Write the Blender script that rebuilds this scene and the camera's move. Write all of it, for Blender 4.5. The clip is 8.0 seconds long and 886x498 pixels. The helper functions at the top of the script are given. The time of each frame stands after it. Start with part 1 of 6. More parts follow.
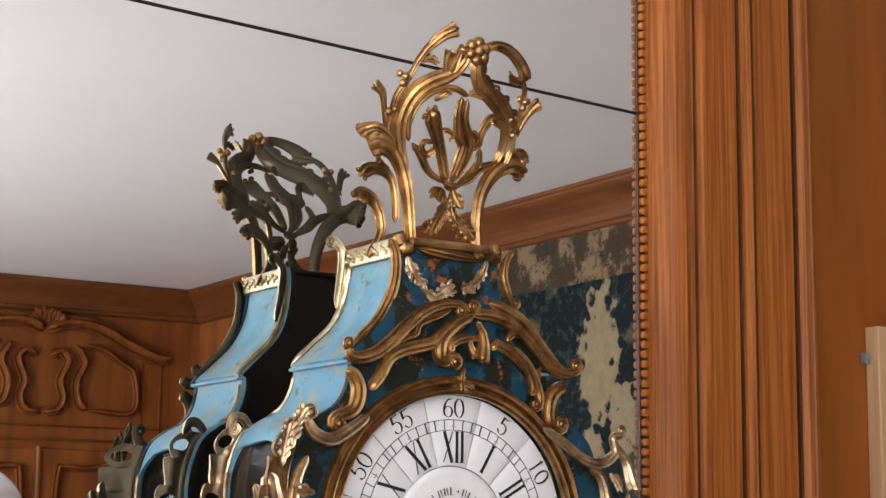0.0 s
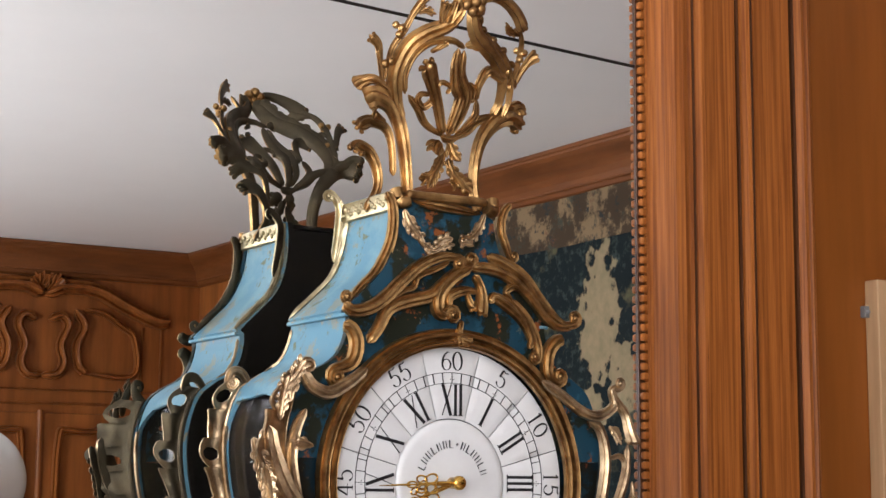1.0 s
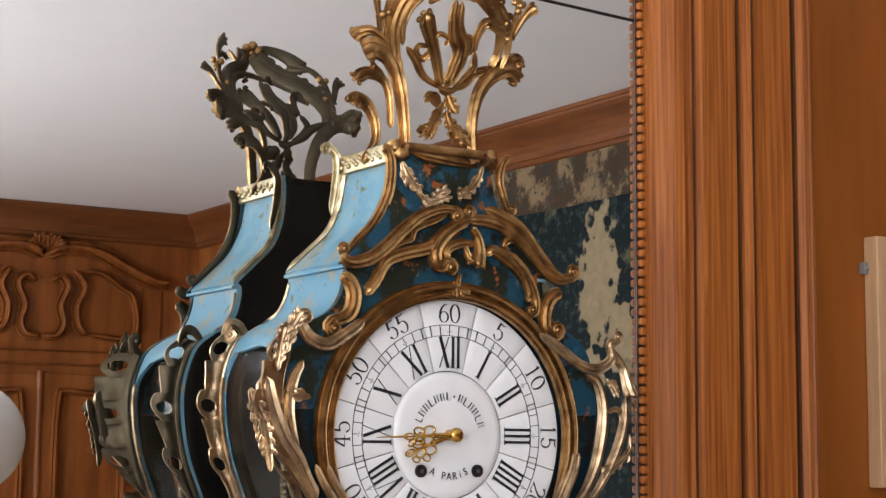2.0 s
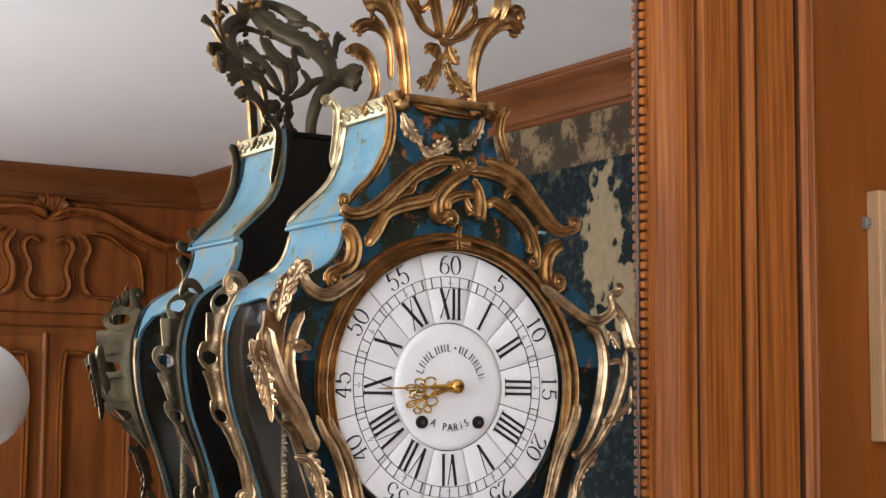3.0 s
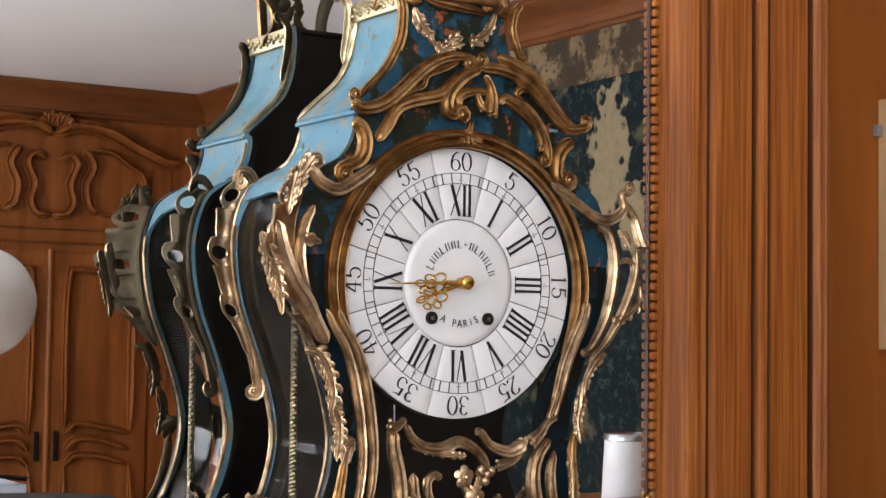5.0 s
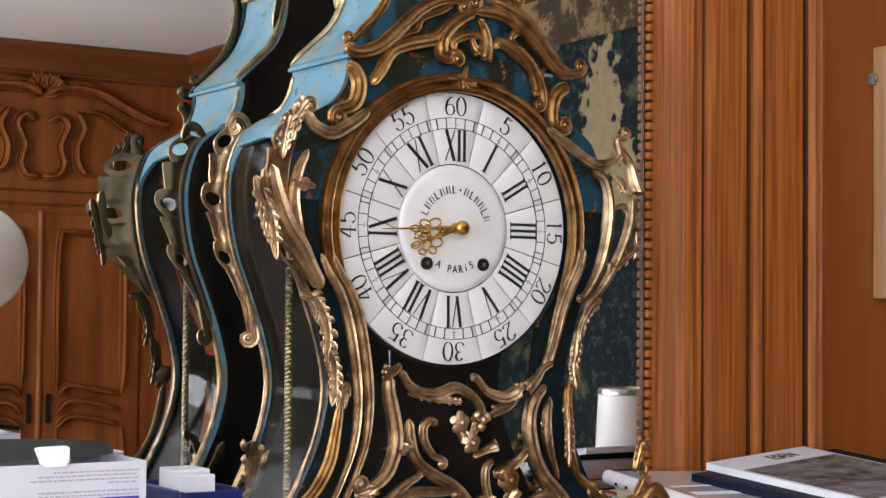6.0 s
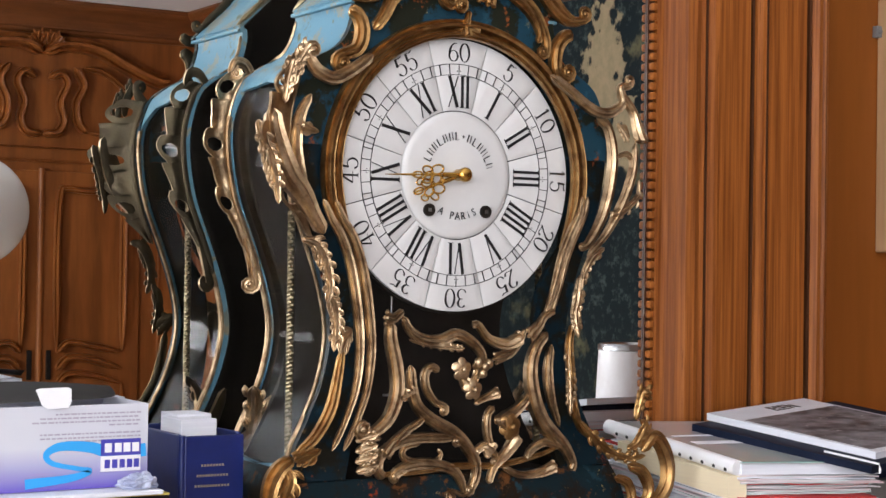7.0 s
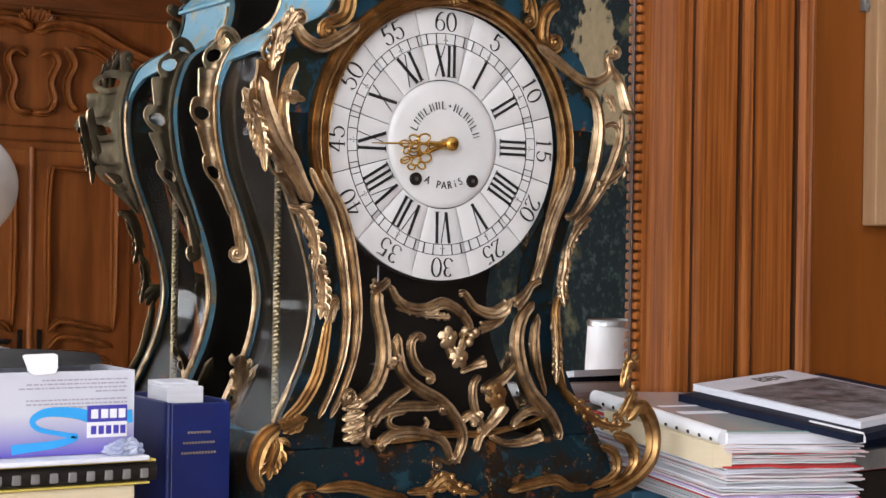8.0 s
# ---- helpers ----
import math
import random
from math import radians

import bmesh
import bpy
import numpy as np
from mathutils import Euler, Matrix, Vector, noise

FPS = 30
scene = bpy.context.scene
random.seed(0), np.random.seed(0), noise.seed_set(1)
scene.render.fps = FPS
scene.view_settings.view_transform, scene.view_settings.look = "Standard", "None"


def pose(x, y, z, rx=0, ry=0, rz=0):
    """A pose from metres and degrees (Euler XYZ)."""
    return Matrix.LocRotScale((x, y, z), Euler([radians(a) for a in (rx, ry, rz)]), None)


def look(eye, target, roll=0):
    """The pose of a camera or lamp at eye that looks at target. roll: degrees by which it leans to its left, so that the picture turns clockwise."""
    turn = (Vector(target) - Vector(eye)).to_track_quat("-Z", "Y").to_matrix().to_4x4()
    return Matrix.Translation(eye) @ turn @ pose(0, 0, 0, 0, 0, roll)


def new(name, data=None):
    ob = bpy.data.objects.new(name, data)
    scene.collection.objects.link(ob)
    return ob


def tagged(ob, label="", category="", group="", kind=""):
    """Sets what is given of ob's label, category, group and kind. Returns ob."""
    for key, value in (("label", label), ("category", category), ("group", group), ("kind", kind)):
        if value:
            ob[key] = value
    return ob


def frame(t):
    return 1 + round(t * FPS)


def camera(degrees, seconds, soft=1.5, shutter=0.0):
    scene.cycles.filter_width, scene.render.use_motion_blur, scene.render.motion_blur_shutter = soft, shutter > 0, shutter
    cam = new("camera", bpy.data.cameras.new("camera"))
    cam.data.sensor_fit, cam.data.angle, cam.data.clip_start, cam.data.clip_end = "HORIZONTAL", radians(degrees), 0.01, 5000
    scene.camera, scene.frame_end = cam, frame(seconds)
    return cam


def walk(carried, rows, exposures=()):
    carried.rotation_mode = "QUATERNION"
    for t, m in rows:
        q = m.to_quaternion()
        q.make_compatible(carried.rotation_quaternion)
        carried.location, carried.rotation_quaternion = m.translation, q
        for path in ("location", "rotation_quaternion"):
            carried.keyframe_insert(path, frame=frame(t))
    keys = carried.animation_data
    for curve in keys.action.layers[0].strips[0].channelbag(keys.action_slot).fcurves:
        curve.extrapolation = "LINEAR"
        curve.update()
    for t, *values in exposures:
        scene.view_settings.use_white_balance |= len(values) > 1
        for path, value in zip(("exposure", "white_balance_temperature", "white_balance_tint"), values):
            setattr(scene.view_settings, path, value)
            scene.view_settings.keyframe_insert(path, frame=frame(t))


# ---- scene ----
cam = camera(29.587, 8.0)


# The plan is drawn in units of 1.4 m, with the mantel shelf at 1.155 units; PLAN brings it to metres, with the shelf 1.12 m high.
K = 1.4
PLAN = Matrix.Translation((0, 0, 1.12 - 1.155 * K)) @ Matrix.Scale(K, 4)


def aim(x, y, z, yaw, pitch, lean):
    """Camera pose: yaw to the right of +y, pitch upwards, lean to the left, in degrees."""
    a, b = radians(yaw), radians(pitch)
    way = Vector((math.sin(a) * math.cos(b), math.cos(a) * math.cos(b), math.sin(b)))
    eye = PLAN @ Vector((x, y, z))
    return look(eye, eye + way, lean)


PATH = [
    (0, -0.8131, -1.4470, 1.5024, 32.088, 9.424, 0.643),
    (0.5, -0.8105, -1.4461, 1.4982, 32.106, 8.802, 0.386),
    (1, -0.8071, -1.4422, 1.4931, 32.090, 8.204, 0.294),
    (1.5, -0.8051, -1.4389, 1.4880, 32.109, 7.594, 0.375),
    (3, -0.7976, -1.4391, 1.4718, 31.922, 5.768, 0.296),
    (3.5, -0.7967, -1.4393, 1.4660, 31.754, 5.137, 0.263),
    (4, -0.7972, -1.4339, 1.4599, 31.641, 4.515, 0.282),
    (4.5, -0.7999, -1.4334, 1.4530, 31.721, 3.862, 0.737),
    (6, -0.7972, -1.4210, 1.4291, 32.139, 2.034, 0.514),
    (6.5, -0.7980, -1.4179, 1.4206, 32.173, 1.286, 0.589),
    (7, -0.7973, -1.4175, 1.4152, 32.154, 0.755, 0.839),
    (7.5, -0.7956, -1.4204, 1.4095, 32.254, 0.545, 0.989),
    (8, -0.7947, -1.4228, 1.4034, 32.434, 0.162, 0.893),
]
walk(cam, [(row[0], aim(*row[1:])) for row in PATH])

# ---- light: sky outside, daylight through three unseen windows in the wall at x = -2.6 ----
world = bpy.data.worlds.new("sky")
scene.world = world
world.use_nodes = True
sky = world.node_tree.nodes.new("ShaderNodeTexSky")
sky.sky_type = 'NISHITA'
sky.sun_disc = False
sky.sun_elevation = radians(40)
sky.sun_rotation = radians(200)
world.node_tree.links.new(sky.outputs[0], world.node_tree.nodes["Background"].inputs[0])
world.node_tree.nodes["Background"].inputs[1].default_value = 0.10
scene.view_settings.exposure = -0.29


def window_light(y, z, wide, high, power, rise=1.8):
    lamp = bpy.data.lights.new("window_light", 'AREA')
    lamp.shape, lamp.size, lamp.size_y, lamp.energy = 'RECTANGLE', wide * K, high * K, power
    lamp.color = (0.94, 0.95, 1.0)
    ob = new("window_light", lamp)
    ob.matrix_world = look(PLAN @ Vector((-2.03, y, z)), PLAN @ Vector((0, y, z + rise)))
    return ob


window_light(-0.95, 1.70, 0.95, 1.20, 86)
window_light(-2.72, 1.70, 0.95, 1.20, 262)
# extra window lamp, added to brighten the far ceiling and the doors
window_light(-4.45, 1.70, 0.95, 1.20, 105, 0.8)

# ---- materials ----
def material(name, base, rough=0.5, metal=0.0, alt=None, scale=8.0, stretch=(1, 1, 1), amount=1.0, bump=0.0, bump_scale=60.0,
             rough_var=0.0, spots=None, spot_scale=20.0, spot_edge=0.62, spec=0.5, coat=0.0):
    """A procedural surface: two colours mixed by noise at real size, spots of wear, fine relief and uneven gloss."""
    m = bpy.data.materials.new(name)
    m.use_nodes = True
    t = m.node_tree
    b = t.nodes["Principled BSDF"]
    add = t.nodes.new
    coords = add("ShaderNodeTexCoord")
    mapping = add("ShaderNodeMapping")
    mapping.inputs["Scale"].default_value = stretch
    t.links.new(coords.outputs["Object"], mapping.inputs["Vector"])

    def noise_node(s, detail=6, rough_n=0.6):
        n = add("ShaderNodeTexNoise")
        n.inputs["Scale"].default_value = s
        n.inputs["Detail"].default_value = detail
        n.inputs["Roughness"].default_value = rough_n
        t.links.new(mapping.outputs[0], n.inputs["Vector"])
        return n

    colour = None
    if alt is not None:
        n = noise_node(scale)
        ramp = add("ShaderNodeMapRange")
        ramp.inputs["From Min"].default_value, ramp.inputs["From Max"].default_value = 0.36, 0.64
        ramp.inputs["To Max"].default_value = amount
        t.links.new(n.outputs[0], ramp.inputs[0])
        mix = add("ShaderNodeMix")
        mix.data_type = 'RGBA'
        mix.inputs[6].default_value, mix.inputs[7].default_value = (*base, 1), (*alt, 1)
        t.links.new(ramp.outputs[0], mix.inputs[0])
        colour = mix.outputs[2]
    if spots is not None:
        n = noise_node(spot_scale, 8, 0.65)
        ramp = add("ShaderNodeMapRange")
        ramp.inputs["From Min"].default_value, ramp.inputs["From Max"].default_value = spot_edge, spot_edge + 0.03
        t.links.new(n.outputs[0], ramp.inputs[0])
        mix = add("ShaderNodeMix")
        mix.data_type = 'RGBA'
        if colour is None:
            mix.inputs[6].default_value = (*base, 1)
        else:
            t.links.new(colour, mix.inputs[6])
        mix.inputs[7].default_value = (*spots, 1)
        t.links.new(ramp.outputs[0], mix.inputs[0])
        colour = mix.outputs[2]
    if colour is None:
        b.inputs["Base Color"].default_value = (*base, 1)
    else:
        t.links.new(colour, b.inputs["Base Color"])
    b.inputs["Metallic"].default_value = metal
    b.inputs["Roughness"].default_value = rough
    b.inputs["Specular IOR Level"].default_value = spec
    b.inputs["Coat Weight"].default_value = coat
    b.inputs["Coat Roughness"].default_value = 0.15
    if rough_var:
        n = noise_node(scale * 2.5)
        ramp = add("ShaderNodeMapRange")
        ramp.inputs["From Min"].default_value, ramp.inputs["From Max"].default_value = 0.3, 0.7
        ramp.inputs["To Min"].default_value, ramp.inputs["To Max"].default_value = max(rough - rough_var, 0.02), rough + rough_var
        t.links.new(n.outputs[0], ramp.inputs[0])
        t.links.new(ramp.outputs[0], b.inputs["Roughness"])
    if bump:
        n = noise_node(bump_scale)
        bn = add("ShaderNodeBump")
        bn.inputs["Strength"].default_value = bump
        bn.inputs["Distance"].default_value = 0.002
        t.links.new(n.outputs[0], bn.inputs["Height"])
        t.links.new(bn.outputs[0], b.inputs["Normal"])
    return m


WOOD = material("honey_wood", (0.37, 0.120, 0.024), 0.42, 0, (0.185, 0.050, 0.009), 9.0, (19, 19, 0.35), 1.0, 0.30, 30, 0.10, (0.10, 0.026, 0.006), 16.0, 0.66, spec=0.18)
WOOD_PANEL = material("honey_wood_panel", (0.255, 0.078, 0.013), 0.40, 0, (0.205, 0.060, 0.010), 3.0, (5, 5, 0.4), 1.0, 0.08, 22, 0.08, spec=0.2)
WOOD_DARK = material("oak_boiserie", (0.29, 0.094, 0.021), 0.40, 0, (0.165, 0.049, 0.011), 2.0, (6, 6, 0.6), 1.0, 0.1, 14, 0.08, spec=0.35)
CORNICE_WOOD = material("dark_cornice_wood", (0.17, 0.054, 0.013), 0.42, 0, (0.11, 0.034, 0.008), 3.0, (1, 1, 6), 1.0, 0.1, 14, 0.06)
# darker copy of the wood, for shade painted into recesses and bead gaps
WOOD_LINE = material("shaded_recess_wood", (0.09, 0.03, 0.009), 0.5, 0, (0.05, 0.016, 0.005), 4.0, (5, 5, 0.5))
PALE_WOOD = material("pale_frame_wood", (0.48, 0.30, 0.16), 0.5, 0, (0.40, 0.24, 0.12), 6.0, (8, 8, 0.6))
PLASTER = material("ceiling_plaster", (0.88, 0.88, 0.89), 0.9, 0, (0.85, 0.85, 0.86), 1.0, (1, 1, 1), 1.0, 0.05, 30)
WALL = material("painted_wall", (0.62, 0.58, 0.50), 0.8, 0, (0.58, 0.54, 0.46), 2.0)
# unseen floor, made pale so that its bounce brightens the ceiling
FLOOR = material("pale_bounce_floor", (0.56, 0.52, 0.47), 0.4, 0, (0.48, 0.44, 0.39), 3.0, (1, 8, 1))
MARBLE = material("mantel_marble", (0.42, 0.37, 0.33), 0.25, 0, (0.24, 0.19, 0.17), 6.0, (1, 1, 1), 1.0)
GILT = material("gilt_bronze", (0.47, 0.285, 0.115), 0.40, 1.0, (0.21, 0.112, 0.044), 40.0, (1, 1, 1), 1.0, 0.40, 140, 0.10)
GILT_WORN = material("worn_gilt_bronze", (0.60, 0.445, 0.275), 0.38, 1.0, (0.22, 0.145, 0.085), 38.0, (1, 1, 1), 1.0, 0.40, 140, 0.10)
GILT_PALE = material("pale_rubbed_gilt", (0.56, 0.48, 0.31), 0.36, 1.0, (0.26, 0.21, 0.12), 30.0, (1, 1, 1), 1.0, 0.4, 120, 0.09)
RAW_BRONZE = material("raw_bronze", (0.110, 0.086, 0.052), 0.46, 0.8, (0.055, 0.044, 0.028), 20.0, (1, 1, 1), 1.0, 0.3, 90)
BRASS = material("bright_brass", (0.70, 0.42, 0.10), 0.27, 1.0, (0.52, 0.30, 0.07), 30.0)
STEEL = material("dull_steel", (0.50, 0.51, 0.52), 0.3, 1.0, (0.38, 0.39, 0.40), 30.0)
BLACK = material("blackened_wood", (0.010, 0.008, 0.007), 0.75, 0, (0.016, 0.012, 0.009), 20.0, spec=0.15)
ENAMEL = material("white_enamel", (0.61, 0.61, 0.61), 0.14, 0, (0.57, 0.57, 0.57), 20.0, (1, 1, 1), 1.0, 0.03, 45)
INK = material("black_enamel", (0.012, 0.012, 0.014), 0.3)
PAPER = material("picture_paper", (0.70, 0.70, 0.68), 0.7, 0, (0.62, 0.62, 0.60), 8.0)
PAPER_WHITE = material("white_paper", (0.74, 0.76, 0.82), 0.6, 0, (0.66, 0.68, 0.75), 9.0, (1, 1, 30))
PAPER_LILAC = material("lilac_paper", (0.55, 0.42, 0.66), 0.6, 0, (0.48, 0.36, 0.60), 9.0, (1, 1, 30))
PAPER_GREEN = material("grey_green_paper", (0.50, 0.62, 0.60), 0.55, 0, (0.62, 0.60, 0.62), 9.0, (1, 1, 40))
PAPER_PINK = material("pink_edged_paper", (0.72, 0.50, 0.53), 0.55, 0, (0.62, 0.68, 0.70), 9.0, (1, 1, 40))
SLEEVE = material("clear_sleeve", (0.42, 0.52, 0.52), 0.10, 0, (0.50, 0.47, 0.50), 6.0, (1, 1, 1), 1.0, 0.18, 9, spec=0.7, coat=0.6)
TEAL = material("sea_green_plastic", (0.22, 0.46, 0.42), 0.2, 0, (0.28, 0.50, 0.47), 9.0)
CARD_RED = material("red_card", (0.62, 0.03, 0.03), 0.5, 0, (0.52, 0.03, 0.03), 12.0)
CARD_BLUE = material("blue_card", (0.05, 0.16, 0.24), 0.5, 0, (0.04, 0.12, 0.19), 12.0)
CARD_NAVY = material("navy_card", (0.008, 0.012, 0.030), 0.6, 0, (0.006, 0.010, 0.024), 12.0, spec=0.12)
CREAM = material("cream_card", (0.74, 0.64, 0.44), 0.7, 0, (0.70, 0.60, 0.42), 9.0, (1, 1, 40))
YELLOW = material("yellow_divider", (0.72, 0.58, 0.12), 0.6, 0, (0.66, 0.52, 0.10), 12.0)
PLASTIC = material("white_plastic", (0.84, 0.86, 0.90), 0.35, 0, (0.78, 0.78, 0.80), 14.0)
COMB = material("grey_comb", (0.20, 0.195, 0.19), 0.45, 0, (0.14, 0.135, 0.13), 20.0)
PHOTO = material("cover_photo", (0.030, 0.031, 0.036), 0.42, 0, (0.25, 0.25, 0.28), 22.0, (1, 1.8, 1), 1.0, 0, 60, 0, (0.55, 0.56, 0.60), 34.0, 0.64)
LID_GREY = material("grey_card", (0.05, 0.05, 0.05), 0.6, 0, (0.035, 0.035, 0.035), 14.0)
PRINT_GREY = material("grey_print", (0.36, 0.34, 0.42), 0.6)
CYAN = material("cyan_print", (0.03, 0.34, 0.75), 0.45)
VIOLET_BLUE = material("violet_blue_print", (0.055, 0.05, 0.36), 0.45)
FOIL = material("crumpled_plastic", (0.48, 0.52, 0.64), 0.12, 0, (0.24, 0.27, 0.42), 40.0, (1, 1, 1), 1.0, 0.3, 90)
BOOK_BLUE = material("royal_blue_cloth", (0.007, 0.018, 0.125), 0.36, 0, (0.006, 0.014, 0.095), 18.0, (1, 1, 1), 1.0, 0.12, 260)
GOLD_PRINT = material("faded_gold_print", (0.42, 0.34, 0.22), 0.4, 0.6)
OPAL = material("opal_glass", (0.82, 0.82, 0.80), 0.25, 0, (0.79, 0.79, 0.77), 5.0)


def layered(name, layers, rough=0.9, bump=0.4, stretch=(1, 1, 1)):
    """Woven or printed colour: layers of (colour, noise scale, threshold, softness) laid over one another."""
    m = bpy.data.materials.new(name)
    m.use_nodes = True
    t = m.node_tree
    b = t.nodes["Principled BSDF"]
    co = t.nodes.new("ShaderNodeTexCoord")
    mp = t.nodes.new("ShaderNodeMapping")
    mp.inputs["Scale"].default_value = stretch
    t.links.new(co.outputs["Object"], mp.inputs["Vector"])
    colour = None
    for k, (rgb, scale, edge, soft) in enumerate(layers):
        if colour is None:
            node = t.nodes.new("ShaderNodeRGB")
            node.outputs[0].default_value = (*rgb, 1)
            colour = node.outputs[0]
            continue
        n = t.nodes.new("ShaderNodeTexNoise")
        n.inputs["Scale"].default_value, n.inputs["Detail"].default_value, n.inputs["Roughness"].default_value = scale, 9, 0.70
        off = t.nodes.new("ShaderNodeVectorMath")
        off.inputs[1].default_value = (3.7 * k, 1.3 * k, 7.1 * k)
        t.links.new(mp.outputs[0], off.inputs[0])
        t.links.new(off.outputs[0], n.inputs["Vector"])
        r = t.nodes.new("ShaderNodeMapRange")
        r.inputs["From Min"].default_value, r.inputs["From Max"].default_value = edge, edge + soft
        t.links.new(n.outputs[0], r.inputs[0])
        x = t.nodes.new("ShaderNodeMix")
        x.data_type = 'RGBA'
        x.inputs[7].default_value = (*rgb, 1)
        t.links.new(colour, x.inputs[6])
        t.links.new(r.outputs[0], x.inputs[0])
        colour = x.outputs[2]
    t.links.new(colour, b.inputs["Base Color"])
    b.inputs["Roughness"].default_value = rough
    b.inputs["Specular IOR Level"].default_value = 0.1
    w = t.nodes.new("ShaderNodeTexNoise")
    w.inputs["Scale"].default_value = 180
    bn = t.nodes.new("ShaderNodeBump")
    bn.inputs["Strength"].default_value, bn.inputs["Distance"].default_value = bump, 0.002
    t.links.new(w.outputs[0], bn.inputs["Height"])
    t.links.new(bn.outputs[0], b.inputs["Normal"])
    return m


BLUE_DARK = layered("deep_blue_lacquer", [((0.014, 0.048, 0.074), 1, 0, 1), ((0.026, 0.086, 0.128), 14.0, 0.55, 0.08), ((0.016, 0.018, 0.012), 19.0, 0.475, 0.04), ((0.22, 0.068, 0.02), 34.0, 0.60, 0.03), ((0.20, 0.18, 0.11), 60.0, 0.64, 0.03)], 0.34, 0.12)
BLUE_LIGHT = layered("sky_blue_lacquer", [((0.115, 0.255, 0.345), 1, 0, 1), ((0.170, 0.310, 0.375), 9.0, 0.48, 0.12), ((0.215, 0.245, 0.215), 13.0, 0.545, 0.02), ((0.30, 0.25, 0.17), 30.0, 0.615, 0.03), ((0.12, 0.14, 0.085), 22.0, 0.600, 0.02), ((0.36, 0.20, 0.13), 46.0, 0.66, 0.02)], 0.40, 0.10)
# the case's lacquer with flowers, darkened for the shade the plinth stands in
PLINTH = layered("shaded_plinth_lacquer", [((0.006, 0.015, 0.020), 1, 0, 1), ((0.015, 0.009, 0.005), 18.0, 0.48, 0.08), ((0.013, 0.038, 0.050), 24.0, 0.56, 0.05), ((0.23, 0.036, 0.012), 24.0, 0.610, 0.04), ((0.11, 0.044, 0.014), 46.0, 0.575, 0.05), ((0.20, 0.14, 0.06), 90.0, 0.63, 0.03)], 0.38, 0.10)
BLUE_BLACK = layered("blue_black_lacquer", [((0.005, 0.014, 0.021), 1, 0, 1), ((0.010, 0.009, 0.006), 18.0, 0.47, 0.06), ((0.011, 0.032, 0.046), 28.0, 0.58, 0.05), ((0.18, 0.040, 0.014), 36.0, 0.635, 0.03), ((0.09, 0.062, 0.028), 60.0, 0.62, 0.04)], 0.34, 0.12)
TAPESTRY_BORDER = layered("border_weave", [((0.055, 0.038, 0.025), 1, 0, 1), ((0.20, 0.140, 0.080), 7.0, 0.50, 0.07), ((0.05, 0.055, 0.042), 11.0, 0.54, 0.08), ((0.15, 0.065, 0.04), 14.0, 0.60, 0.08), ((0.03, 0.034, 0.034), 18.0, 0.57, 0.06)])


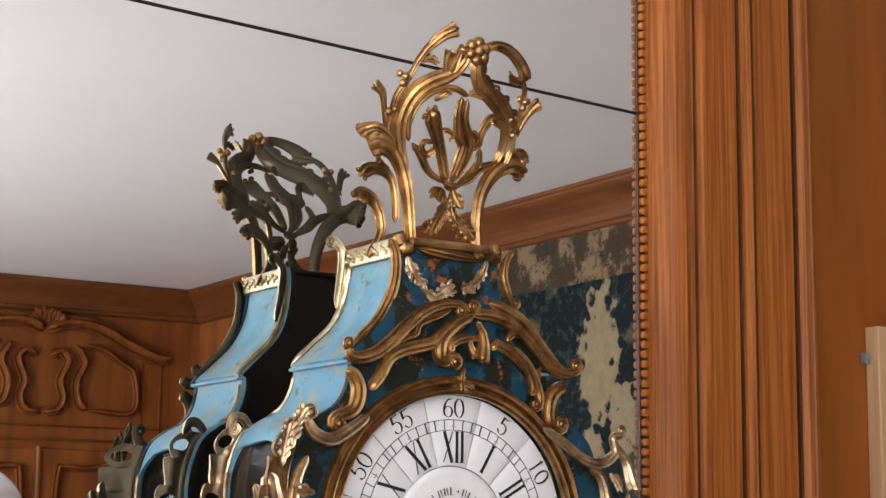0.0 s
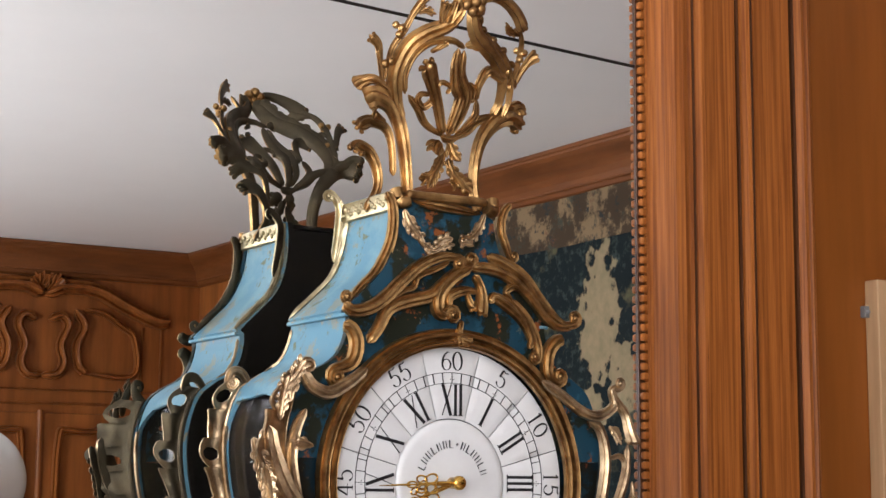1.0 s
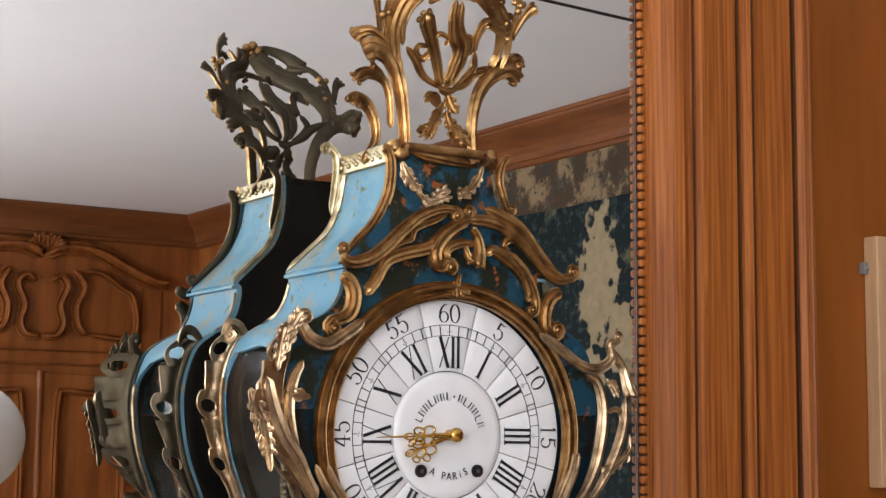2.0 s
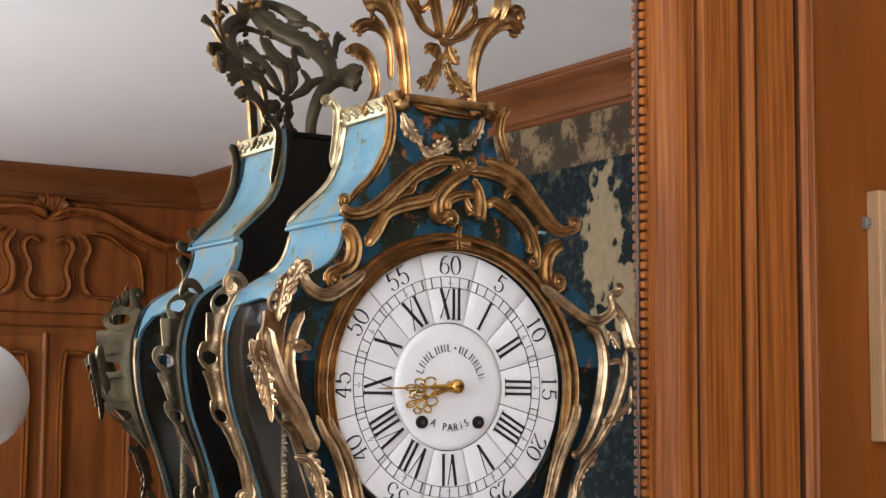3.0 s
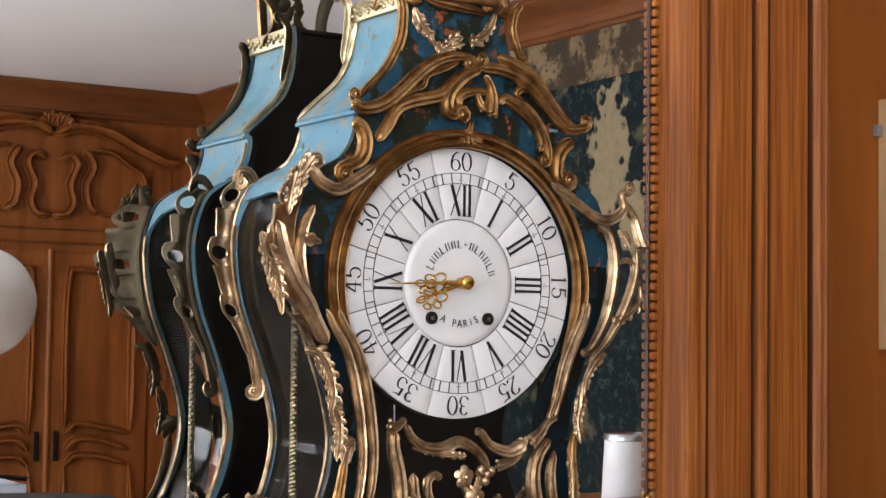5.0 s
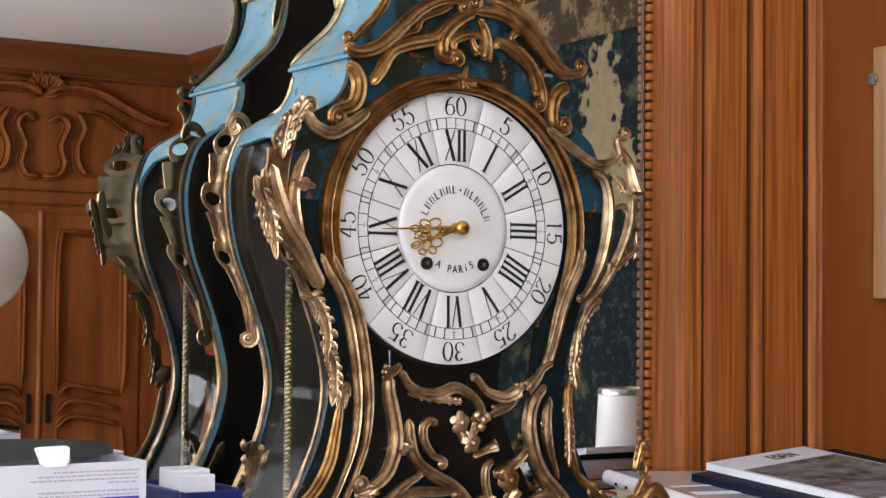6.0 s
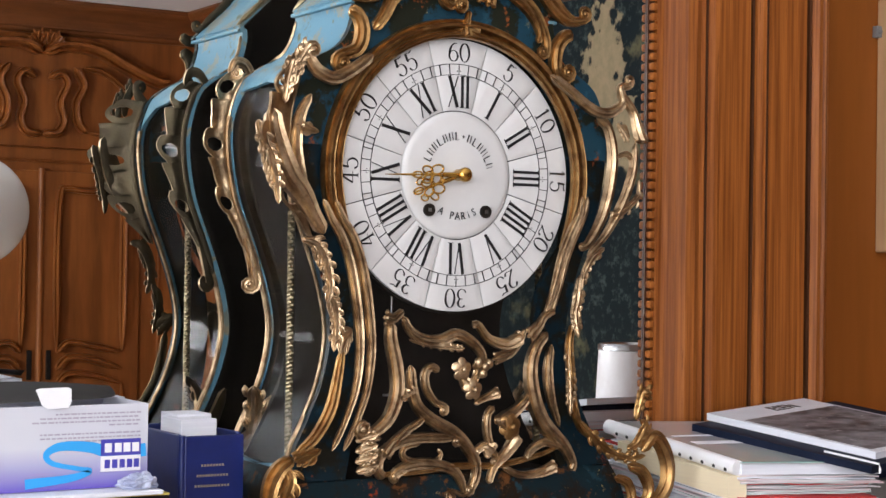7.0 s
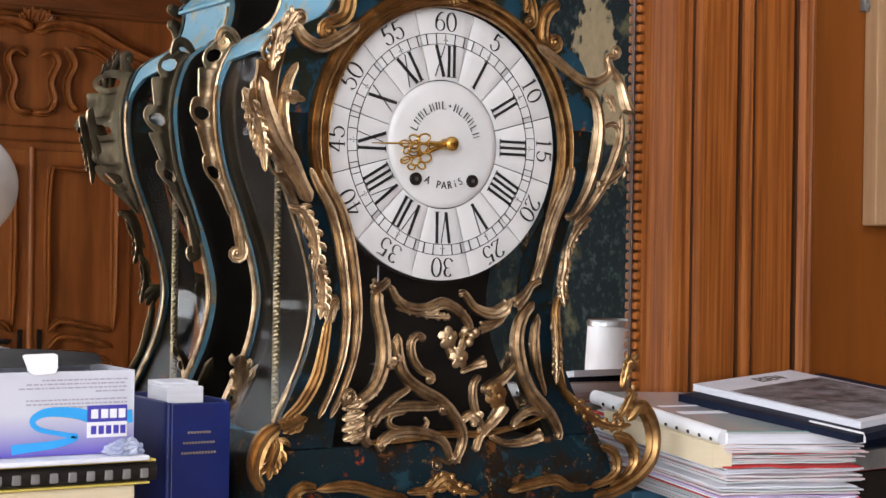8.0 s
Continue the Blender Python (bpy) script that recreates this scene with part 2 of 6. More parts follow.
def verdure(name, clearings):
    """The tapestry's woven picture: dark trees in leafy clumps before a pale sky that shows in clearings at (y, z, half width, half height)."""
    m = bpy.data.materials.new(name)
    m.use_nodes = True
    t = m.node_tree
    b = t.nodes["Principled BSDF"]
    link = t.links.new

    def node(kind, **values):
        n = t.nodes.new(kind)
        for key, value in values.items():
            n.inputs[key].default_value = value
        return n

    def maths(op, a, c, clamp=False):
        n = t.nodes.new("ShaderNodeMath")
        n.operation, n.use_clamp = op, clamp
        for k, v in enumerate((a, c)):
            if isinstance(v, (int, float)):
                n.inputs[k].default_value = v
            else:
                link(v, n.inputs[k])
        return n.outputs[0]

    def mixed(fac, one, two):
        n = t.nodes.new("ShaderNodeMix")
        n.data_type = 'RGBA'
        link(fac, n.inputs[0])
        for k, v in ((6, one), (7, two)):
            if isinstance(v, tuple):
                n.inputs[k].default_value = (*v, 1)
            else:
                link(v, n.inputs[k])
        return n.outputs[2]

    def ramp(v, lo, hi):
        n = node("ShaderNodeMapRange", **{"From Min": lo, "From Max": hi})
        link(v, n.inputs[0])
        return n.outputs[0]

    co = t.nodes.new("ShaderNodeTexCoord").outputs["Object"]
    sep = t.nodes.new("ShaderNodeSeparateXYZ")
    link(co, sep.inputs[0])
    leaf = node("ShaderNodeTexVoronoi", Scale=17.0)
    wide = node("ShaderNodeTexNoise", Scale=4.5, Detail=5.0, Roughness=0.65)
    fine = node("ShaderNodeTexNoise", Scale=24.0, Detail=6.0, Roughness=0.7)
    for n in (leaf, wide, fine):
        link(co, n.inputs["Vector"])
    rough_edge = maths('ADD', maths('MULTIPLY', maths('SUBTRACT', leaf.outputs["Distance"], 0.42), 1.5), maths('ADD', maths('MULTIPLY', maths('SUBTRACT', wide.outputs[0], 0.5), 2.2), maths('MULTIPLY', maths('SUBTRACT', fine.outputs[0], 0.5), 2.0)))
    sky_mask = None
    for y, z, hy, hz in clearings:
        dy = maths('DIVIDE', maths('SUBTRACT', sep.outputs[1], y), hy)
        dz = maths('DIVIDE', maths('SUBTRACT', sep.outputs[2], z), hz)
        d = maths('ADD', maths('POWER', maths('ABSOLUTE', dy, 0), 2.0), maths('POWER', maths('ABSOLUTE', dz, 0), 2.0))
        v = maths('SUBTRACT', 1.0, d)
        sky_mask = v if sky_mask is None else maths('MAXIMUM', sky_mask, v)
    sky_mask = ramp(maths('ADD', sky_mask, rough_edge), -0.05, 0.25)
    dark = mixed(ramp(fine.outputs[0], 0.52, 0.66), (0.010, 0.015, 0.017), (0.045, 0.060, 0.055))
    dark = mixed(ramp(wide.outputs[0], 0.56, 0.64), dark, (0.085, 0.080, 0.045))
    pale = mixed(ramp(fine.outputs[0], 0.40, 0.62), (0.27, 0.205, 0.125), (0.21, 0.175, 0.105))
    link(mixed(sky_mask, dark, pale), b.inputs["Base Color"])
    b.inputs["Roughness"].default_value = 0.9
    b.inputs["Specular IOR Level"].default_value = 0.1
    weave = node("ShaderNodeTexNoise", Scale=180.0)
    bn = node("ShaderNodeBump", Strength=0.4, Distance=0.002)
    link(weave.outputs[0], bn.inputs["Height"])
    link(bn.outputs[0], b.inputs["Normal"])
    return m


TAPESTRY = verdure("verdure_weave", ((0.52, 1.74, 0.13, 0.27), (0.67, 1.50, 0.09, 0.14), (0.47, 1.36, 0.08, 0.09), (0.10, 1.25, 0.07, 0.07), (-0.7, 1.6, 0.30, 0.30), (-1.6, 1.3, 0.25, 0.40), (1.4, 1.6, 0.30, 0.30)))

# the mask box's carton: white above, a violet dotted print towards the foot
CARTON = bpy.data.materials.new("printed_carton")
CARTON.use_nodes = True
_t = CARTON.node_tree
_co = _t.nodes.new("ShaderNodeTexCoord")
_sep = _t.nodes.new("ShaderNodeSeparateXYZ")
_r = _t.nodes.new("ShaderNodeMapRange")
_r.inputs["From Min"].default_value, _r.inputs["From Max"].default_value = 0.045, 0.0
_m = _t.nodes.new("ShaderNodeMix")
_m.data_type = 'RGBA'
_m.inputs[6].default_value, _m.inputs[7].default_value = (0.57, 0.585, 0.65, 1), (0.11, 0.075, 0.44, 1)
_t.links.new(_co.outputs["Object"], _sep.inputs[0])
_t.links.new(_sep.outputs[2], _r.inputs[0])
_t.links.new(_r.outputs[0], _m.inputs[0])
_t.links.new(_m.outputs[2], _t.nodes["Principled BSDF"].inputs["Base Color"])
_t.nodes["Principled BSDF"].inputs["Roughness"].default_value = 0.4

mirror_mat = bpy.data.materials.new("mirror_glass")
mirror_mat.use_nodes = True
_b = mirror_mat.node_tree.nodes["Principled BSDF"]
_b.inputs["Base Color"].default_value = (0.86, 0.87, 0.86, 1)
_b.inputs["Metallic"].default_value, _b.inputs["Roughness"].default_value = 1.0, 0.0

glass_mat = bpy.data.materials.new("clear_glass")
glass_mat.use_nodes = True
_b = glass_mat.node_tree.nodes["Principled BSDF"]
_b.inputs["Transmission Weight"].default_value = 1.0
_b.inputs["Roughness"].default_value, _b.inputs["IOR"].default_value = 0.02, 1.08

# ---- tools for meshes ----
ORIGIN = {}
UNGILT_BACKS = (GILT, GILT_WORN, GILT_PALE)


def part(name, bm, mat, parent=None, label="", smooth=False):
    """Links a bmesh, built in plan units, as one mesh object under a thing or a part."""
    o = ORIGIN.get(parent.name, Vector()) if parent else Vector()
    bm.transform(Matrix.Translation(-o) @ PLAN)
    bmesh.ops.recalc_face_normals(bm, faces=bm.faces)
    me = bpy.data.meshes.new(name)
    bm.to_mesh(me)
    bm.free()
    me.materials.append(mat)
    if mat in UNGILT_BACKS:
        me.materials.append(RAW_BRONZE)
    if smooth:
        me.shade_smooth()
        me.set_sharp_from_angle(angle=radians(48))
    ob = new(name, me)
    ob.parent = parent
    ORIGIN[ob.name] = o
    if label:
        ob["label"] = label
    return ob


def thing(name, base, label, category, group="", kind=""):
    """An empty at the base of a thing, which parents its parts."""
    ob = new(name)
    ob.empty_display_size = 0.05
    ob.location = PLAN @ Vector(base)
    ORIGIN[ob.name] = PLAN @ Vector(base)
    return tagged(ob, label, category, group, kind)


def box(bm, x0, x1, y0, y1, z0, z1, bevel=0.0, seg=2):
    vs = [bm.verts.new((x, y, z)) for x in (x0, x1) for y in (y0, y1) for z in (z0, z1)]
    faces = [bm.faces.new([vs[i] for i in q]) for q in ((0, 1, 3, 2), (4, 6, 7, 5), (0, 4, 5, 1), (2, 3, 7, 6), (0, 2, 6, 4), (1, 5, 7, 3))]
    if bevel:
        edges = {e for f in faces for e in f.edges}
        bmesh.ops.bevel(bm, geom=list(edges), offset=bevel, segments=seg, affect='EDGES', profile=0.5)
    return vs


def slab(name, x0, x1, y0, y1, z0, z1, mat, bevel=0.0, parent=None, label=""):
    bm = bmesh.new()
    box(bm, x0, x1, y0, y1, z0, z1, bevel)
    return part(name, bm, mat, parent, label)


def extrude_profile(bm, profile, place, start, end):
    """Runs a 2D outline from start to end; place(a, b, s) gives the world point."""
    rings = [[bm.verts.new(place(a, b, s)) for a, b in profile] for s in (start, end)]
    n = len(profile)
    for i in range(n):
        j = (i + 1) % n
        bm.faces.new((rings[0][i], rings[0][j], rings[1][j], rings[1][i]))
    bm.faces.new(rings[0][::-1])
    bm.faces.new(rings[1])


def smooth_path(points, steps=8):
    """A Catmull-Rom curve through a few control points."""
    p = [Vector(q) for q in points]
    p = [p[0] * 2 - p[1]] + p + [p[-1] * 2 - p[-2]]
    out = []
    for i in range(1, len(p) - 2):
        for k in range(steps):
            t = k / steps
            a, b, c, d = p[i - 1], p[i], p[i + 1], p[i + 2]
            out.append(0.5 * (2 * b + (c - a) * t + (2 * a - 5 * b + 4 * c - d) * t * t + (3 * b - a - 3 * c + d) * t ** 3))
    out.append(p[-2])
    return out


def tube(bm, pts, radius, sides=8):
    """A round rod along points; radius is a number or a function of 0..1."""
    rings = []
    n = len(pts)
    for i, q in enumerate(pts):
        d = (pts[min(i + 1, n - 1)] - pts[max(i - 1, 0)]).normalized()
        up = Vector((0, 0, 1)) if abs(d.z) < 0.9 else Vector((0, 1, 0))
        a = d.cross(up).normalized()
        b = a.cross(d)
        r = radius(i / (n - 1)) if callable(radius) else radius
        rings.append([bm.verts.new(q + (a * math.cos(2 * math.pi * k / sides) + b * math.sin(2 * math.pi * k / sides)) * r) for k in range(sides)])
    for i in range(n - 1):
        for k in range(sides):
            j = (k + 1) % sides
            bm.faces.new((rings[i][k], rings[i][j], rings[i + 1][j], rings[i + 1][k]))
    bm.faces.new(rings[0][::-1])
    bm.faces.new(rings[-1])


def lathe(bm, profile, centre, axis='Z', sides=32):
    """Turns (radius, height) pairs round an axis through centre."""
    c = Vector(centre)
    rings = []
    for r, h in profile:
        ring = []
        for k in range(sides):
            a = 2 * math.pi * k / sides
            u, v = r * math.cos(a), r * math.sin(a)
            ring.append(bm.verts.new(c + (Vector((u, v, h)) if axis == 'Z' else Vector((u, -h, v)))))
        rings.append(ring)
    for i in range(len(rings) - 1):
        for k in range(sides):
            j = (k + 1) % sides
            bm.faces.new((rings[i][k], rings[i][j], rings[i + 1][j], rings[i + 1][k]))
    if profile[0][0] > 1e-6:
        bm.faces.new(rings[0][::-1])
    if profile[-1][0] > 1e-6:
        bm.faces.new(rings[-1])
    bmesh.ops.remove_doubles(bm, verts=bm.verts, dist=1e-6)


def knob(bm, centre, r, squash=1.0):
    bmesh.ops.create_uvsphere(bm, u_segments=10, v_segments=7, radius=r,
                              matrix=Matrix.Translation(centre) @ Matrix.Diagonal((1, squash, 1, 1)))


def text_part(words, size, place, mat, parent, name="lettering", squeeze=1.0, thin=0.0):
    """Letters of the built-in font as a mesh; place maps the letters' plane (x right, y up) to plan units."""
    curve = bpy.data.curves.new("letters", 'FONT')
    curve.body, curve.size, curve.align_x, curve.align_y, curve.extrude = words, size, 'CENTER', 'CENTER', 0.0002
    curve.offset = -thin
    tmp = bpy.data.objects.new("letters", curve)
    me = bpy.data.meshes.new_from_object(tmp)
    bm = bmesh.new()
    bm.from_mesh(me)
    bm.transform(place @ Matrix.Diagonal((squeeze, 1, 1, 1)))
    bpy.data.objects.remove(tmp)
    bpy.data.curves.remove(curve)
    bpy.data.meshes.remove(me)
    return part(name, bm, mat, parent)


RIDGED = ((-1.0, -0.2), (-0.85, 0.45), (-0.45, 0.30), (-0.2, 0.78), (0.2, 0.85), (0.45, 0.34), (0.85, 0.5), (1.0, -0.2), (0.5, -0.5), (-0.5, -0.5))


def ribbon(bm, pts, out, half, depth, lift=None):
    """Sweeps the ridged section of a cast mount along pts; half and depth are functions of 0..1, out the way it faces."""
    n = len(pts)
    rings = []
    for i, q in enumerate(pts):
        u = i / (n - 1)
        d = (pts[min(i + 1, n - 1)] - pts[max(i - 1, 0)]).normalized()
        side = d.cross(out).normalized()
        up = side.cross(d).normalized()
        base = q + up * (lift(u) if lift else 0.0)
        cap = max(0.22, min(1.0, math.sqrt(min(i, n - 1 - i) / 2.0)))
        h, e = half(u) * cap, depth(u) * cap
        rings.append([bm.verts.new(base + side * (a * h) + up * (b * e)) for a, b in RIDGED])
    m = len(RIDGED)
    for i in range(n - 1):
        for k in range(m):
            j = (k + 1) % m
            f = bm.faces.new((rings[i][k], rings[i][j], rings[i + 1][j], rings[i + 1][k]))
            f.material_index = 1 if k >= 7 else 0
    bm.faces.new(rings[0][::-1])
    bm.faces.new(rings[-1])


def cast(bm, points, w, style="c", end="", out=(0, -1, 0), seed=0):
    """One cast ornament: style c is a tapering fluted scroll, f a flaring tongue, l a serrated leaf that curls out at its tip; end adds a volute."""
    pts = smooth_path(points, 7 if style == "c" else 12)
    w *= 1.10 if style == "c" else 1.12
    out = Vector(out).normalized()
    if end:
        a, b = pts[-1], pts[-3]
        d = (a - b).normalized()
        side = d.cross(out).normalized()
        bend = (pts[-1] - pts[-3]).cross(pts[-3] - pts[-6]).dot(out)
        s = 1 if bend > 0 else -1
        r = w * 0.44
        centre = a + side * (s * r)
        for k in range(1, 13):
            g = k / 12 * 1.35 * 2 * math.pi
            rr = r * (1 - 0.62 * k / 12)
            pts.append(centre - side * (s * rr * math.cos(g)) + d * (rr * math.sin(g)) + out * (w * 0.25 * k / 12))
        knob(bm, centre + out * (w * 0.18), w * 0.20)
    long = sum((pts[i + 1] - pts[i]).length for i in range(len(pts) - 1))
    if style == "c":
        half = lambda u: w * 0.5 * ((0.62 + 0.38 * math.sin(math.pi * min(u * 1.15, 1))) if not end else (0.55 + 0.45 * math.sin(math.pi * min(0.15 + u * 0.9, 1))) * (1 - 0.45 * u ** 3))
        ribbon(bm, pts, out, half, lambda u: half(u) * 0.95)
    elif style == "f":
        # a fluted tongue that flares to a rounded, forward-curling shell end
        half = lambda u: w * (0.30 + 0.38 * u * u) * (1.0 if u < 0.86 else math.sqrt(max(0.04, 1 - ((u - 0.86) / 0.15) ** 2)))
        ribbon(bm, pts, out, half, lambda u: w * (0.34 + 0.10 * u), lambda u: w * 0.55 * u ** 3)
        d = (pts[-1] - pts[-4]).normalized()
        side = d.cross(out).normalized()
        for k in (-1, 0, 1):
            lobe_pts = [pts[-5] + side * (k * w * 0.26) + out * (w * 0.22), pts[-3] + side * (k * w * 0.40) + out * (w * 0.46), pts[-1] + side * (k * w * 0.50) - d * (w * 0.2 * abs(k)) + out * (w * 0.40), pts[-1] + side * (k * w * 0.46) - d * (w * (0.14 + 0.2 * abs(k))) + out * (w * 0.12)]
            ribbon(bm, smooth_path(lobe_pts, 4), out, lambda u: w * 0.19 * math.sin(math.pi * (0.25 + 0.6 * u)), lambda u: w * 0.17)
    else:
        env = lambda u: w * 0.46 * math.sin(math.pi * (0.12 + 0.83 * u)) ** 0.7
        lift = lambda u: w * 0.55 * u * u
        ribbon(bm, pts, out, lambda u: env(u) * (0.92 + 0.10 * math.sin(9 * u + seed)), lambda u: env(u) * 0.62 + w * 0.04, lift)
        n = len(pts)
        count = max(2, min(6, round(long / (w * 0.75))))
        for k in range(count):
            u0 = 0.16 + 0.70 * (k + 0.5 * ((k + seed) % 1)) / count
            i = min(n - 3, max(1, int(u0 * (n - 1))))
            d = (pts[i + 1] - pts[i - 1]).normalized()
            side = d.cross(out).normalized()
            for s in (-1, 1):
                reach = w * (0.82 - 0.35 * u0) * (0.85 + 0.3 * math.sin(7.3 * k + 2.1 * s + seed))
                a0 = pts[i] + side * (s * env(u0) * 0.45) + out * (lift(u0) + w * 0.05)
                a1 = a0 + d * reach * 0.55 + side * (s * reach * 0.42) + out * (w * 0.12)
                a2 = a1 + d * reach * 0.55 + side * (s * reach * 0.10) - out * (w * 0.04)
                finger = smooth_path([a0, a1, a2], 4)
                ribbon(bm, finger, out, lambda u: w * 0.20 * math.sin(math.pi * (0.30 + 0.62 * u)), lambda u: w * 0.13 * math.sin(math.pi * (0.30 + 0.62 * u)))

# ---- the room ----
XL, XR, YB, ZC, ZF = -2.0, 2.14, -5.24, 2.492, 0.355


def setting(name, bm, mat, label, category):
    return tagged(part(name, bm, mat), label, category, kind="structure")


bm = bmesh.new(); box(bm, XL - 0.2, XR + 0.2, YB - 0.2, 0.3, ZF - 0.15, ZF)
setting("floor", bm, FLOOR, "floor out of view, coloured pale to throw light at the ceiling", "floor")
bm = bmesh.new(); box(bm, XL - 0.2, XR + 0.2, YB - 0.2, 0.3, ZC, ZC + 0.15)
setting("ceiling", bm, PLASTER, "plain white plaster ceiling", "ceiling")
bm = bmesh.new(); box(bm, XR, XR + 0.2, YB - 0.2, 0.3, ZF, ZC)
wall_east = setting("wall_east", bm, WOOD_DARK, "wood-panelled wall behind a hanging tapestry", "wall")
bm = bmesh.new(); box(bm, XL, XR, YB - 0.2, YB, ZF, ZC)
wall_south = setting("wall_south", bm, WOOD_DARK, "brown oak panelled wall with carved doors", "wall")
bm = bmesh.new(); box(bm, XL, XR, 0.045, 0.3, ZF, ZC)
setting("wall_north", bm, WOOD_PANEL, "honey-coloured panelled wall round a large mirror", "wall")
bm = bmesh.new()
for y0, y1 in ((YB - 0.2, -4.95), (-3.95, -3.22), (-2.22, -1.45), (-0.45, 0.3)):
    box(bm, XL - 0.2, XL, y0, y1, ZF, ZC)
for y in (-0.95, -2.72, -4.45):
    box(bm, XL - 0.2, XL, y - 0.5, y + 0.5, ZF, 0.98)
    box(bm, XL - 0.2, XL, y - 0.5, y + 0.5, 2.42, ZC)
setting("wall_west", bm, WALL, "pale wall out of view with three tall windows, one added for brightness", "wall")
# windows out of view; the last one is added to carry the extra lamp
for k, y in enumerate((-0.95, -2.72, -4.45)):
    win = thing("window_%d" % (k + 1), (XL - 0.15, y, 0.98), "tall white-painted casement window placed out of view", "window", kind="structure")
    bm = bmesh.new()
    for a, b in ((-0.5, -0.46), (-0.02, 0.02), (0.46, 0.5)):
        box(bm, XL - 0.17, XL - 0.14, y + a, y + b, 0.98, 2.42, 0.004)
    for z in (0.98, 1.68, 2.38):
        box(bm, XL - 0.165, XL - 0.145, y - 0.46, y + 0.46, z, z + 0.04)
    part("window_frame", bm, PLASTER, win)

# cornices: stepped and coved, along the two walls that the mirror shows
CORNICE = ((0.0, 0.0), (0.105, 0.0), (0.105, -0.010), (0.100, -0.014), (0.098, -0.020), (0.088, -0.030), (0.074, -0.040), (0.058, -0.054), (0.044, -0.070), (0.034, -0.088), (0.029, -0.102), (0.030, -0.108), (0.024, -0.112), (0.020, -0.122), (0.010, -0.130), (0.0, -0.131))
bm = bmesh.new(); extrude_profile(bm, CORNICE, lambda a, b, s: (XR - a, s, ZC + b - 0.0015), YB + 0.001, 0.03)
part("cornice", bm, CORNICE_WOOD, wall_east)
bm = bmesh.new(); extrude_profile(bm, CORNICE, lambda a, b, s: (s, YB + a, ZC + b - 0.002), XL + 0.001, XR - 0.002)
part("cornice", bm, CORNICE_WOOD, wall_south)


def carve(name, points, w, proud=0.012):
    """A rounded moulding on the south wall along (x, z) points."""
    bm = bmesh.new()
    pts = smooth_path([(x, YB + 0.002, z) for x, z in points], 6) if len(points) > 2 else [Vector((x, YB + 0.002, z)) for x, z in points]
    ribbon(bm, pts, Vector((0, 1, 0)), lambda u: w * 0.78, lambda u: proud * 3.6)
    return part(name, bm, WOOD_DARK, wall_south, smooth=True)


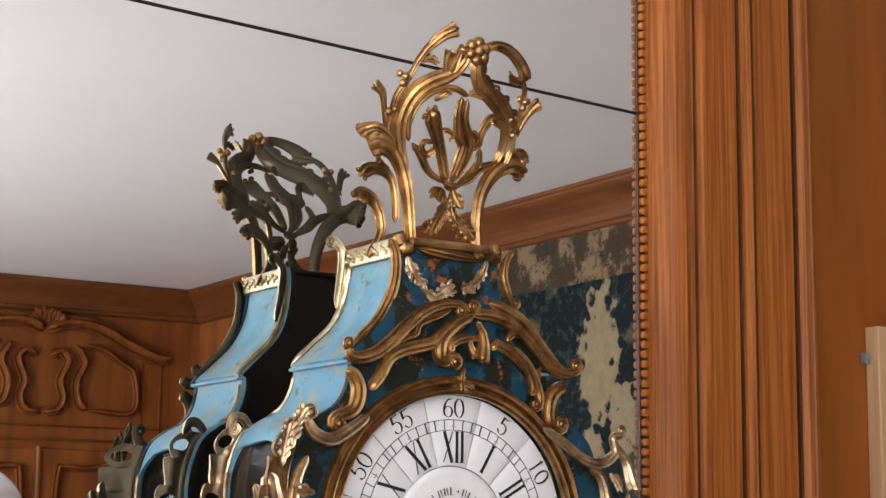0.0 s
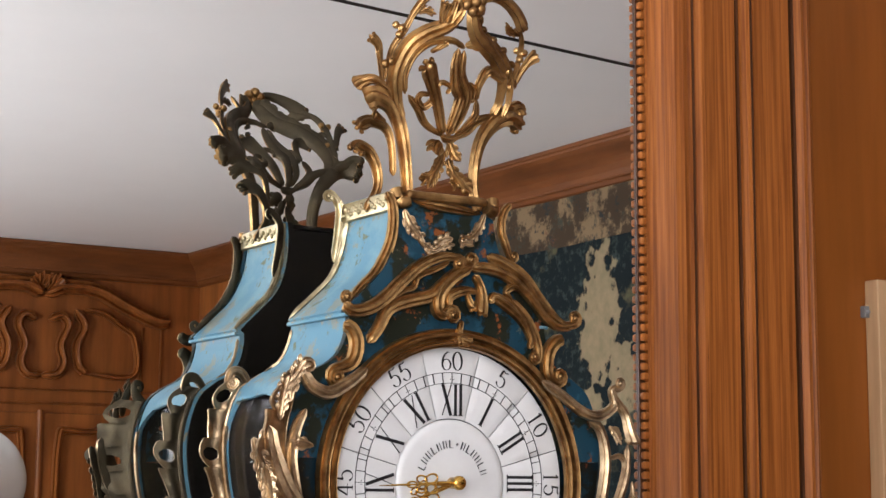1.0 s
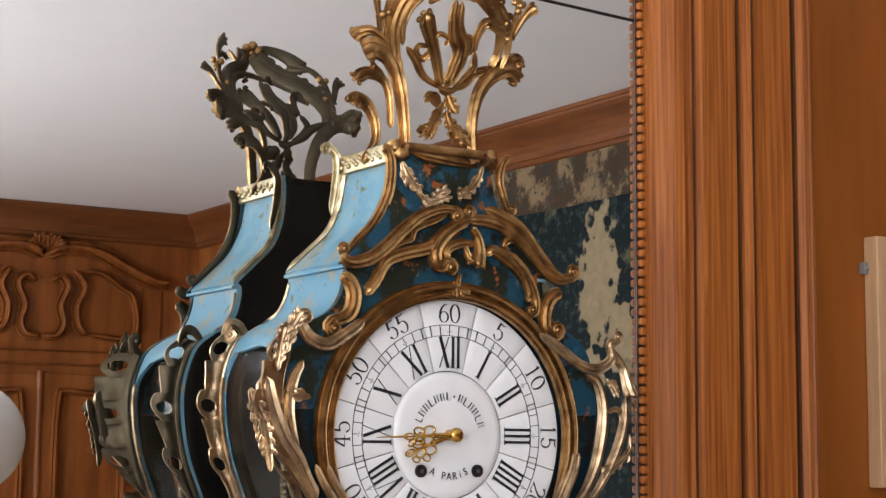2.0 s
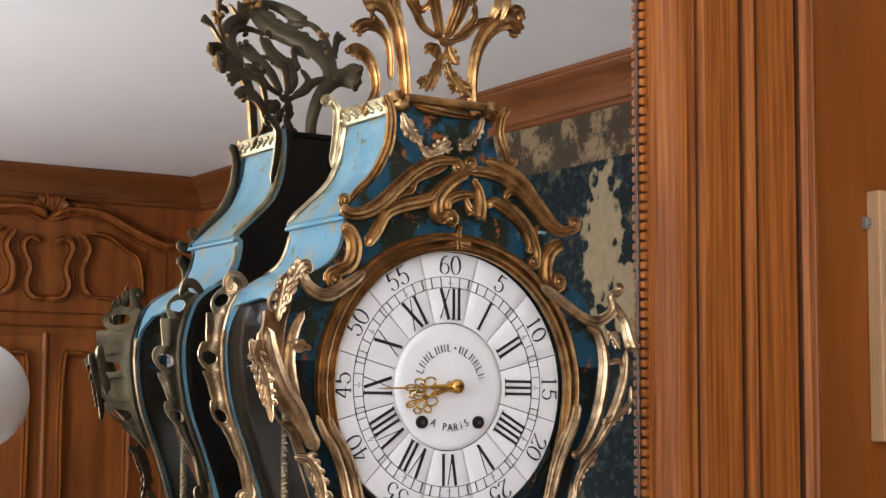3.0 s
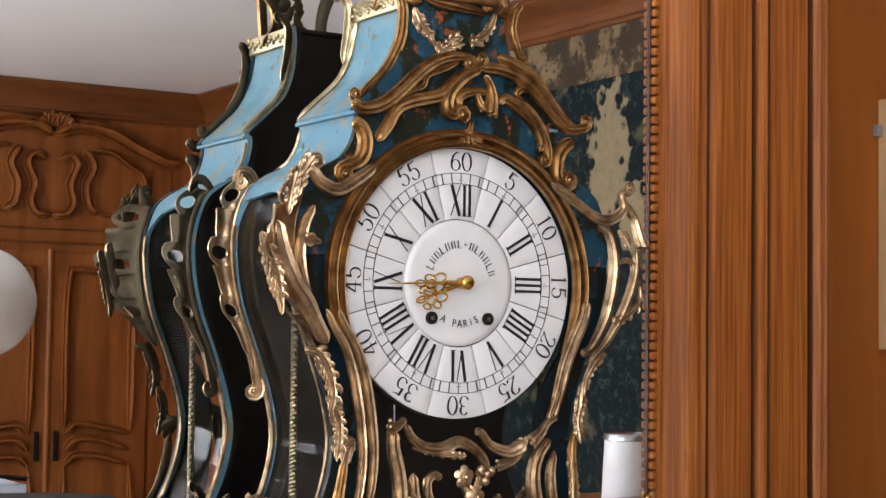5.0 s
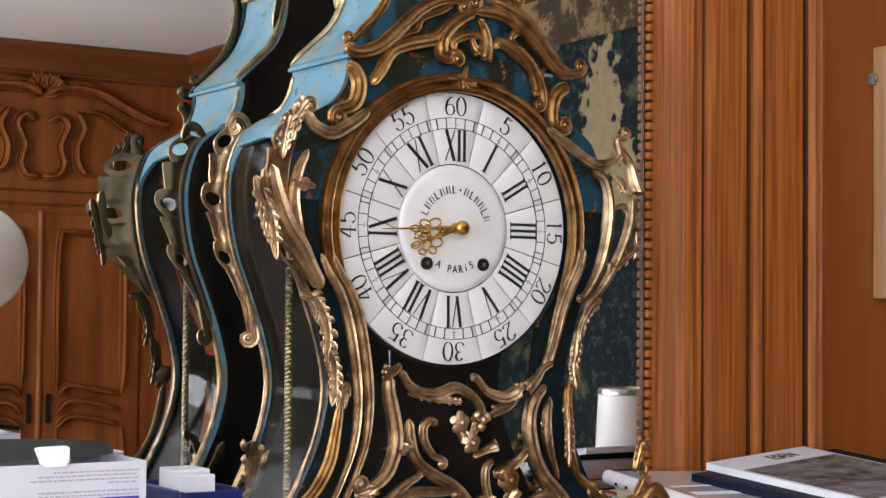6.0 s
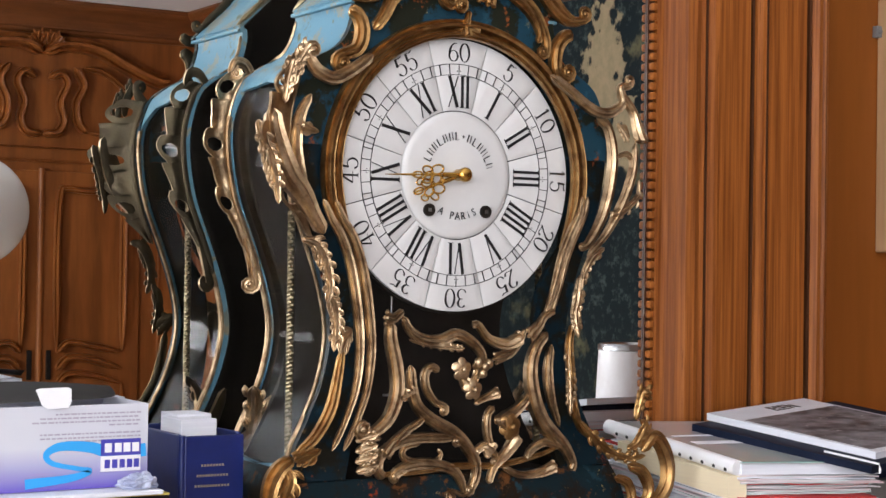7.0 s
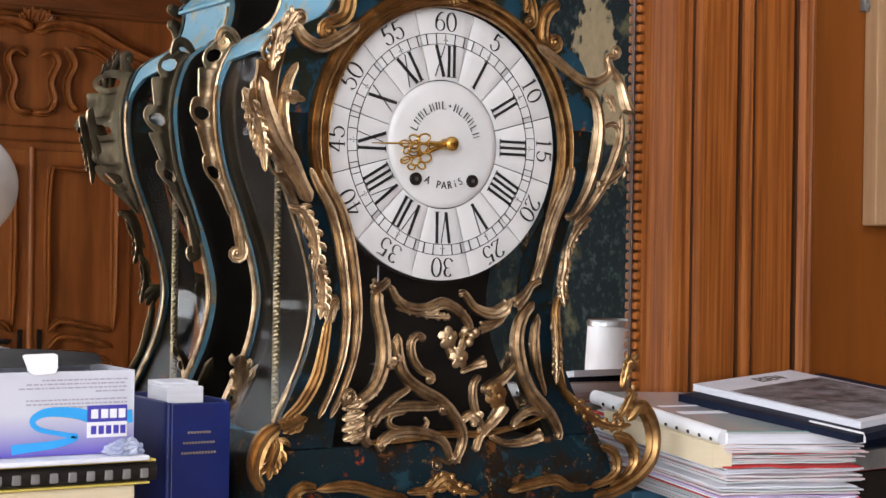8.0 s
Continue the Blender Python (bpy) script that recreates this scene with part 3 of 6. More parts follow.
# carved cupboard doors and overdoor, repeated along the south wall
for shift in (-1.62, 0.0):
    def mv(pts):
        return [(x + shift, z) for x, z in pts]
    mid = 1.445
    for sgn in (-1, 1):
        def fl(pts):
            return mv([(mid + sgn * (x - mid), z) for x, z in pts])
        carve("arch_moulding", fl([(1.445, 2.285), (1.53, 2.32), (1.67, 2.31), (1.80, 2.25), (1.93, 2.20), (2.0, 2.20)]), 0.040, 0.02)
        carve("panel_scroll", fl([(1.47, 2.18), (1.52, 2.20), (1.55, 2.16), (1.52, 2.08), (1.535, 2.01), (1.51, 1.96), (1.445, 1.952)]), 0.024)
        carve("panel_scroll", fl([(1.58, 2.23), (1.62, 2.16), (1.59, 2.08), (1.60, 2.00), (1.64, 1.965)]), 0.026)
        carve("panel_scroll", fl([(1.64, 1.965), (1.84, 1.965), (1.84, 2.12), (1.78, 2.17), (1.70, 2.22), (1.62, 2.23)]), 0.016)
        bm = bmesh.new()
        for k in range(4):
            x0 = mid + sgn * 0.02 + shift
            a = radians(12 + 32 * k)
            cast(bm, [(x0, YB + 0.01, 2.30), (x0 + sgn * 0.035 * math.cos(a), YB + 0.03, 2.31 + 0.035 * math.sin(a)),
                      (x0 + sgn * 0.065 * math.cos(a), YB + 0.035, 2.31 + 0.06 * math.sin(a))], 0.03, "l", "", (0, 1, 0), k)
        part("rosette", bm, WOOD_DARK, wall_south, smooth=True)
        door = part("cupboard_door", (lambda b: (box(b, *sorted((mid + shift + sgn * 0.006, mid + shift + sgn * 0.43)), YB, YB + 0.014, ZF + 0.08, 1.80, 0.004), b)[1])(bmesh.new()), WOOD_DARK, wall_south, "carved oak cupboard door")
        for pts, w in (([(1.52, 1.06), (1.515, 1.48), (1.525, 1.70), (1.55, 1.73), (1.66, 1.725), (1.77, 1.755), (1.795, 1.72), (1.80, 1.48), (1.80, 1.06)], 0.022),
                       ([(1.52, 0.99), (1.57, 1.035), (1.67, 1.03), (1.80, 0.99)], 0.026), ([(1.52, 0.93), (1.57, 0.97), (1.67, 0.965), (1.80, 0.93)], 0.022),
                       ([(1.52, 1.06), (1.57, 1.10), (1.67, 1.085), (1.80, 1.06)], 0.022),
                       ([(1.52, 0.93), (1.52, 0.5), (1.80, 0.5), (1.80, 0.93)], 0.02)):
            bm = bmesh.new()
            q = [(x, YB + 0.016, z) for x, z in fl(pts)]
            ribbon(bm, smooth_path(q, 6), Vector((0, 1, 0)), lambda u: w * 0.72, lambda u: 0.042)
            part("panel_moulding", bm, WOOD_DARK, door, smooth=True)
        bm = bmesh.new(); box(bm, *sorted((mid + shift + sgn * 0.03, mid + shift + sgn * 0.05)), YB + 0.015, YB + 0.026, 0.95, 1.07, 0.003)
        part("lock_plate", bm, BLACK, door, "dark iron lock plate")
    bm = bmesh.new(); tube(bm, [Vector((mid + shift, YB + 0.016, z)) for z in (ZF + 0.1, 1.81)], 0.013)
    part("door_bead", bm, WOOD_DARK, wall_south, smooth=True)
    for z, w in ((1.895, 0.022), (1.84, 0.034)):
        carve("rail", mv([(0.88, z), (2.0, z)]), w, 0.02)
    for x in (1.88, 1.965):
        carve("stile", mv([(x, ZF), (x, 2.17)]), 0.026)
        carve("stile", mv([(2 * mid - x, ZF), (2 * mid - x, 2.17)]), 0.026)

# the tapestry on the east wall
tapestry = thing("tapestry", (XR - 0.012, -2.75, 0.75), "faded verdure tapestry with dark trees on a cream ground", "tapestry")


def cloth(y0, y1, z0, z1, x, mat, name, label=""):
    bm = bmesh.new()
    ny, nz = 60, 24
    grid = [[bm.verts.new((x + 0.006 * math.sin(9 * (y0 + (y1 - y0) * i / ny)) + 0.003 * math.sin(23 * y0 + 31 * i / ny), y0 + (y1 - y0) * i / ny, z0 + (z1 - z0) * j / nz)) for j in range(nz + 1)] for i in range(ny + 1)]
    back = [[bm.verts.new(v.co + Vector((0.006, 0, 0))) for v in col] for col in grid]
    for i in range(ny):
        for j in range(nz):
            bm.faces.new((grid[i][j], grid[i + 1][j], grid[i + 1][j + 1], grid[i][j + 1]))
            bm.faces.new((back[i][j], back[i][j + 1], back[i + 1][j + 1], back[i + 1][j]))
    for i in range(ny):
        for j in (0, nz):
            bm.faces.new((grid[i][j], grid[i + 1][j], back[i + 1][j], back[i][j]))
    for j in range(nz):
        for i in (0, ny):
            bm.faces.new((grid[i][j], grid[i][j + 1], back[i][j + 1], back[i][j]))
    return part(name, bm, mat, tapestry, label, smooth=True)


cloth(-4.5, -0.9, 0.75, 2.215, XR - 0.02, TAPESTRY, "field", "woven trees in dark blue-green on cream")
cloth(-4.5, -0.9, 2.215, 2.362, XR - 0.022, TAPESTRY_BORDER, "border", "brown woven border with scrolling leaves")

# ---- mirror wall ----
pier = thing("pier_mirror", (-0.22, 0.0, 1.17), "large two-pane overmantel mirror in a beaded wooden frame", "mirror", kind="structure")


def line_z(x):
    """Height of the joint, which falls a little to the right."""
    return 1.9800 - 0.040 * (x + 0.0)


for name, low, high in (("lower_pane", None, 0.0), ("upper_pane", 0.0012, None)):
    bm = bmesh.new()
    lo = [(x, 1.0 if low is None else line_z(x) + low) for x in (-0.80, 0.3585)]
    hi = [(x, 2.44 if high is None else line_z(x) + high) for x in (0.3585, -0.80)]
    extrude_profile(bm, lo + hi, lambda a, b, s: (a, s, b), 0.0, 0.006)
    part(name, bm, mirror_mat, pier)
bm = bmesh.new()
extrude_profile(bm, [(-0.80, line_z(-0.80) - 0.0016), (0.3585, line_z(0.3585) - 0.0016), (0.3585, line_z(0.3585) + 0.0016), (-0.80, line_z(-0.80) + 0.0016)], lambda a, b, s: (a, s, b), -0.0008, 0.007)
part("joint", bm, BLACK, pier, "thin dark joint between the panes")

STILE = ((0.3585, 0.03), (0.3585, -0.007), (0.362, -0.008), (0.364, -0.012), (0.368, -0.014), (0.375, -0.022), (0.385, -0.028), (0.395, -0.031), (0.402, -0.029), (0.405, -0.024), (0.411, -0.026),
         (0.414, -0.022), (0.421, -0.020), (0.425, -0.026), (0.430, -0.027), (0.433, -0.021), (0.482, -0.020), (0.485, -0.012), (0.486, 0.010), (0.4905, 0.010), (0.492, -0.020), (0.4950, -0.0255), (0.4995, -0.0265), (0.5035, -0.023),
         (0.507, -0.013), (0.5140, -0.010), (0.5155, -0.002), (0.5185, -0.002), (0.520, -0.0105), (0.577, -0.010), (0.579, -0.004), (0.5805, 0.012), (0.5885, 0.012), (0.590, -0.006), (0.595, -0.0125), (0.601, -0.0115),
         (0.606, -0.005), (0.612, 0.003), (0.618, 0.006), (0.621, 0.003), (0.628, 0.006), (0.633, 0.016), (0.637, 0.030), (0.638, 0.044), (0.5, 0.044), (0.5, 0.03))
bm = bmesh.new(); extrude_profile(bm, STILE, lambda a, b, s: (a, b, s), 1.0, ZC - 0.001)
part("stile", bm, WOOD, pier, "grooved honey-coloured stile")
bm = bmesh.new(); extrude_profile(bm, [(-0.448 - a, b) for a, b in STILE][::-1], lambda a, b, s: (a, b, s), 1.0, ZC - 0.001)
part("stile", bm, WOOD, pier)
# dark strips along the stile's recesses, their shade put into the colour
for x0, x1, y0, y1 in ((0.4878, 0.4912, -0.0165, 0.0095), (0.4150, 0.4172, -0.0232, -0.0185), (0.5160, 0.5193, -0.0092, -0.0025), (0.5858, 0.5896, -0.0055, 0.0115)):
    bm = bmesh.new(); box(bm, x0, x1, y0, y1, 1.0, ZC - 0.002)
    part("recess_shade", bm, WOOD_LINE, pier, "dark strip that paints the shade of a recess")
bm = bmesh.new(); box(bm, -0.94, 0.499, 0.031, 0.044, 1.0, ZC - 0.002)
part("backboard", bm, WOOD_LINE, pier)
# beaded edge: one bead shared by all, before a dark strip that paints the gaps' shade
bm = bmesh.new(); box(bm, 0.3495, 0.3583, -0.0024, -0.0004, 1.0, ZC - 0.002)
part("bead_gap_shade", bm, WOOD_LINE, pier, "dark strip that paints the shade between the beads")
bm = bmesh.new()
box(bm, 0.3500, 0.3580, -0.0100, -0.0022, 1.4958, 1.5042, 0.0022, 2)
bead = part("bead", bm, WOOD, pier)
z = -0.385
while z < 0.945:
    if abs(z) > 0.004:
        b = new("bead", bead.data)
        b.parent = pier
        b.location = (0, 0, z * K)
    z += 0.0107

# ---- mantel shelf ----
MT = 1.155
mantel = thing("mantelpiece", (-0.1, -0.2, ZF), "veined marble mantelpiece with a deep shelf", "mantelpiece")
bm = bmesh.new(); box(bm, -0.95, 0.95, -0.46, 0.03, 1.11, MT, 0.008, 3)
part("shelf", bm, MARBLE, mantel)
bm = bmesh.new(); box(bm, -0.85, 0.85, -0.36, 0.03, ZF, 1.11, 0.004)
part("chimney_breast", bm, MARBLE, mantel)

# picture hanging on the panel beside the mirror
pic = thing("picture", (0.90, 0.04, 1.45), "picture in a pale wooden frame on the panelling", "picture")
for x0, x1, z0, z1 in ((0.748, 0.772, 1.446, 1.756), (1.1, 1.124, 1.446, 1.756), (0.7722, 1.1, 1.446, 1.470), (0.7722, 1.1, 1.732, 1.756)):
    bm = bmesh.new(); box(bm, x0, x1, 0.022, 0.0445, z0, z1, 0.002)
    part("frame_bar", bm, PALE_WOOD, pic)
bm = bmesh.new(); box(bm, 0.7722, 1.1, 0.032, 0.042, 1.4702, 1.7318)
part("sheet", bm, PAPER, pic)
bm = bmesh.new(); box(bm, 0.7395, 0.7478, 0.036, 0.0446, 1.709, 1.7235, 0.001); knob(bm, (0.7435, 0.035, 1.716), 0.003)
part("clip", bm, COMB, pic, "small greyish metal clip")

# ---- the clock ----
HZ = 1.5
clock = thing("bracket_clock", (0, -0.11, MT), "ornate blue lacquered bracket clock with gilt bronze mounts", "clock")


def curve_of(table):
    pts = smooth_path([(a, 0, b) for b, a in table][::-1], 8)
    zs, vs = np.array([p.z for p in pts]), np.array([p.x for p in pts])
    order = np.argsort(zs)
    return lambda z: float(np.interp(z, zs[order], vs[order]))


half_w = curve_of([(0.262, 0.053), (0.245, 0.052), (0.215, 0.056), (0.19, 0.066), (0.17, 0.085), (0.155, 0.101), (0.147, 0.108), (0.142, 0.103), (0.12, 0.108), (0.105, 0.119), (0.094, 0.139), (0.08, 0.154),
                   (0.05, 0.164), (0.02, 0.165), (-0.02, 0.158), (-0.06, 0.143), (-0.10, 0.129), (-0.14, 0.122), (-0.18, 0.129), (-0.215, 0.144), (-0.24, 0.157), (-0.265, 0.169), (-0.29, 0.178), (-0.345, 0.180)])
front_y = curve_of([(0.262, -0.156), (0.22, -0.160), (0.147, -0.168), (-0.2, -0.168), (-0.24, -0.172), (-0.29, -0.186), (-0.345, -0.190)])
back_y = curve_of([(0.262, -0.066), (0.147, -0.056), (0.10, -0.050), (0.08, -0.046), (-0.2, -0.046), (-0.345, -0.042)])
lobe = curve_of([(-0.06, 0.117), (-0.085, 0.100), (-0.11, 0.090), (-0.15, 0.087), (-0.19, 0.090), (-0.22, 0.098), (-0.262, 0.112)])


def opening(z):
    """Half width of the glazed opening of the door."""
    if z > 0.127 or z < -0.262:
        return 0.0
    return max(math.sqrt(max(0.127 ** 2 - z * z, 0.0)), lobe(z) if z < -0.05 else 0.0)


def levels(a, b, n):
    return [a + (b - a) * i / n for i in range(n + 1)]


# front boards, in two halves round the opening, 10 mm thick
for name, zs, mat, lab in (("plinth_front", levels(-0.345, -0.2625, 10), PLINTH, "dark lacquer plinth with painted red flowers, shade put into its colour"),
                           ("front_board", sorted(set(levels(-0.2615, 0.020, 66))), BLUE_BLACK, "nearly black blue lacquer with painted flowers"),
                           ("hood_front", levels(0.0205, 0.1265, 34) + levels(0.1275, 0.262, 34), BLUE_DARK, "flaking deep blue lacquer with painted flowers")):
    for sgn in (-1, 1):
        bm = bmesh.new()
        rows = []
        for z in zs:
            o = opening(z)
            y = front_y(z)
            rows.append([bm.verts.new((sgn * x, yy, HZ + z)) for x, yy in ((o, y), (half_w(z) + 0.001, y), (half_w(z) + 0.001, y + 0.007), (o, y + 0.007))])
        for a, b in zip(rows, rows[1:]):
            for k in range(4):
                j = (k + 1) % 4
                bm.faces.new((a[k], a[j], b[j], b[k]))
        bmesh.ops.remove_doubles(bm, verts=bm.verts, dist=1e-5)
        part(name, bm, mat, clock, lab, smooth=True)


def fret(name, inner, away, reach, lobes, label):
    """A pierced cast plate: from the inner edge it reaches away in pointed, scalloped lobes with small holes; gilt outside, raw bronze towards the wall."""
    bm = bmesh.new()
    n, cols = lobes * 16, 8
    path = [Vector(p) for p in inner]
    away = away.normalized()
    face = Vector((0, 0, 1)).cross(away)
    face = face if face.y < 0 else -face
    grid = []
    for i in range(n + 1):
        u = i / n
        f = u * (len(path) - 1)
        a = min(int(f), len(path) - 2)
        p = path[a].lerp(path[a + 1], f - a)
        phase = (u * lobes) % 1.0
        k = int(u * lobes)
        notch = (1 - phase) ** 0.8 if k % 2 else math.sin(math.pi * min(1.0, 0.12 + phase)) ** 0.7
        edge = max(0.004, reach(u)) * (0.56 + 0.40 * notch + 0.05 * math.sin(23 * u))
        droop = 0.006 * (phase - 0.5)
        grid.append([bm.verts.new(p + away * (edge * c / cols) + Vector((0, 0, -droop * c / cols)) + face * (0.0018 * math.sin(2.6 * math.pi * c / cols) + 0.0012 * math.sin(2 * math.pi * phase) * c / cols)) for c in range(cols + 1)])
    for i in range(n):
        here, k = i % 16, i // 16
        wide = reach((i + 0.5) / n)
        for c in range(cols):
            hole = k % 2 == 0 and ((5 <= here <= 10 and 3 <= c <= 4) or (6 <= here <= 9 and c in (2, 5)))
            if wide > 0.012 and hole:
                continue
            bm.faces.new((grid[i][c], grid[i + 1][c], grid[i + 1][c + 1], grid[i][c + 1]))
    bmesh.ops.delete(bm, geom=[v for v in bm.verts if not v.link_faces], context='VERTS')
    for _ in range(3):
        bmesh.ops.smooth_vert(bm, verts=bm.verts, factor=0.5, use_axis_x=True, use_axis_y=True, use_axis_z=True)
    made = bmesh.ops.extrude_face_region(bm, geom=bm.faces[:], use_keep_orig=True)
    bmesh.ops.translate(bm, vec=face * 0.0024, verts=[v for v in made["geom"] if isinstance(v, bmesh.types.BMVert)])
    bmesh.ops.recalc_face_normals(bm, faces=bm.faces)
    for f in bm.faces:
        f.material_index = 1 if f.normal.dot(face) < -0.2 else 0
    plate = part(name, bm, GILT_WORN, clock, label, smooth=True)
    bm = bmesh.new()
    ribbon(bm, path[::2], face, lambda u: 0.0026, lambda u: 0.0034)
    part("rib", bm, GILT_WORN, plate, smooth=True)
    return plate


# side boards, each with a tall curved window, lined in black
for sgn in (-1, 1):
    for inner, mat, name, lab in ((0.0, BLUE_LIGHT, "side_board", "flaking sky-blue lacquer side"), (0.006, BLACK, "lining", "")):
        bm = bmesh.new()
        zs = levels(-0.252, 0.262, 100)
        rows = []
        for z in zs:
            f, b, x = front_y(z), back_y(z), sgn * (half_w(z) - inner)
            rise = max(0.0, (z - 0.045) / 0.03) ** 2
            if -0.25 < z < 0.0725:
                m0, m1 = f + 0.007 + 0.030 * min(rise, 1), b - 0.004 - 0.010 * min(rise, 1)
            else:
                m0 = m1 = (f + b) / 2
            ys = (f + 0.0078, max(m0, f + 0.0085), m1, b)
            rows.append([bm.verts.new((x, y, HZ + z)) for y in ys] + [bm.verts.new((x - sgn * 0.005, y, HZ + z)) for y in ys])
        for a, b in zip(rows, rows[1:]):
            for i, j in ((0, 1), (2, 3)):
                bm.faces.new((a[i], a[j], b[j], b[i]))
                bm.faces.new((a[i + 4], a[j + 4], b[j + 4], b[i + 4]))
            bm.faces.new((a[0], a[4], b[4], b[0])); bm.faces.new((a[3], a[7], b[7], b[3]))
            if (a[1].co - a[2].co).length > 0.001 and (b[1].co - b[2].co).length > 0.001:
                bm.faces.new((a[1], a[5], b[5], b[1])); bm.faces.new((a[2], a[6], b[6], b[2]))
        part(name, bm, mat, clock, lab, smooth=True)
    bm = bmesh.new()
    rows = []
    for z in levels(-0.345, -0.2525, 12):
        f, b, x = front_y(z), back_y(z), sgn * half_w(z)
        rows.append([bm.verts.new(q) for q in ((x, f, HZ + z), (x, b, HZ + z), (x - sgn * 0.006, b, HZ + z), (x - sgn * 0.006, f, HZ + z))])
    for a, b in zip(rows, rows[1:]):
        for k in range(4):
            bm.faces.new((a[k], a[(k + 1) % 4], b[(k + 1) % 4], b[k]))
    part("plinth_side", bm, PLINTH, clock, smooth=True)
    # window glass and rim of the side window
    bm = bmesh.new()
    rows = []
    for z in levels(-0.25, 0.072, 30):
        x = sgn * (half_w(z) - 0.003)
        rows.append([bm.verts.new((x - sgn * e, y, HZ + z)) for y in (front_y(z) + 0.008, back_y(z) - 0.004) for e in (0.0, 0.0015)])
    for a, b in zip(rows, rows[1:]):
        for i, j in ((0, 2), (2, 3), (3, 1), (1, 0)):
            bm.faces.new((a[i], a[j], b[j], b[i]))
    bm.faces.new([rows[0][i] for i in (0, 1, 3, 2)]); bm.faces.new([rows[-1][i] for i in (0, 2, 3, 1)])
    pane = part("side_glass", bm, glass_mat, clock, "old glass side pane", smooth=True)
    pane.visible_shadow = False
    for edge in (0, 1):
        bm = bmesh.new()
        pts = [Vector((sgn * (half_w(z) + 0.001), (front_y(z) + 0.010) if edge == 0 else (back_y(z) - 0.006), HZ + z)) for z in levels(-0.25, 0.05, 34)]
        tube(bm, pts, 0.0022, 6)
        part("window_rim", bm, GILT_WORN, clock, smooth=True)
    bm = bmesh.new()
    for s in (0, math.pi):
        pts = [Vector((sgn * 0.132 + 0.0018 * math.cos(z * 900 + s), -0.111 + 0.0018 * math.sin(z * 900 + s), HZ + z)) for z in levels(-0.25, 0.02, 200)]
        tube(bm, pts, 0.0020, 5)
    part("rope_trim", bm, GILT_PALE, clock, "twisted gilt cord", smooth=True)
    # rear edge bands of the hood and of the body
    for a, b, yy, w, mat in ((0.25, 0.150, back_y, 0.009, GILT_PALE), (0.098, -0.245, back_y, 0.006, GILT_WORN), (0.14, 0.1, back_y, 0.004, GILT_WORN)):
        bm = bmesh.new()
        pts = [Vector((sgn * (half_w(z) + 0.001), yy(z) - 0.003, HZ + z)) for z in levels(a, b, 26)]
        ribbon(bm, pts, Vector((sgn, 0.25, 0.2)), lambda u: w * (0.42 + 0.12 * abs(math.sin(16 * u))), lambda u: w * 0.4)
        part("edge_band", bm, mat, clock, smooth=True)
    # chased band under the crest and moulding between hood and body
    bm = bmesh.new()
    box(bm, *sorted((sgn * 0.050, sgn * 0.0565)), -0.158, -0.064, HZ + 0.243, HZ + 0.261, 0.0015)
    for k in range(18):
        knob(bm, (sgn * 0.0565, -0.153 + 0.0050 * k, HZ + 0.252 + 0.0032 * math.sin(2.1 * k)), 0.0026)
    part("chased_band", bm, GILT_PALE, clock, "pale chased gilt band", smooth=True)
    bm = bmesh.new()
    box(bm, *sorted((sgn * 0.098, sgn * 0.1085)), -0.1685, -0.0555, HZ + 0.1430, HZ + 0.1465, 0.0012)
    part("side_moulding", bm, BLUE_LIGHT, clock)
    # pierced plates: one along the rear corner, one springing outwards from the front corner
    fret("rear_mount", [(sgn * (half_w(z) + 0.001), -0.047, HZ + z) for z in levels(0.090, -0.092, 40)], Vector((sgn, -0.12, 0)),
         lambda u: 0.030 * math.sin(math.pi * min(1, 0.20 + u * 0.80)) ** 0.6 * (1 - 0.35 * u), 7, "pale pierced corner mount")
    if sgn < 0:
        fret("shoulder_plate", [(sgn * (half_w(z) + 0.002), -0.172, HZ + z) for z in levels(0.082, -0.062, 40)], Vector((sgn * 0.86, -0.50, 0)),
             lambda u: 0.050 * math.sin(math.pi * min(1, 0.18 + u * 0.82)) ** 0.8, 6, "pierced gilt shoulder leaf")
    bm = bmesh.new()
    side_out = Vector((sgn * 0.35, -0.93, 0))
    cast(bm, [(sgn * 0.147, -0.049, HZ - 0.055), (sgn * 0.140, -0.050, HZ - 0.078), (sgn * 0.136, -0.050, HZ - 0.098)], 0.011, "c", "s", side_out)
    part("rear_volute", bm, GILT_WORN, clock, smooth=True)
    bm = bmesh.new()
    cast(bm, [(sgn * 0.141, -0.049, HZ + 0.086), (sgn * 0.150, -0.050, HZ + 0.098), (sgn * 0.159, -0.050, HZ + 0.099), (sgn * 0.163, -0.050, HZ + 0.091)], 0.009, "c", "s", side_out)
    part("rear_volute", bm, GILT_WORN, clock, smooth=True)
    bm = bmesh.new()
    cast(bm, [(sgn * 0.064, -0.064, HZ + 0.205), (sgn * 0.059, -0.063, HZ + 0.235), (sgn * 0.058, -0.063, HZ + 0.258), (sgn * 0.066, -0.063, HZ + 0.270)], 0.0085, "c", "s", side_out)
    part("hood_scroll", bm, GILT_PALE, clock, smooth=True)
    # rear foot
    bm = bmesh.new()
    cast(bm, [(sgn * 0.118, -0.05, HZ - 0.20), (sgn * 0.135, -0.052, HZ - 0.235), (sgn * 0.165, -0.055, HZ - 0.255), (sgn * 0.185, -0.055, HZ - 0.29), (sgn * 0.183, -0.055, HZ - 0.335)], 0.020, "c", "", (sgn * 0.6, -0.8, 0))
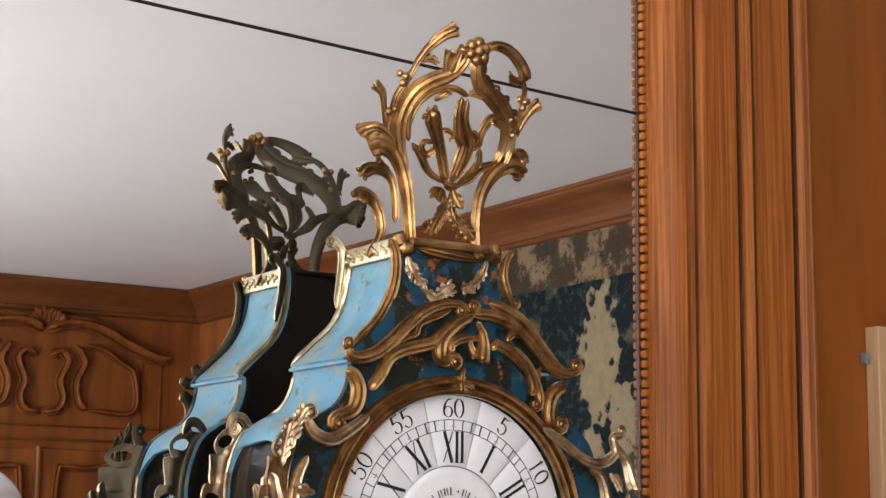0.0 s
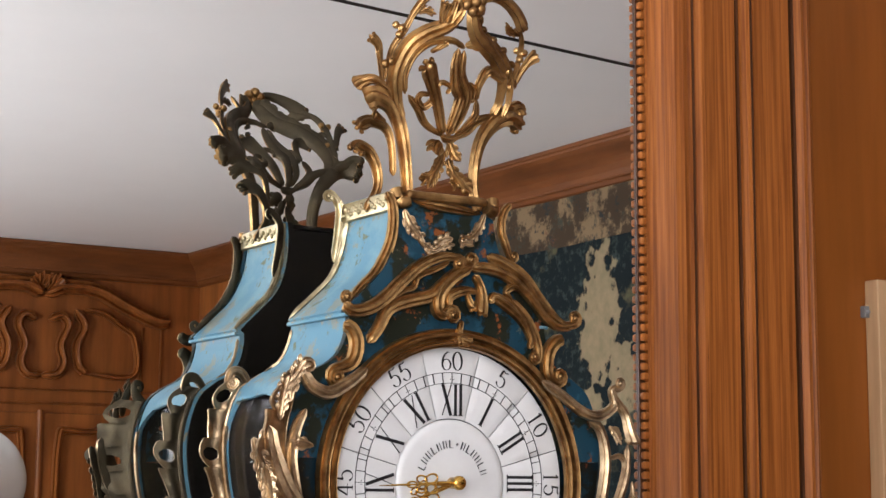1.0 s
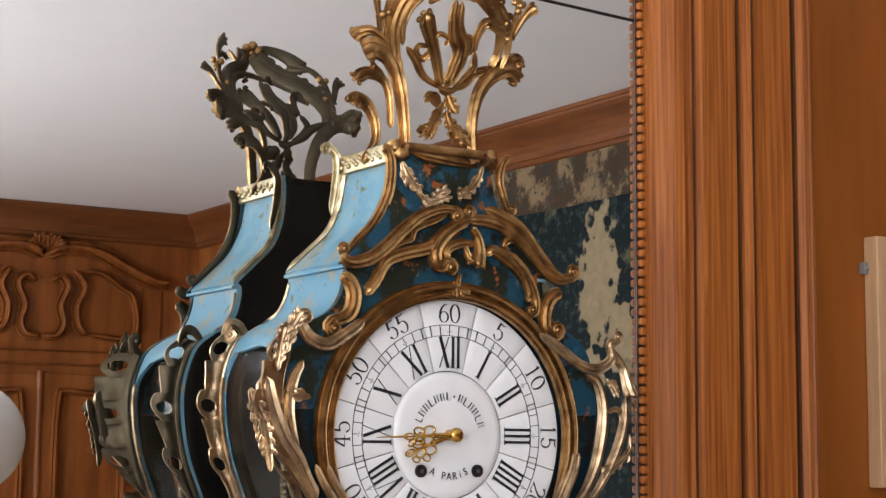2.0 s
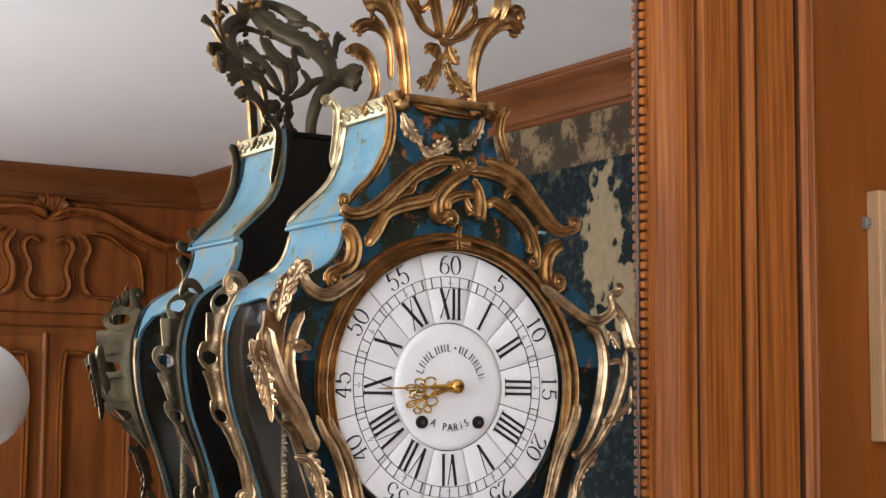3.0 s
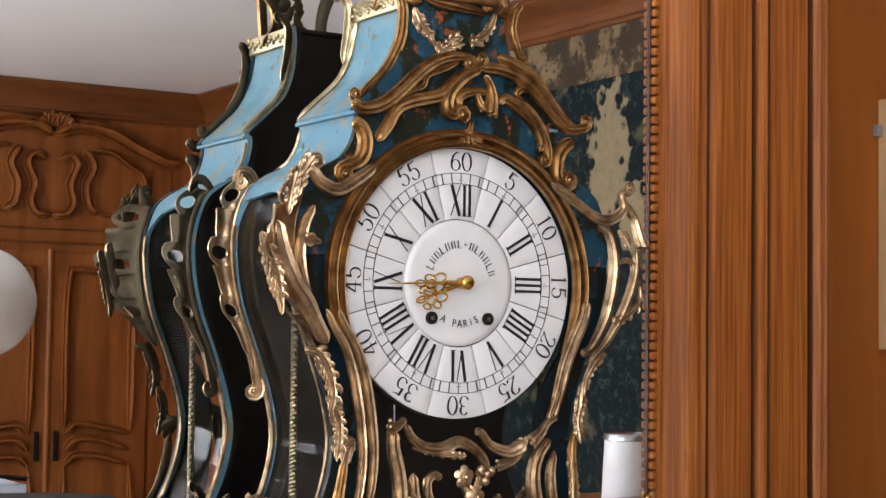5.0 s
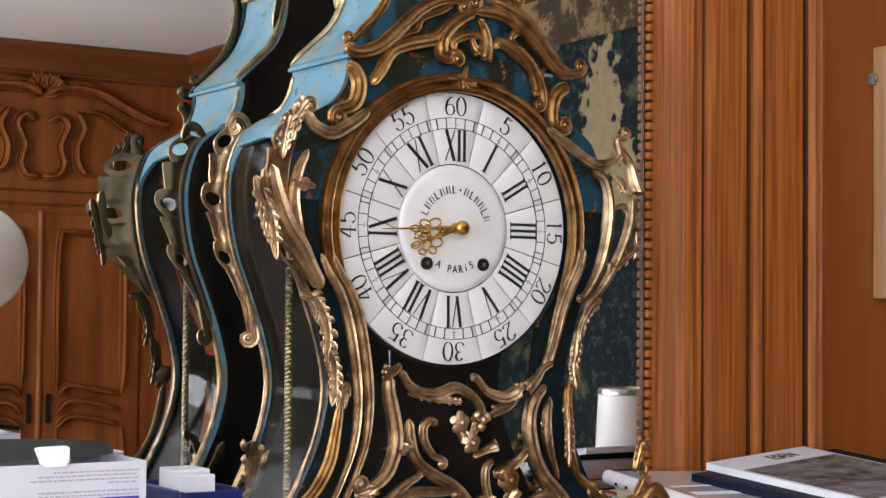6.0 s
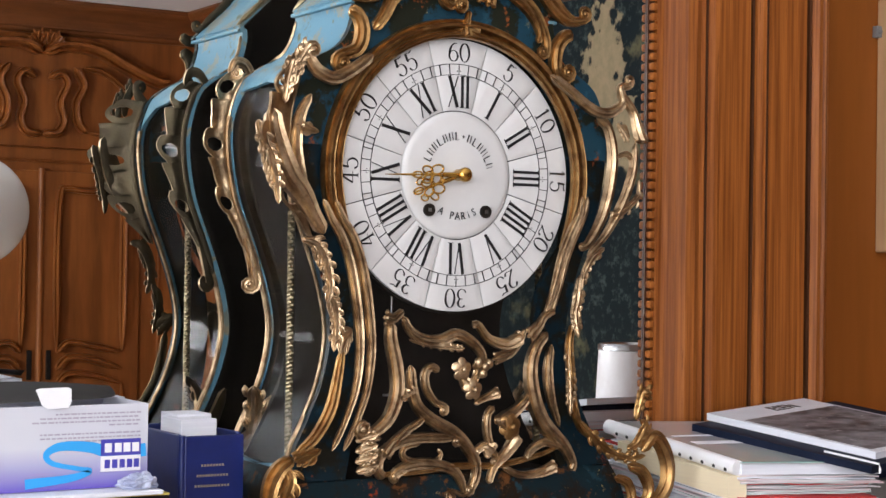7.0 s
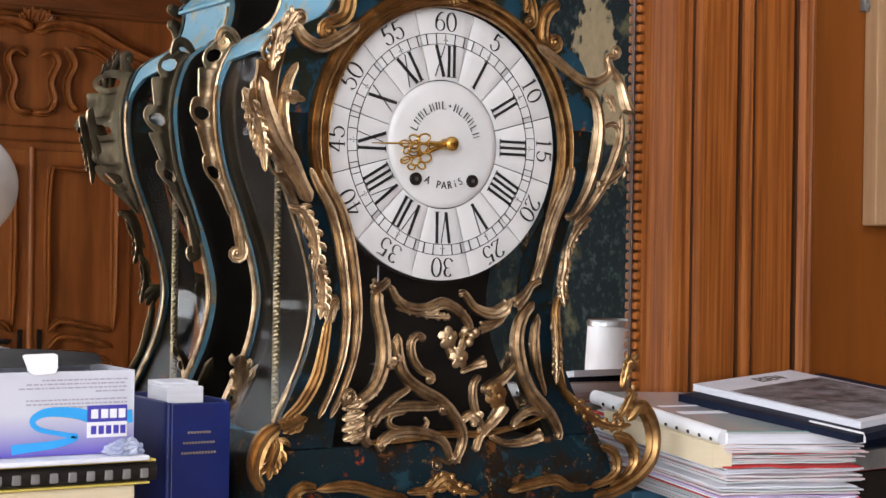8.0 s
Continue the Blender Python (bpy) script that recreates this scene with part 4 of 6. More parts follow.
    cast(bm, [(sgn * 0.140, -0.055, HZ - 0.235), (sgn * 0.139, -0.06, HZ - 0.205), (sgn * 0.142, -0.066, HZ - 0.185)], 0.018, "l", "", (sgn * 0.6, -0.8, 0))
    part("rear_foot", bm, GILT_WORN, clock, smooth=True)

# black sheet standing for the shade in the open back, hood lid, bottom and movement
bm = bmesh.new()
zs = levels(-0.345, 0.255, 60)
extrude_profile(bm, [(-half_w(z) + 0.009, z) for z in zs] + [(half_w(z) - 0.009, z) for z in zs[::-1]], lambda a, b, s: (a, s, HZ + b), -0.074, -0.068)
part("dark_back_sheet", bm, BLACK, clock, "black sheet for the dark inside of the open back")
bm = bmesh.new(); box(bm, -0.0495, 0.0495, -0.158, -0.066, HZ + 0.2560, HZ + 0.2605, 0.001)
part("lid", bm, BLACK, clock)
bm = bmesh.new(); box(bm, -0.17, 0.17, -0.18, -0.05, HZ - 0.345, HZ - 0.335)
part("bottom", bm, BLACK, clock)
bm = bmesh.new(); box(bm, -0.07, 0.07, -0.150, -0.080, HZ - 0.075, HZ + 0.085, 0.003)
part("movement", bm, BLACK, clock)
bm = bmesh.new(); box(bm, -0.112, 0.112, -0.1665, -0.06, HZ - 0.268, HZ - 0.263)
part("door_sill", bm, BLACK, clock)
bm = bmesh.new(); tube(bm, [Vector((-0.038, -0.125, HZ + z)) for z in (-0.06, -0.225)], 0.0010, 6); box(bm, -0.045, -0.031, -0.127, -0.123, HZ - 0.197, HZ - 0.195)
part("pendulum_rod", bm, STEEL, clock, "thin steel rod")

# bezel
bm = bmesh.new()
for r, y, half, deep in ((0.1315, -0.1745, 0.0060, 0.0105), (0.1236, -0.1775, 0.0036, 0.0070)):
    ring = [Vector((r * math.cos(radians(a)), y, HZ + r * math.sin(radians(a)))) for a in range(-30, 211, 4)]
    ribbon(bm, ring, Vector((0, -1, 0)), lambda u: half * min(1.0, 0.35 + 9 * min(u, 1 - u)), lambda u: deep * min(1.0, 0.35 + 9 * min(u, 1 - u)))
part("bezel", bm, GILT, clock, "fluted gilt bezel", smooth=True)
bm = bmesh.new(); lathe(bm, [(0.1205, 0.160), (0.1205, 0.1665), (0.1225, 0.1665), (0.1225, 0.160)], (0, 0, HZ), 'Y', 72)
part("dial_surround", bm, BLACK, clock)

# dial: centre disc and twelve plaques
bm = bmesh.new(); lathe(bm, [(0.0, 0.1720), (0.028, 0.1718), (0.050, 0.1711), (0.0555, 0.1703), (0.0564, 0.1690), (0.0564, 0.164)], (0, 0, HZ), 'Y', 72)
dial = part("dial", bm, ENAMEL, clock, "white enamel dial of a disc and twelve plaques", smooth=True)
ORIGIN[dial.name] = ORIGIN[clock.name]
bm = bmesh.new()
NA, NR = 10, 5
grid = []
for i in range(NA + 1):
    a = radians(90 - 15 + 30 * i / NA)
    col = []
    for j in range(NR + 1):
        r = 0.0572 + (0.1202 - 0.0572) * j / NR
        e = min(i, NA - i) / NA * 30 * r * 0.0174
        g = min(e, r - 0.0572, 0.1202 - r)
        off = 0.0004 / r * (1 if i == 0 else -1 if i == NA else 0)
        col.append(bm.verts.new((r * math.cos(a + off), -0.1692 - 0.0018 * min(1, g / 0.004) - 0.0002 * (g > 0.008), HZ + r * math.sin(a + off))))
    grid.append(col)
for i in range(NA):
    for j in range(NR):
        bm.faces.new((grid[i][j], grid[i + 1][j], grid[i + 1][j + 1], grid[i][j + 1]))
edge = [e for e in bm.edges if e.is_boundary]
made = bmesh.ops.extrude_edge_only(bm, edges=edge)
for v in made["geom"]:
    if isinstance(v, bmesh.types.BMVert):
        v.co.y = -0.166
plaque = part("plaque", bm, ENAMEL, dial, smooth=True)
hub = PLAN @ Vector((0, 0, HZ)) - ORIGIN[clock.name]
for k in range(1, 12):
    b = new("plaque", plaque.data)
    b.parent = dial
    b.matrix_basis = Matrix.Translation(hub) @ Matrix.Rotation(radians(30 * k), 4, 'Y') @ Matrix.Translation(-hub)


def on_dial(r, hour, lift=0.1717):
    """Plane of a mark at radius r and hour: its top points outwards."""
    a = radians(30 * hour)
    return Matrix.Translation((0, -lift, HZ)) @ Matrix.Rotation(a, 4, 'Y') @ Matrix.Translation((0, 0, r)) @ Matrix.Rotation(radians(90), 4, 'X')


def bar(bm, m, x0, y0, x1, y1, w, h=0.0003):
    """A flat stroke in a mark's plane."""
    d = Vector((x1 - x0, y1 - y0, 0)).normalized()
    s = Vector((-d.y, d.x, 0)) * (w / 2)
    a, b = Vector((x0, y0, 0)), Vector((x1, y1, 0))
    top = [bm.verts.new(m @ (q + Vector((0, 0, h)))) for q in (a - s, b - s, b + s, a + s)]
    low = [bm.verts.new(m @ (q - Vector((0, 0, 0.0006)))) for q in (a - s, b - s, b + s, a + s)]
    bm.faces.new(top); bm.faces.new(low[::-1])
    for i in range(4):
        j = (i + 1) % 4
        bm.faces.new((low[i], low[j], top[j], top[i]))


ROMAN = {12: "XII", 1: "I", 2: "II", 3: "III", 4: "IIII", 5: "V", 6: "VI", 7: "VII", 8: "VIII", 9: "IX", 10: "X", 11: "XI"}
WIDE = {"I": 0.0056, "V": 0.0125, "X": 0.0130}
for hour, word in ROMAN.items():
    bm = bmesh.new()
    m = on_dial(0.0736, hour)
    x = -sum(WIDE[c] for c in word) / 2
    h = 0.0138
    for c in word:
        w = WIDE[c]
        if c == "I":
            bar(bm, m, x + w / 2, -h, x + w / 2, h, 0.0025)
            for y in (-h, h):
                bar(bm, m, x + 0.0004, y, x + w - 0.0004, y, 0.0005)
        elif c == "V":
            bar(bm, m, x + 0.0022, h, x + w / 2, -h, 0.0026)
            bar(bm, m, x + w - 0.0018, h, x + w / 2, -h, 0.0006)
        else:
            bar(bm, m, x + 0.0022, h, x + w - 0.0022, -h, 0.0028)
            bar(bm, m, x + w - 0.0018, h, x + 0.0018, -h, 0.0006)
        x += w
    part("hour_numeral", bm, INK, dial)


def arc(cx, cy, rx, ry, a0, a1, n=14):
    return [(cx + rx * math.cos(radians(a0 + (a1 - a0) * i / n)), cy + ry * math.sin(radians(a0 + (a1 - a0) * i / n))) for i in range(n + 1)]


# engraved figures, one unit high and centred: strokes that swell where they run upright
FIGURES = {
    "0": [arc(0, 0, 0.27, 0.48, 90, 450, 24)],
    "1": [[(-0.13, 0.36), (-0.02, 0.42), (0.0, 0.48)], [(0.0, 0.48), (0.0, -0.48)], [(-0.14, -0.48), (0.14, -0.48)]],
    "2": [arc(-0.01, 0.24, 0.24, 0.24, 170, -35) + [(0.05, -0.12), (-0.26, -0.47)], [(-0.26, -0.46), (-0.1, -0.42), (0.1, -0.47), (0.24, -0.42), (0.28, -0.30)]],
    "3": [arc(-0.02, 0.25, 0.21, 0.23, 150, -80) + [(-0.08, 0.03)], [(-0.08, 0.03)] + arc(-0.03, -0.21, 0.25, 0.26, 80, -160)],
    "4": [[(0.08, 0.48), (-0.28, -0.18)], [(-0.28, -0.18), (0.28, -0.18)], [(0.09, 0.48), (0.09, -0.48)], [(-0.03, -0.48), (0.21, -0.48)]],
    "5": [[(-0.14, 0.47), (0.06, 0.42), (0.22, 0.48)], [(-0.14, 0.47), (-0.19, 0.06)], [(-0.19, 0.06)] + arc(-0.02, -0.17, 0.25, 0.30, 125, -160)],
    "6": [[(0.2, 0.44), (0.06, 0.46), (-0.12, 0.30), (-0.23, 0.05), (-0.255, -0.2)], arc(0, -0.2, 0.255, 0.28, 0, 360, 22)],
}


def figure(bm, m, digit, cx, high):
    for line in FIGURES[digit]:
        for (x0, y0), (x1, y1) in zip(line, line[1:]):
            steep = abs(y1 - y0) / max(math.hypot(x1 - x0, y1 - y0), 1e-6)
            bar(bm, m, cx + x0 * high, y0 * high, cx + x1 * high, y1 * high, 0.0005 + 0.0013 * steep ** 2)


for k in range(12):
    bm = bmesh.new()
    word = str(5 * k if k else 60)
    for i, c in enumerate(word):
        figure(bm, on_dial(0.1086, k, 0.1712), c, (i - (len(word) - 1) / 2) * 0.0118, 0.0172)
    part("minute_numeral", bm, INK, dial)
bm = bmesh.new()
for k in range(60):
    m = on_dial(0, k / 5, 0.1714)
    bar(bm, m, 0, 0.0886, 0, 0.0980, 0.0007 if k % 5 else 0.0004)
    for r in (0.0886, 0.0980):
        for q in (0, 1):
            s = r * math.radians(3)
            mm = on_dial(0, k / 5 + 0.05 + 0.1 * q, 0.1714)
            bar(bm, mm, -s / 2 - 0.0001, r, s / 2 + 0.0001, r, 0.0005)
for k in range(12):
    m = on_dial(0, k, 0.1714)
    for a, b in ((-0.0016, 0.0920), (0.0016, 0.0920), (0, 0.0946)):
        bar(bm, m, a - 0.0004, b, a + 0.0004, b, 0.0008)
part("minute_track", bm, INK, dial)
# the signature as plain bars, the town below
bm = bmesh.new()
for k in range(14):
    m = on_dial(0.0345, -2.23 + 0.360 * k, 0.1724)
    if k == 7:
        bar(bm, m, -0.0012, 0, 0.0012, 0, 0.0005); bar(bm, m, 0, -0.0012, 0, 0.0012, 0.0005)
        continue
    bar(bm, m, -0.0014, -0.0034, -0.0014, 0.0034, 0.0008)
    if k % 3:
        bar(bm, m, 0.0016, -0.0034, 0.0016, 0.0034, 0.0004)
    else:
        bar(bm, m, -0.0014, -0.0034, 0.0020, -0.0034, 0.0004)
part("signature_bars", bm, INK, dial)
for k, c in enumerate("A PARiS"):
    if c != " ":
        a = (k - 3.05) * 9.4
        pos = Vector((0.0365 * math.sin(radians(a)), -0.1726, HZ - 0.0365 * math.cos(radians(a))))
        text_part(c, 0.0096, Matrix.Translation(pos) @ Matrix.Rotation(radians(-a), 4, 'Y') @ Matrix.Rotation(radians(90), 4, 'X'), INK, dial, "lettering", 0.85)
for sgn in (-1, 1):
    bm = bmesh.new(); lathe(bm, [(0.0, 0.1722), (0.0018, 0.1738), (0.0040, 0.1738), (0.0050, 0.1740), (0.0056, 0.1740), (0.0056, 0.168)], (sgn * 0.0295, 0, HZ - 0.0315), 'Y', 20)
    part("winding_hole", bm, BLACK, dial, "dark winding hole with a steel square", smooth=True)
    bm = bmesh.new(); box(bm, sgn * 0.0295 - 0.0015, sgn * 0.0295 + 0.0015, -0.1744, -0.168, HZ - 0.0330, HZ - 0.0300)
    part("winding_square", bm, STEEL, dial)


def loop(bm, cx, cz, rx, rz, turn, y, r, a0=0, a1=360, m=Matrix()):
    pts = []
    for k in range(17):
        a = radians(a0 + (a1 - a0) * k / 16)
        p = Vector((rx * math.cos(a), rz * math.sin(a)))
        t = radians(turn)
        pts.append(m @ Vector((cx + p.x * math.cos(t) - p.y * math.sin(t), y, cz + p.x * math.sin(t) + p.y * math.cos(t))))
    tube(bm, pts, r, 6)


def pointer(angle, length, rich, y, name):
    """A pierced gilt pointer along -x, turned by angle about the arbor."""
    m = Matrix.Translation((0, 0, HZ)) @ Matrix.Rotation(radians(angle), 4, 'Y')
    bm = bmesh.new()
    tube(bm, [m @ Vector((x, y, 0)) for x in (-0.006, -0.020)], 0.0022, 8)
    for s in (-1, 1):
        loop(bm, -0.026, s * 0.0045, 0.0062, 0.0040, s * 12, y, 0.0009, m=m)
        loop(bm, -0.036, s * 0.0040, 0.0052, 0.0034, -s * 14, y, 0.0009, m=m)
        if rich:
            loop(bm, -0.032, s * 0.0095, 0.0042, 0.0030, s * 40, y, 0.0008, m=m)
            loop(bm, -0.042, s * 0.0075, 0.0036, 0.0026, s * 20, y, 0.0008, m=m)
    loop(bm, -0.046, 0, 0.0050, 0.0026, 0, y, 0.0008, m=m)
    tube(bm, [m @ Vector((-0.020, y, 0)), m @ Vector((-0.05, y, 0))], 0.0008, 6)
    tube(bm, [m @ Vector((-0.048, y, 0)), m @ Vector((-length, y, 0))], lambda u: 0.0013 - 0.0010 * u, 6)
    return part(name, bm, BRASS, dial, "pierced gilt clock pointer", smooth=True)


pointer(-2.0, 0.079, False, -0.1800, "minute_pointer")
pointer(-20.0, 0.047, True, -0.1770, "hour_pointer")
bm = bmesh.new(); lathe(bm, [(0.0, 0.188), (0.0045, 0.1875), (0.0062, 0.186), (0.0065, 0.183), (0.0052, 0.1815), (0.0052, 0.172)], (0, 0, HZ), 'Y', 24)
part("arbor_cap", bm, BRASS, dial, "turned brass cap", smooth=True)


# ---- gilt mounts: x, y and height from the dial's centre ----
SERIAL = [0]


def mount(name, points, w, style="c", end="", mat=None):
    SERIAL[0] += 1
    bm = bmesh.new()
    x = sum(p[0] for p in points) / len(points)
    if name.startswith("crest") and name != "crest_sill" and abs(x) > 0.012:
        # the two halves of the crest turn outwards from its middle
        turn, w = (0.45, w * 1.2) if x > 0 else (-0.45, w * 0.95)
    else:
        turn = 0.25 * (1 if points[0][0] > 0.13 else -1 if points[0][0] < -0.13 else 0)
    if name.startswith(("pediment", "corner_hook", "swag", "tassel")):
        w *= 1.4 if name == "tassel_leaf" else 1.2
    cast(bm, [(x, y, HZ + z) for x, y, z in points], w, style, end, (turn, -1, 0), SERIAL[0] * 0.7)
    worn = name.startswith(("shoulder", "rocaille", "inner", "leg", "swag", "corner_leaf", "door_leg"))
    return part(name, bm, mat or (GILT_WORN if worn else GILT), clock, smooth=True)


mount("crest_pillar", [(-0.0393, -0.1574, 0.2518), (-0.0413, -0.1568, 0.2835), (-0.0454, -0.1556, 0.3147), (-0.0563, -0.1564, 0.3373), (-0.0712, -0.1543, 0.3446), (-0.0784, -0.1487, 0.342)], 0.0175, "f")
mount("crest_arch", [(-0.0454, -0.1556, 0.3249), (-0.0552, -0.1608, 0.3435), (-0.0622, -0.1719, 0.3649), (-0.0589, -0.1869, 0.3855), (-0.0473, -0.1993, 0.3977), (-0.0302, -0.2096, 0.4062), (-0.0228, -0.2189, 0.4183), (-0.0302, -0.2237, 0.4278)], 0.0163, "c")
mount("crest_rib", [(-0.0489, -0.1667, 0.3488), (-0.0543, -0.1752, 0.3648), (-0.0521, -0.1866, 0.3809), (-0.0406, -0.1974, 0.3917), (-0.0219, -0.2032, 0.3941), (-0.0071, -0.2018, 0.3896)], 0.0088, "c")
mount("crest_leaf", [(-0.038, -0.1928, 0.3835), (-0.0311, -0.1975, 0.388), (-0.0272, -0.2012, 0.3924)], 0.007, "f")
mount("crest_scroll", [(-0.0595, -0.162, 0.348), (-0.0661, -0.1625, 0.3533), (-0.0779, -0.1605, 0.3595), (-0.0863, -0.1544, 0.3578), (-0.0903, -0.1496, 0.3543)], 0.011, "f")
mount("crest_buttress", [(-0.06, -0.116, 0.248), (-0.048, -0.116, 0.268), (-0.048, -0.116, 0.286), (-0.056, -0.116, 0.301), (-0.068, -0.116, 0.305), (-0.072, -0.116, 0.3)], 0.0132, "f")
mount("crest_buttress_leaf", [(-0.039, -0.13, 0.28), (-0.041, -0.13, 0.309), (-0.048, -0.13, 0.324), (-0.065, -0.13, 0.328), (-0.079, -0.13, 0.319)], 0.011, "f")
mount("crest_leaf", [(-0.048, -0.13, 0.329), (-0.056, -0.13, 0.333), (-0.062, -0.13, 0.334)], 0.009, "f")
mount("crest_branch", [(-0.0703, -0.1627, 0.3567), (-0.0705, -0.1721, 0.3713), (-0.0706, -0.1815, 0.3856), (-0.0657, -0.1926, 0.399), (-0.0623, -0.2033, 0.4129), (-0.0584, -0.2123, 0.4241), (-0.0534, -0.2229, 0.4372)], 0.006, "c")
mount("crest_leaf", [(-0.0711, -0.164, 0.3594), (-0.0777, -0.1712, 0.3757), (-0.0828, -0.1759, 0.3875), (-0.091, -0.175, 0.3938)], 0.008, "f")
mount("crest_leaf", [(-0.0635, -0.2011, 0.4104), (-0.0572, -0.2129, 0.4242), (-0.0475, -0.2238, 0.4352), (-0.0377, -0.2299, 0.44)], 0.011, "f")
mount("crest_leaf", [(-0.0613, -0.2044, 0.4139), (-0.0533, -0.2087, 0.4154), (-0.044, -0.2101, 0.4127)], 0.006, "l")
mount("crest_leaf", [(-0.0357, -0.2078, 0.4055), (-0.038, -0.2135, 0.4151), (-0.0372, -0.2188, 0.4229)], 0.008, "f")
mount("crest_leaf", [(-0.0285, -0.2252, 0.4295), (-0.0294, -0.22, 0.4218), (-0.0305, -0.2101, 0.4071)], 0.008, "f")
mount("crest_arch", [(-0.0015, -0.221, 0.4185), (-0.0101, -0.2191, 0.4162), (-0.0024, -0.2103, 0.4024), (0.0152, -0.2033, 0.3928), (0.0326, -0.1945, 0.384), (0.0461, -0.1829, 0.372), (0.052, -0.1691, 0.3543), (0.0495, -0.1609, 0.3403)], 0.0137, "c")
mount("crest_acanthus", [(0.0045, -0.217, 0.4215), (-0.0041, -0.2151, 0.4192), (0.0036, -0.2063, 0.4054), (0.0212, -0.1993, 0.3958), (0.0386, -0.1905, 0.387), (0.0521, -0.1789, 0.375), (0.058, -0.1651, 0.3573), (0.0555, -0.1569, 0.3433)], 0.013, "l")
mount("crest_rib", [(-0.0077, -0.2029, 0.3912), (0.004, -0.2046, 0.3937), (0.0182, -0.2006, 0.3893)], 0.0088, "l")
mount("crest_leaf", [(-0.004, -0.2281, 0.4295), (0.0059, -0.2299, 0.4324), (0.0198, -0.2271, 0.4301), (0.0335, -0.2197, 0.4228), (0.0434, -0.2099, 0.4121)], 0.011, "f")
mount("crest_branch", [(0.0407, -0.2134, 0.4161), (0.0538, -0.2033, 0.4074), (0.0591, -0.1937, 0.3961), (0.0615, -0.1834, 0.3821), (0.0619, -0.1756, 0.3704), (0.0628, -0.1666, 0.3572)], 0.006, "c")
mount("crest_leaf", [(0.0653, -0.1746, 0.3711), (0.0696, -0.1807, 0.3837), (0.074, -0.1843, 0.3926), (0.0798, -0.185, 0.3987)], 0.008, "f")
mount("crest_leaf", [(0.0505, -0.2057, 0.4092), (0.0339, -0.2111, 0.4097), (0.0248, -0.2139, 0.4111)], 0.006, "l")
mount("crest_pillar", [(0.036, -0.1583, 0.2486), (0.03, -0.1598, 0.2645), (0.0296, -0.1599, 0.2906), (0.0368, -0.1581, 0.3161), (0.0503, -0.1571, 0.3349), (0.0657, -0.1564, 0.3437), (0.0819, -0.1451, 0.3395)], 0.0137, "f")
mount("crest_scroll", [(0.0544, -0.1586, 0.3396), (0.0655, -0.1586, 0.3469), (0.078, -0.157, 0.3544), (0.0838, -0.151, 0.3504)], 0.01, "f")
mount("crest_sill", [(-0.0349, -0.1586, 0.2536), (-0.0013, -0.163, 0.2497), (0.0397, -0.1573, 0.2478)], 0.01, "c")
mount("vase_rib", [(-0.0456, -0.1672, 0.3479), (-0.0339, -0.164, 0.3379), (-0.023, -0.1611, 0.3245), (-0.0052, -0.1629, 0.3152)], 0.0075, "c")
mount("vase_rib", [(-0.0062, -0.1629, 0.3172), (-0.015, -0.1686, 0.3398), (-0.0284, -0.1782, 0.3576), (-0.0429, -0.1855, 0.3746)], 0.0137, "f")
mount("vase_rib", [(-0.0261, -0.1734, 0.3496), (-0.0342, -0.1716, 0.3496), (-0.0356, -0.1678, 0.3443), (-0.0288, -0.1659, 0.339), (-0.0226, -0.1711, 0.3452), (-0.0236, -0.178, 0.356), (-0.0177, -0.1818, 0.3605), (-0.0088, -0.1803, 0.3569), (-0.0111, -0.1767, 0.3516)], 0.0063, "c")
mount("vase_rib", [(-0.013, -0.2007, 0.3886), (-0.0107, -0.1912, 0.3737), (-0.0037, -0.1812, 0.3579), (0.0042, -0.1748, 0.3481), (0.0021, -0.163, 0.3248), (-0.0012, -0.163, 0.3172)], 0.01, "c")
mount("vase_rib", [(-0.0069, -0.2006, 0.3877), (-0.0022, -0.1887, 0.3694), (0.0113, -0.1774, 0.3527), (0.0116, -0.1649, 0.3337), (0.0035, -0.163, 0.3184)], 0.0088, "c")
mount("vase_rib", [(0.0089, -0.1845, 0.3633), (0.0175, -0.1802, 0.3579), (0.0182, -0.1749, 0.35), (0.0093, -0.1762, 0.3507)], 0.0063, "c")
mount("vase_leaf", [(0.0215, -0.1745, 0.3501), (0.0201, -0.1834, 0.3633), (0.0254, -0.19, 0.3747), (0.0431, -0.1838, 0.372)], 0.01, "f")
mount("vase_rib", [(0.0529, -0.1608, 0.3421), (0.0322, -0.162, 0.3342), (0.0207, -0.1615, 0.3229), (0.0049, -0.1629, 0.3141)], 0.0088, "c")
mount("vase_rib", [(0.0233, -0.1748, 0.3511), (0.0276, -0.1653, 0.3376), (0.0203, -0.1615, 0.3272), (0.0066, -0.1628, 0.3164)], 0.0075, "c")
mount("vase_foot", [(-0.0082, -0.1628, 0.3152), (0.0008, -0.163, 0.3131), (0.0108, -0.1626, 0.3165)], 0.008, "c")
mount("tassel_leaf", [(-0.0078, -0.1628, 0.3099), (-0.0133, -0.1624, 0.3037), (-0.0176, -0.1619, 0.2965)], 0.009, "l")
mount("tassel_leaf", [(0.0018, -0.163, 0.3111), (0.0046, -0.1629, 0.3005), (0.0092, -0.1627, 0.2922)], 0.008, "l")
mount("tassel_leaf", [(-0.0045, -0.1629, 0.3025), (-0.0097, -0.1627, 0.289), (-0.0175, -0.1619, 0.2776), (-0.0242, -0.1609, 0.2643)], 0.007, "l")
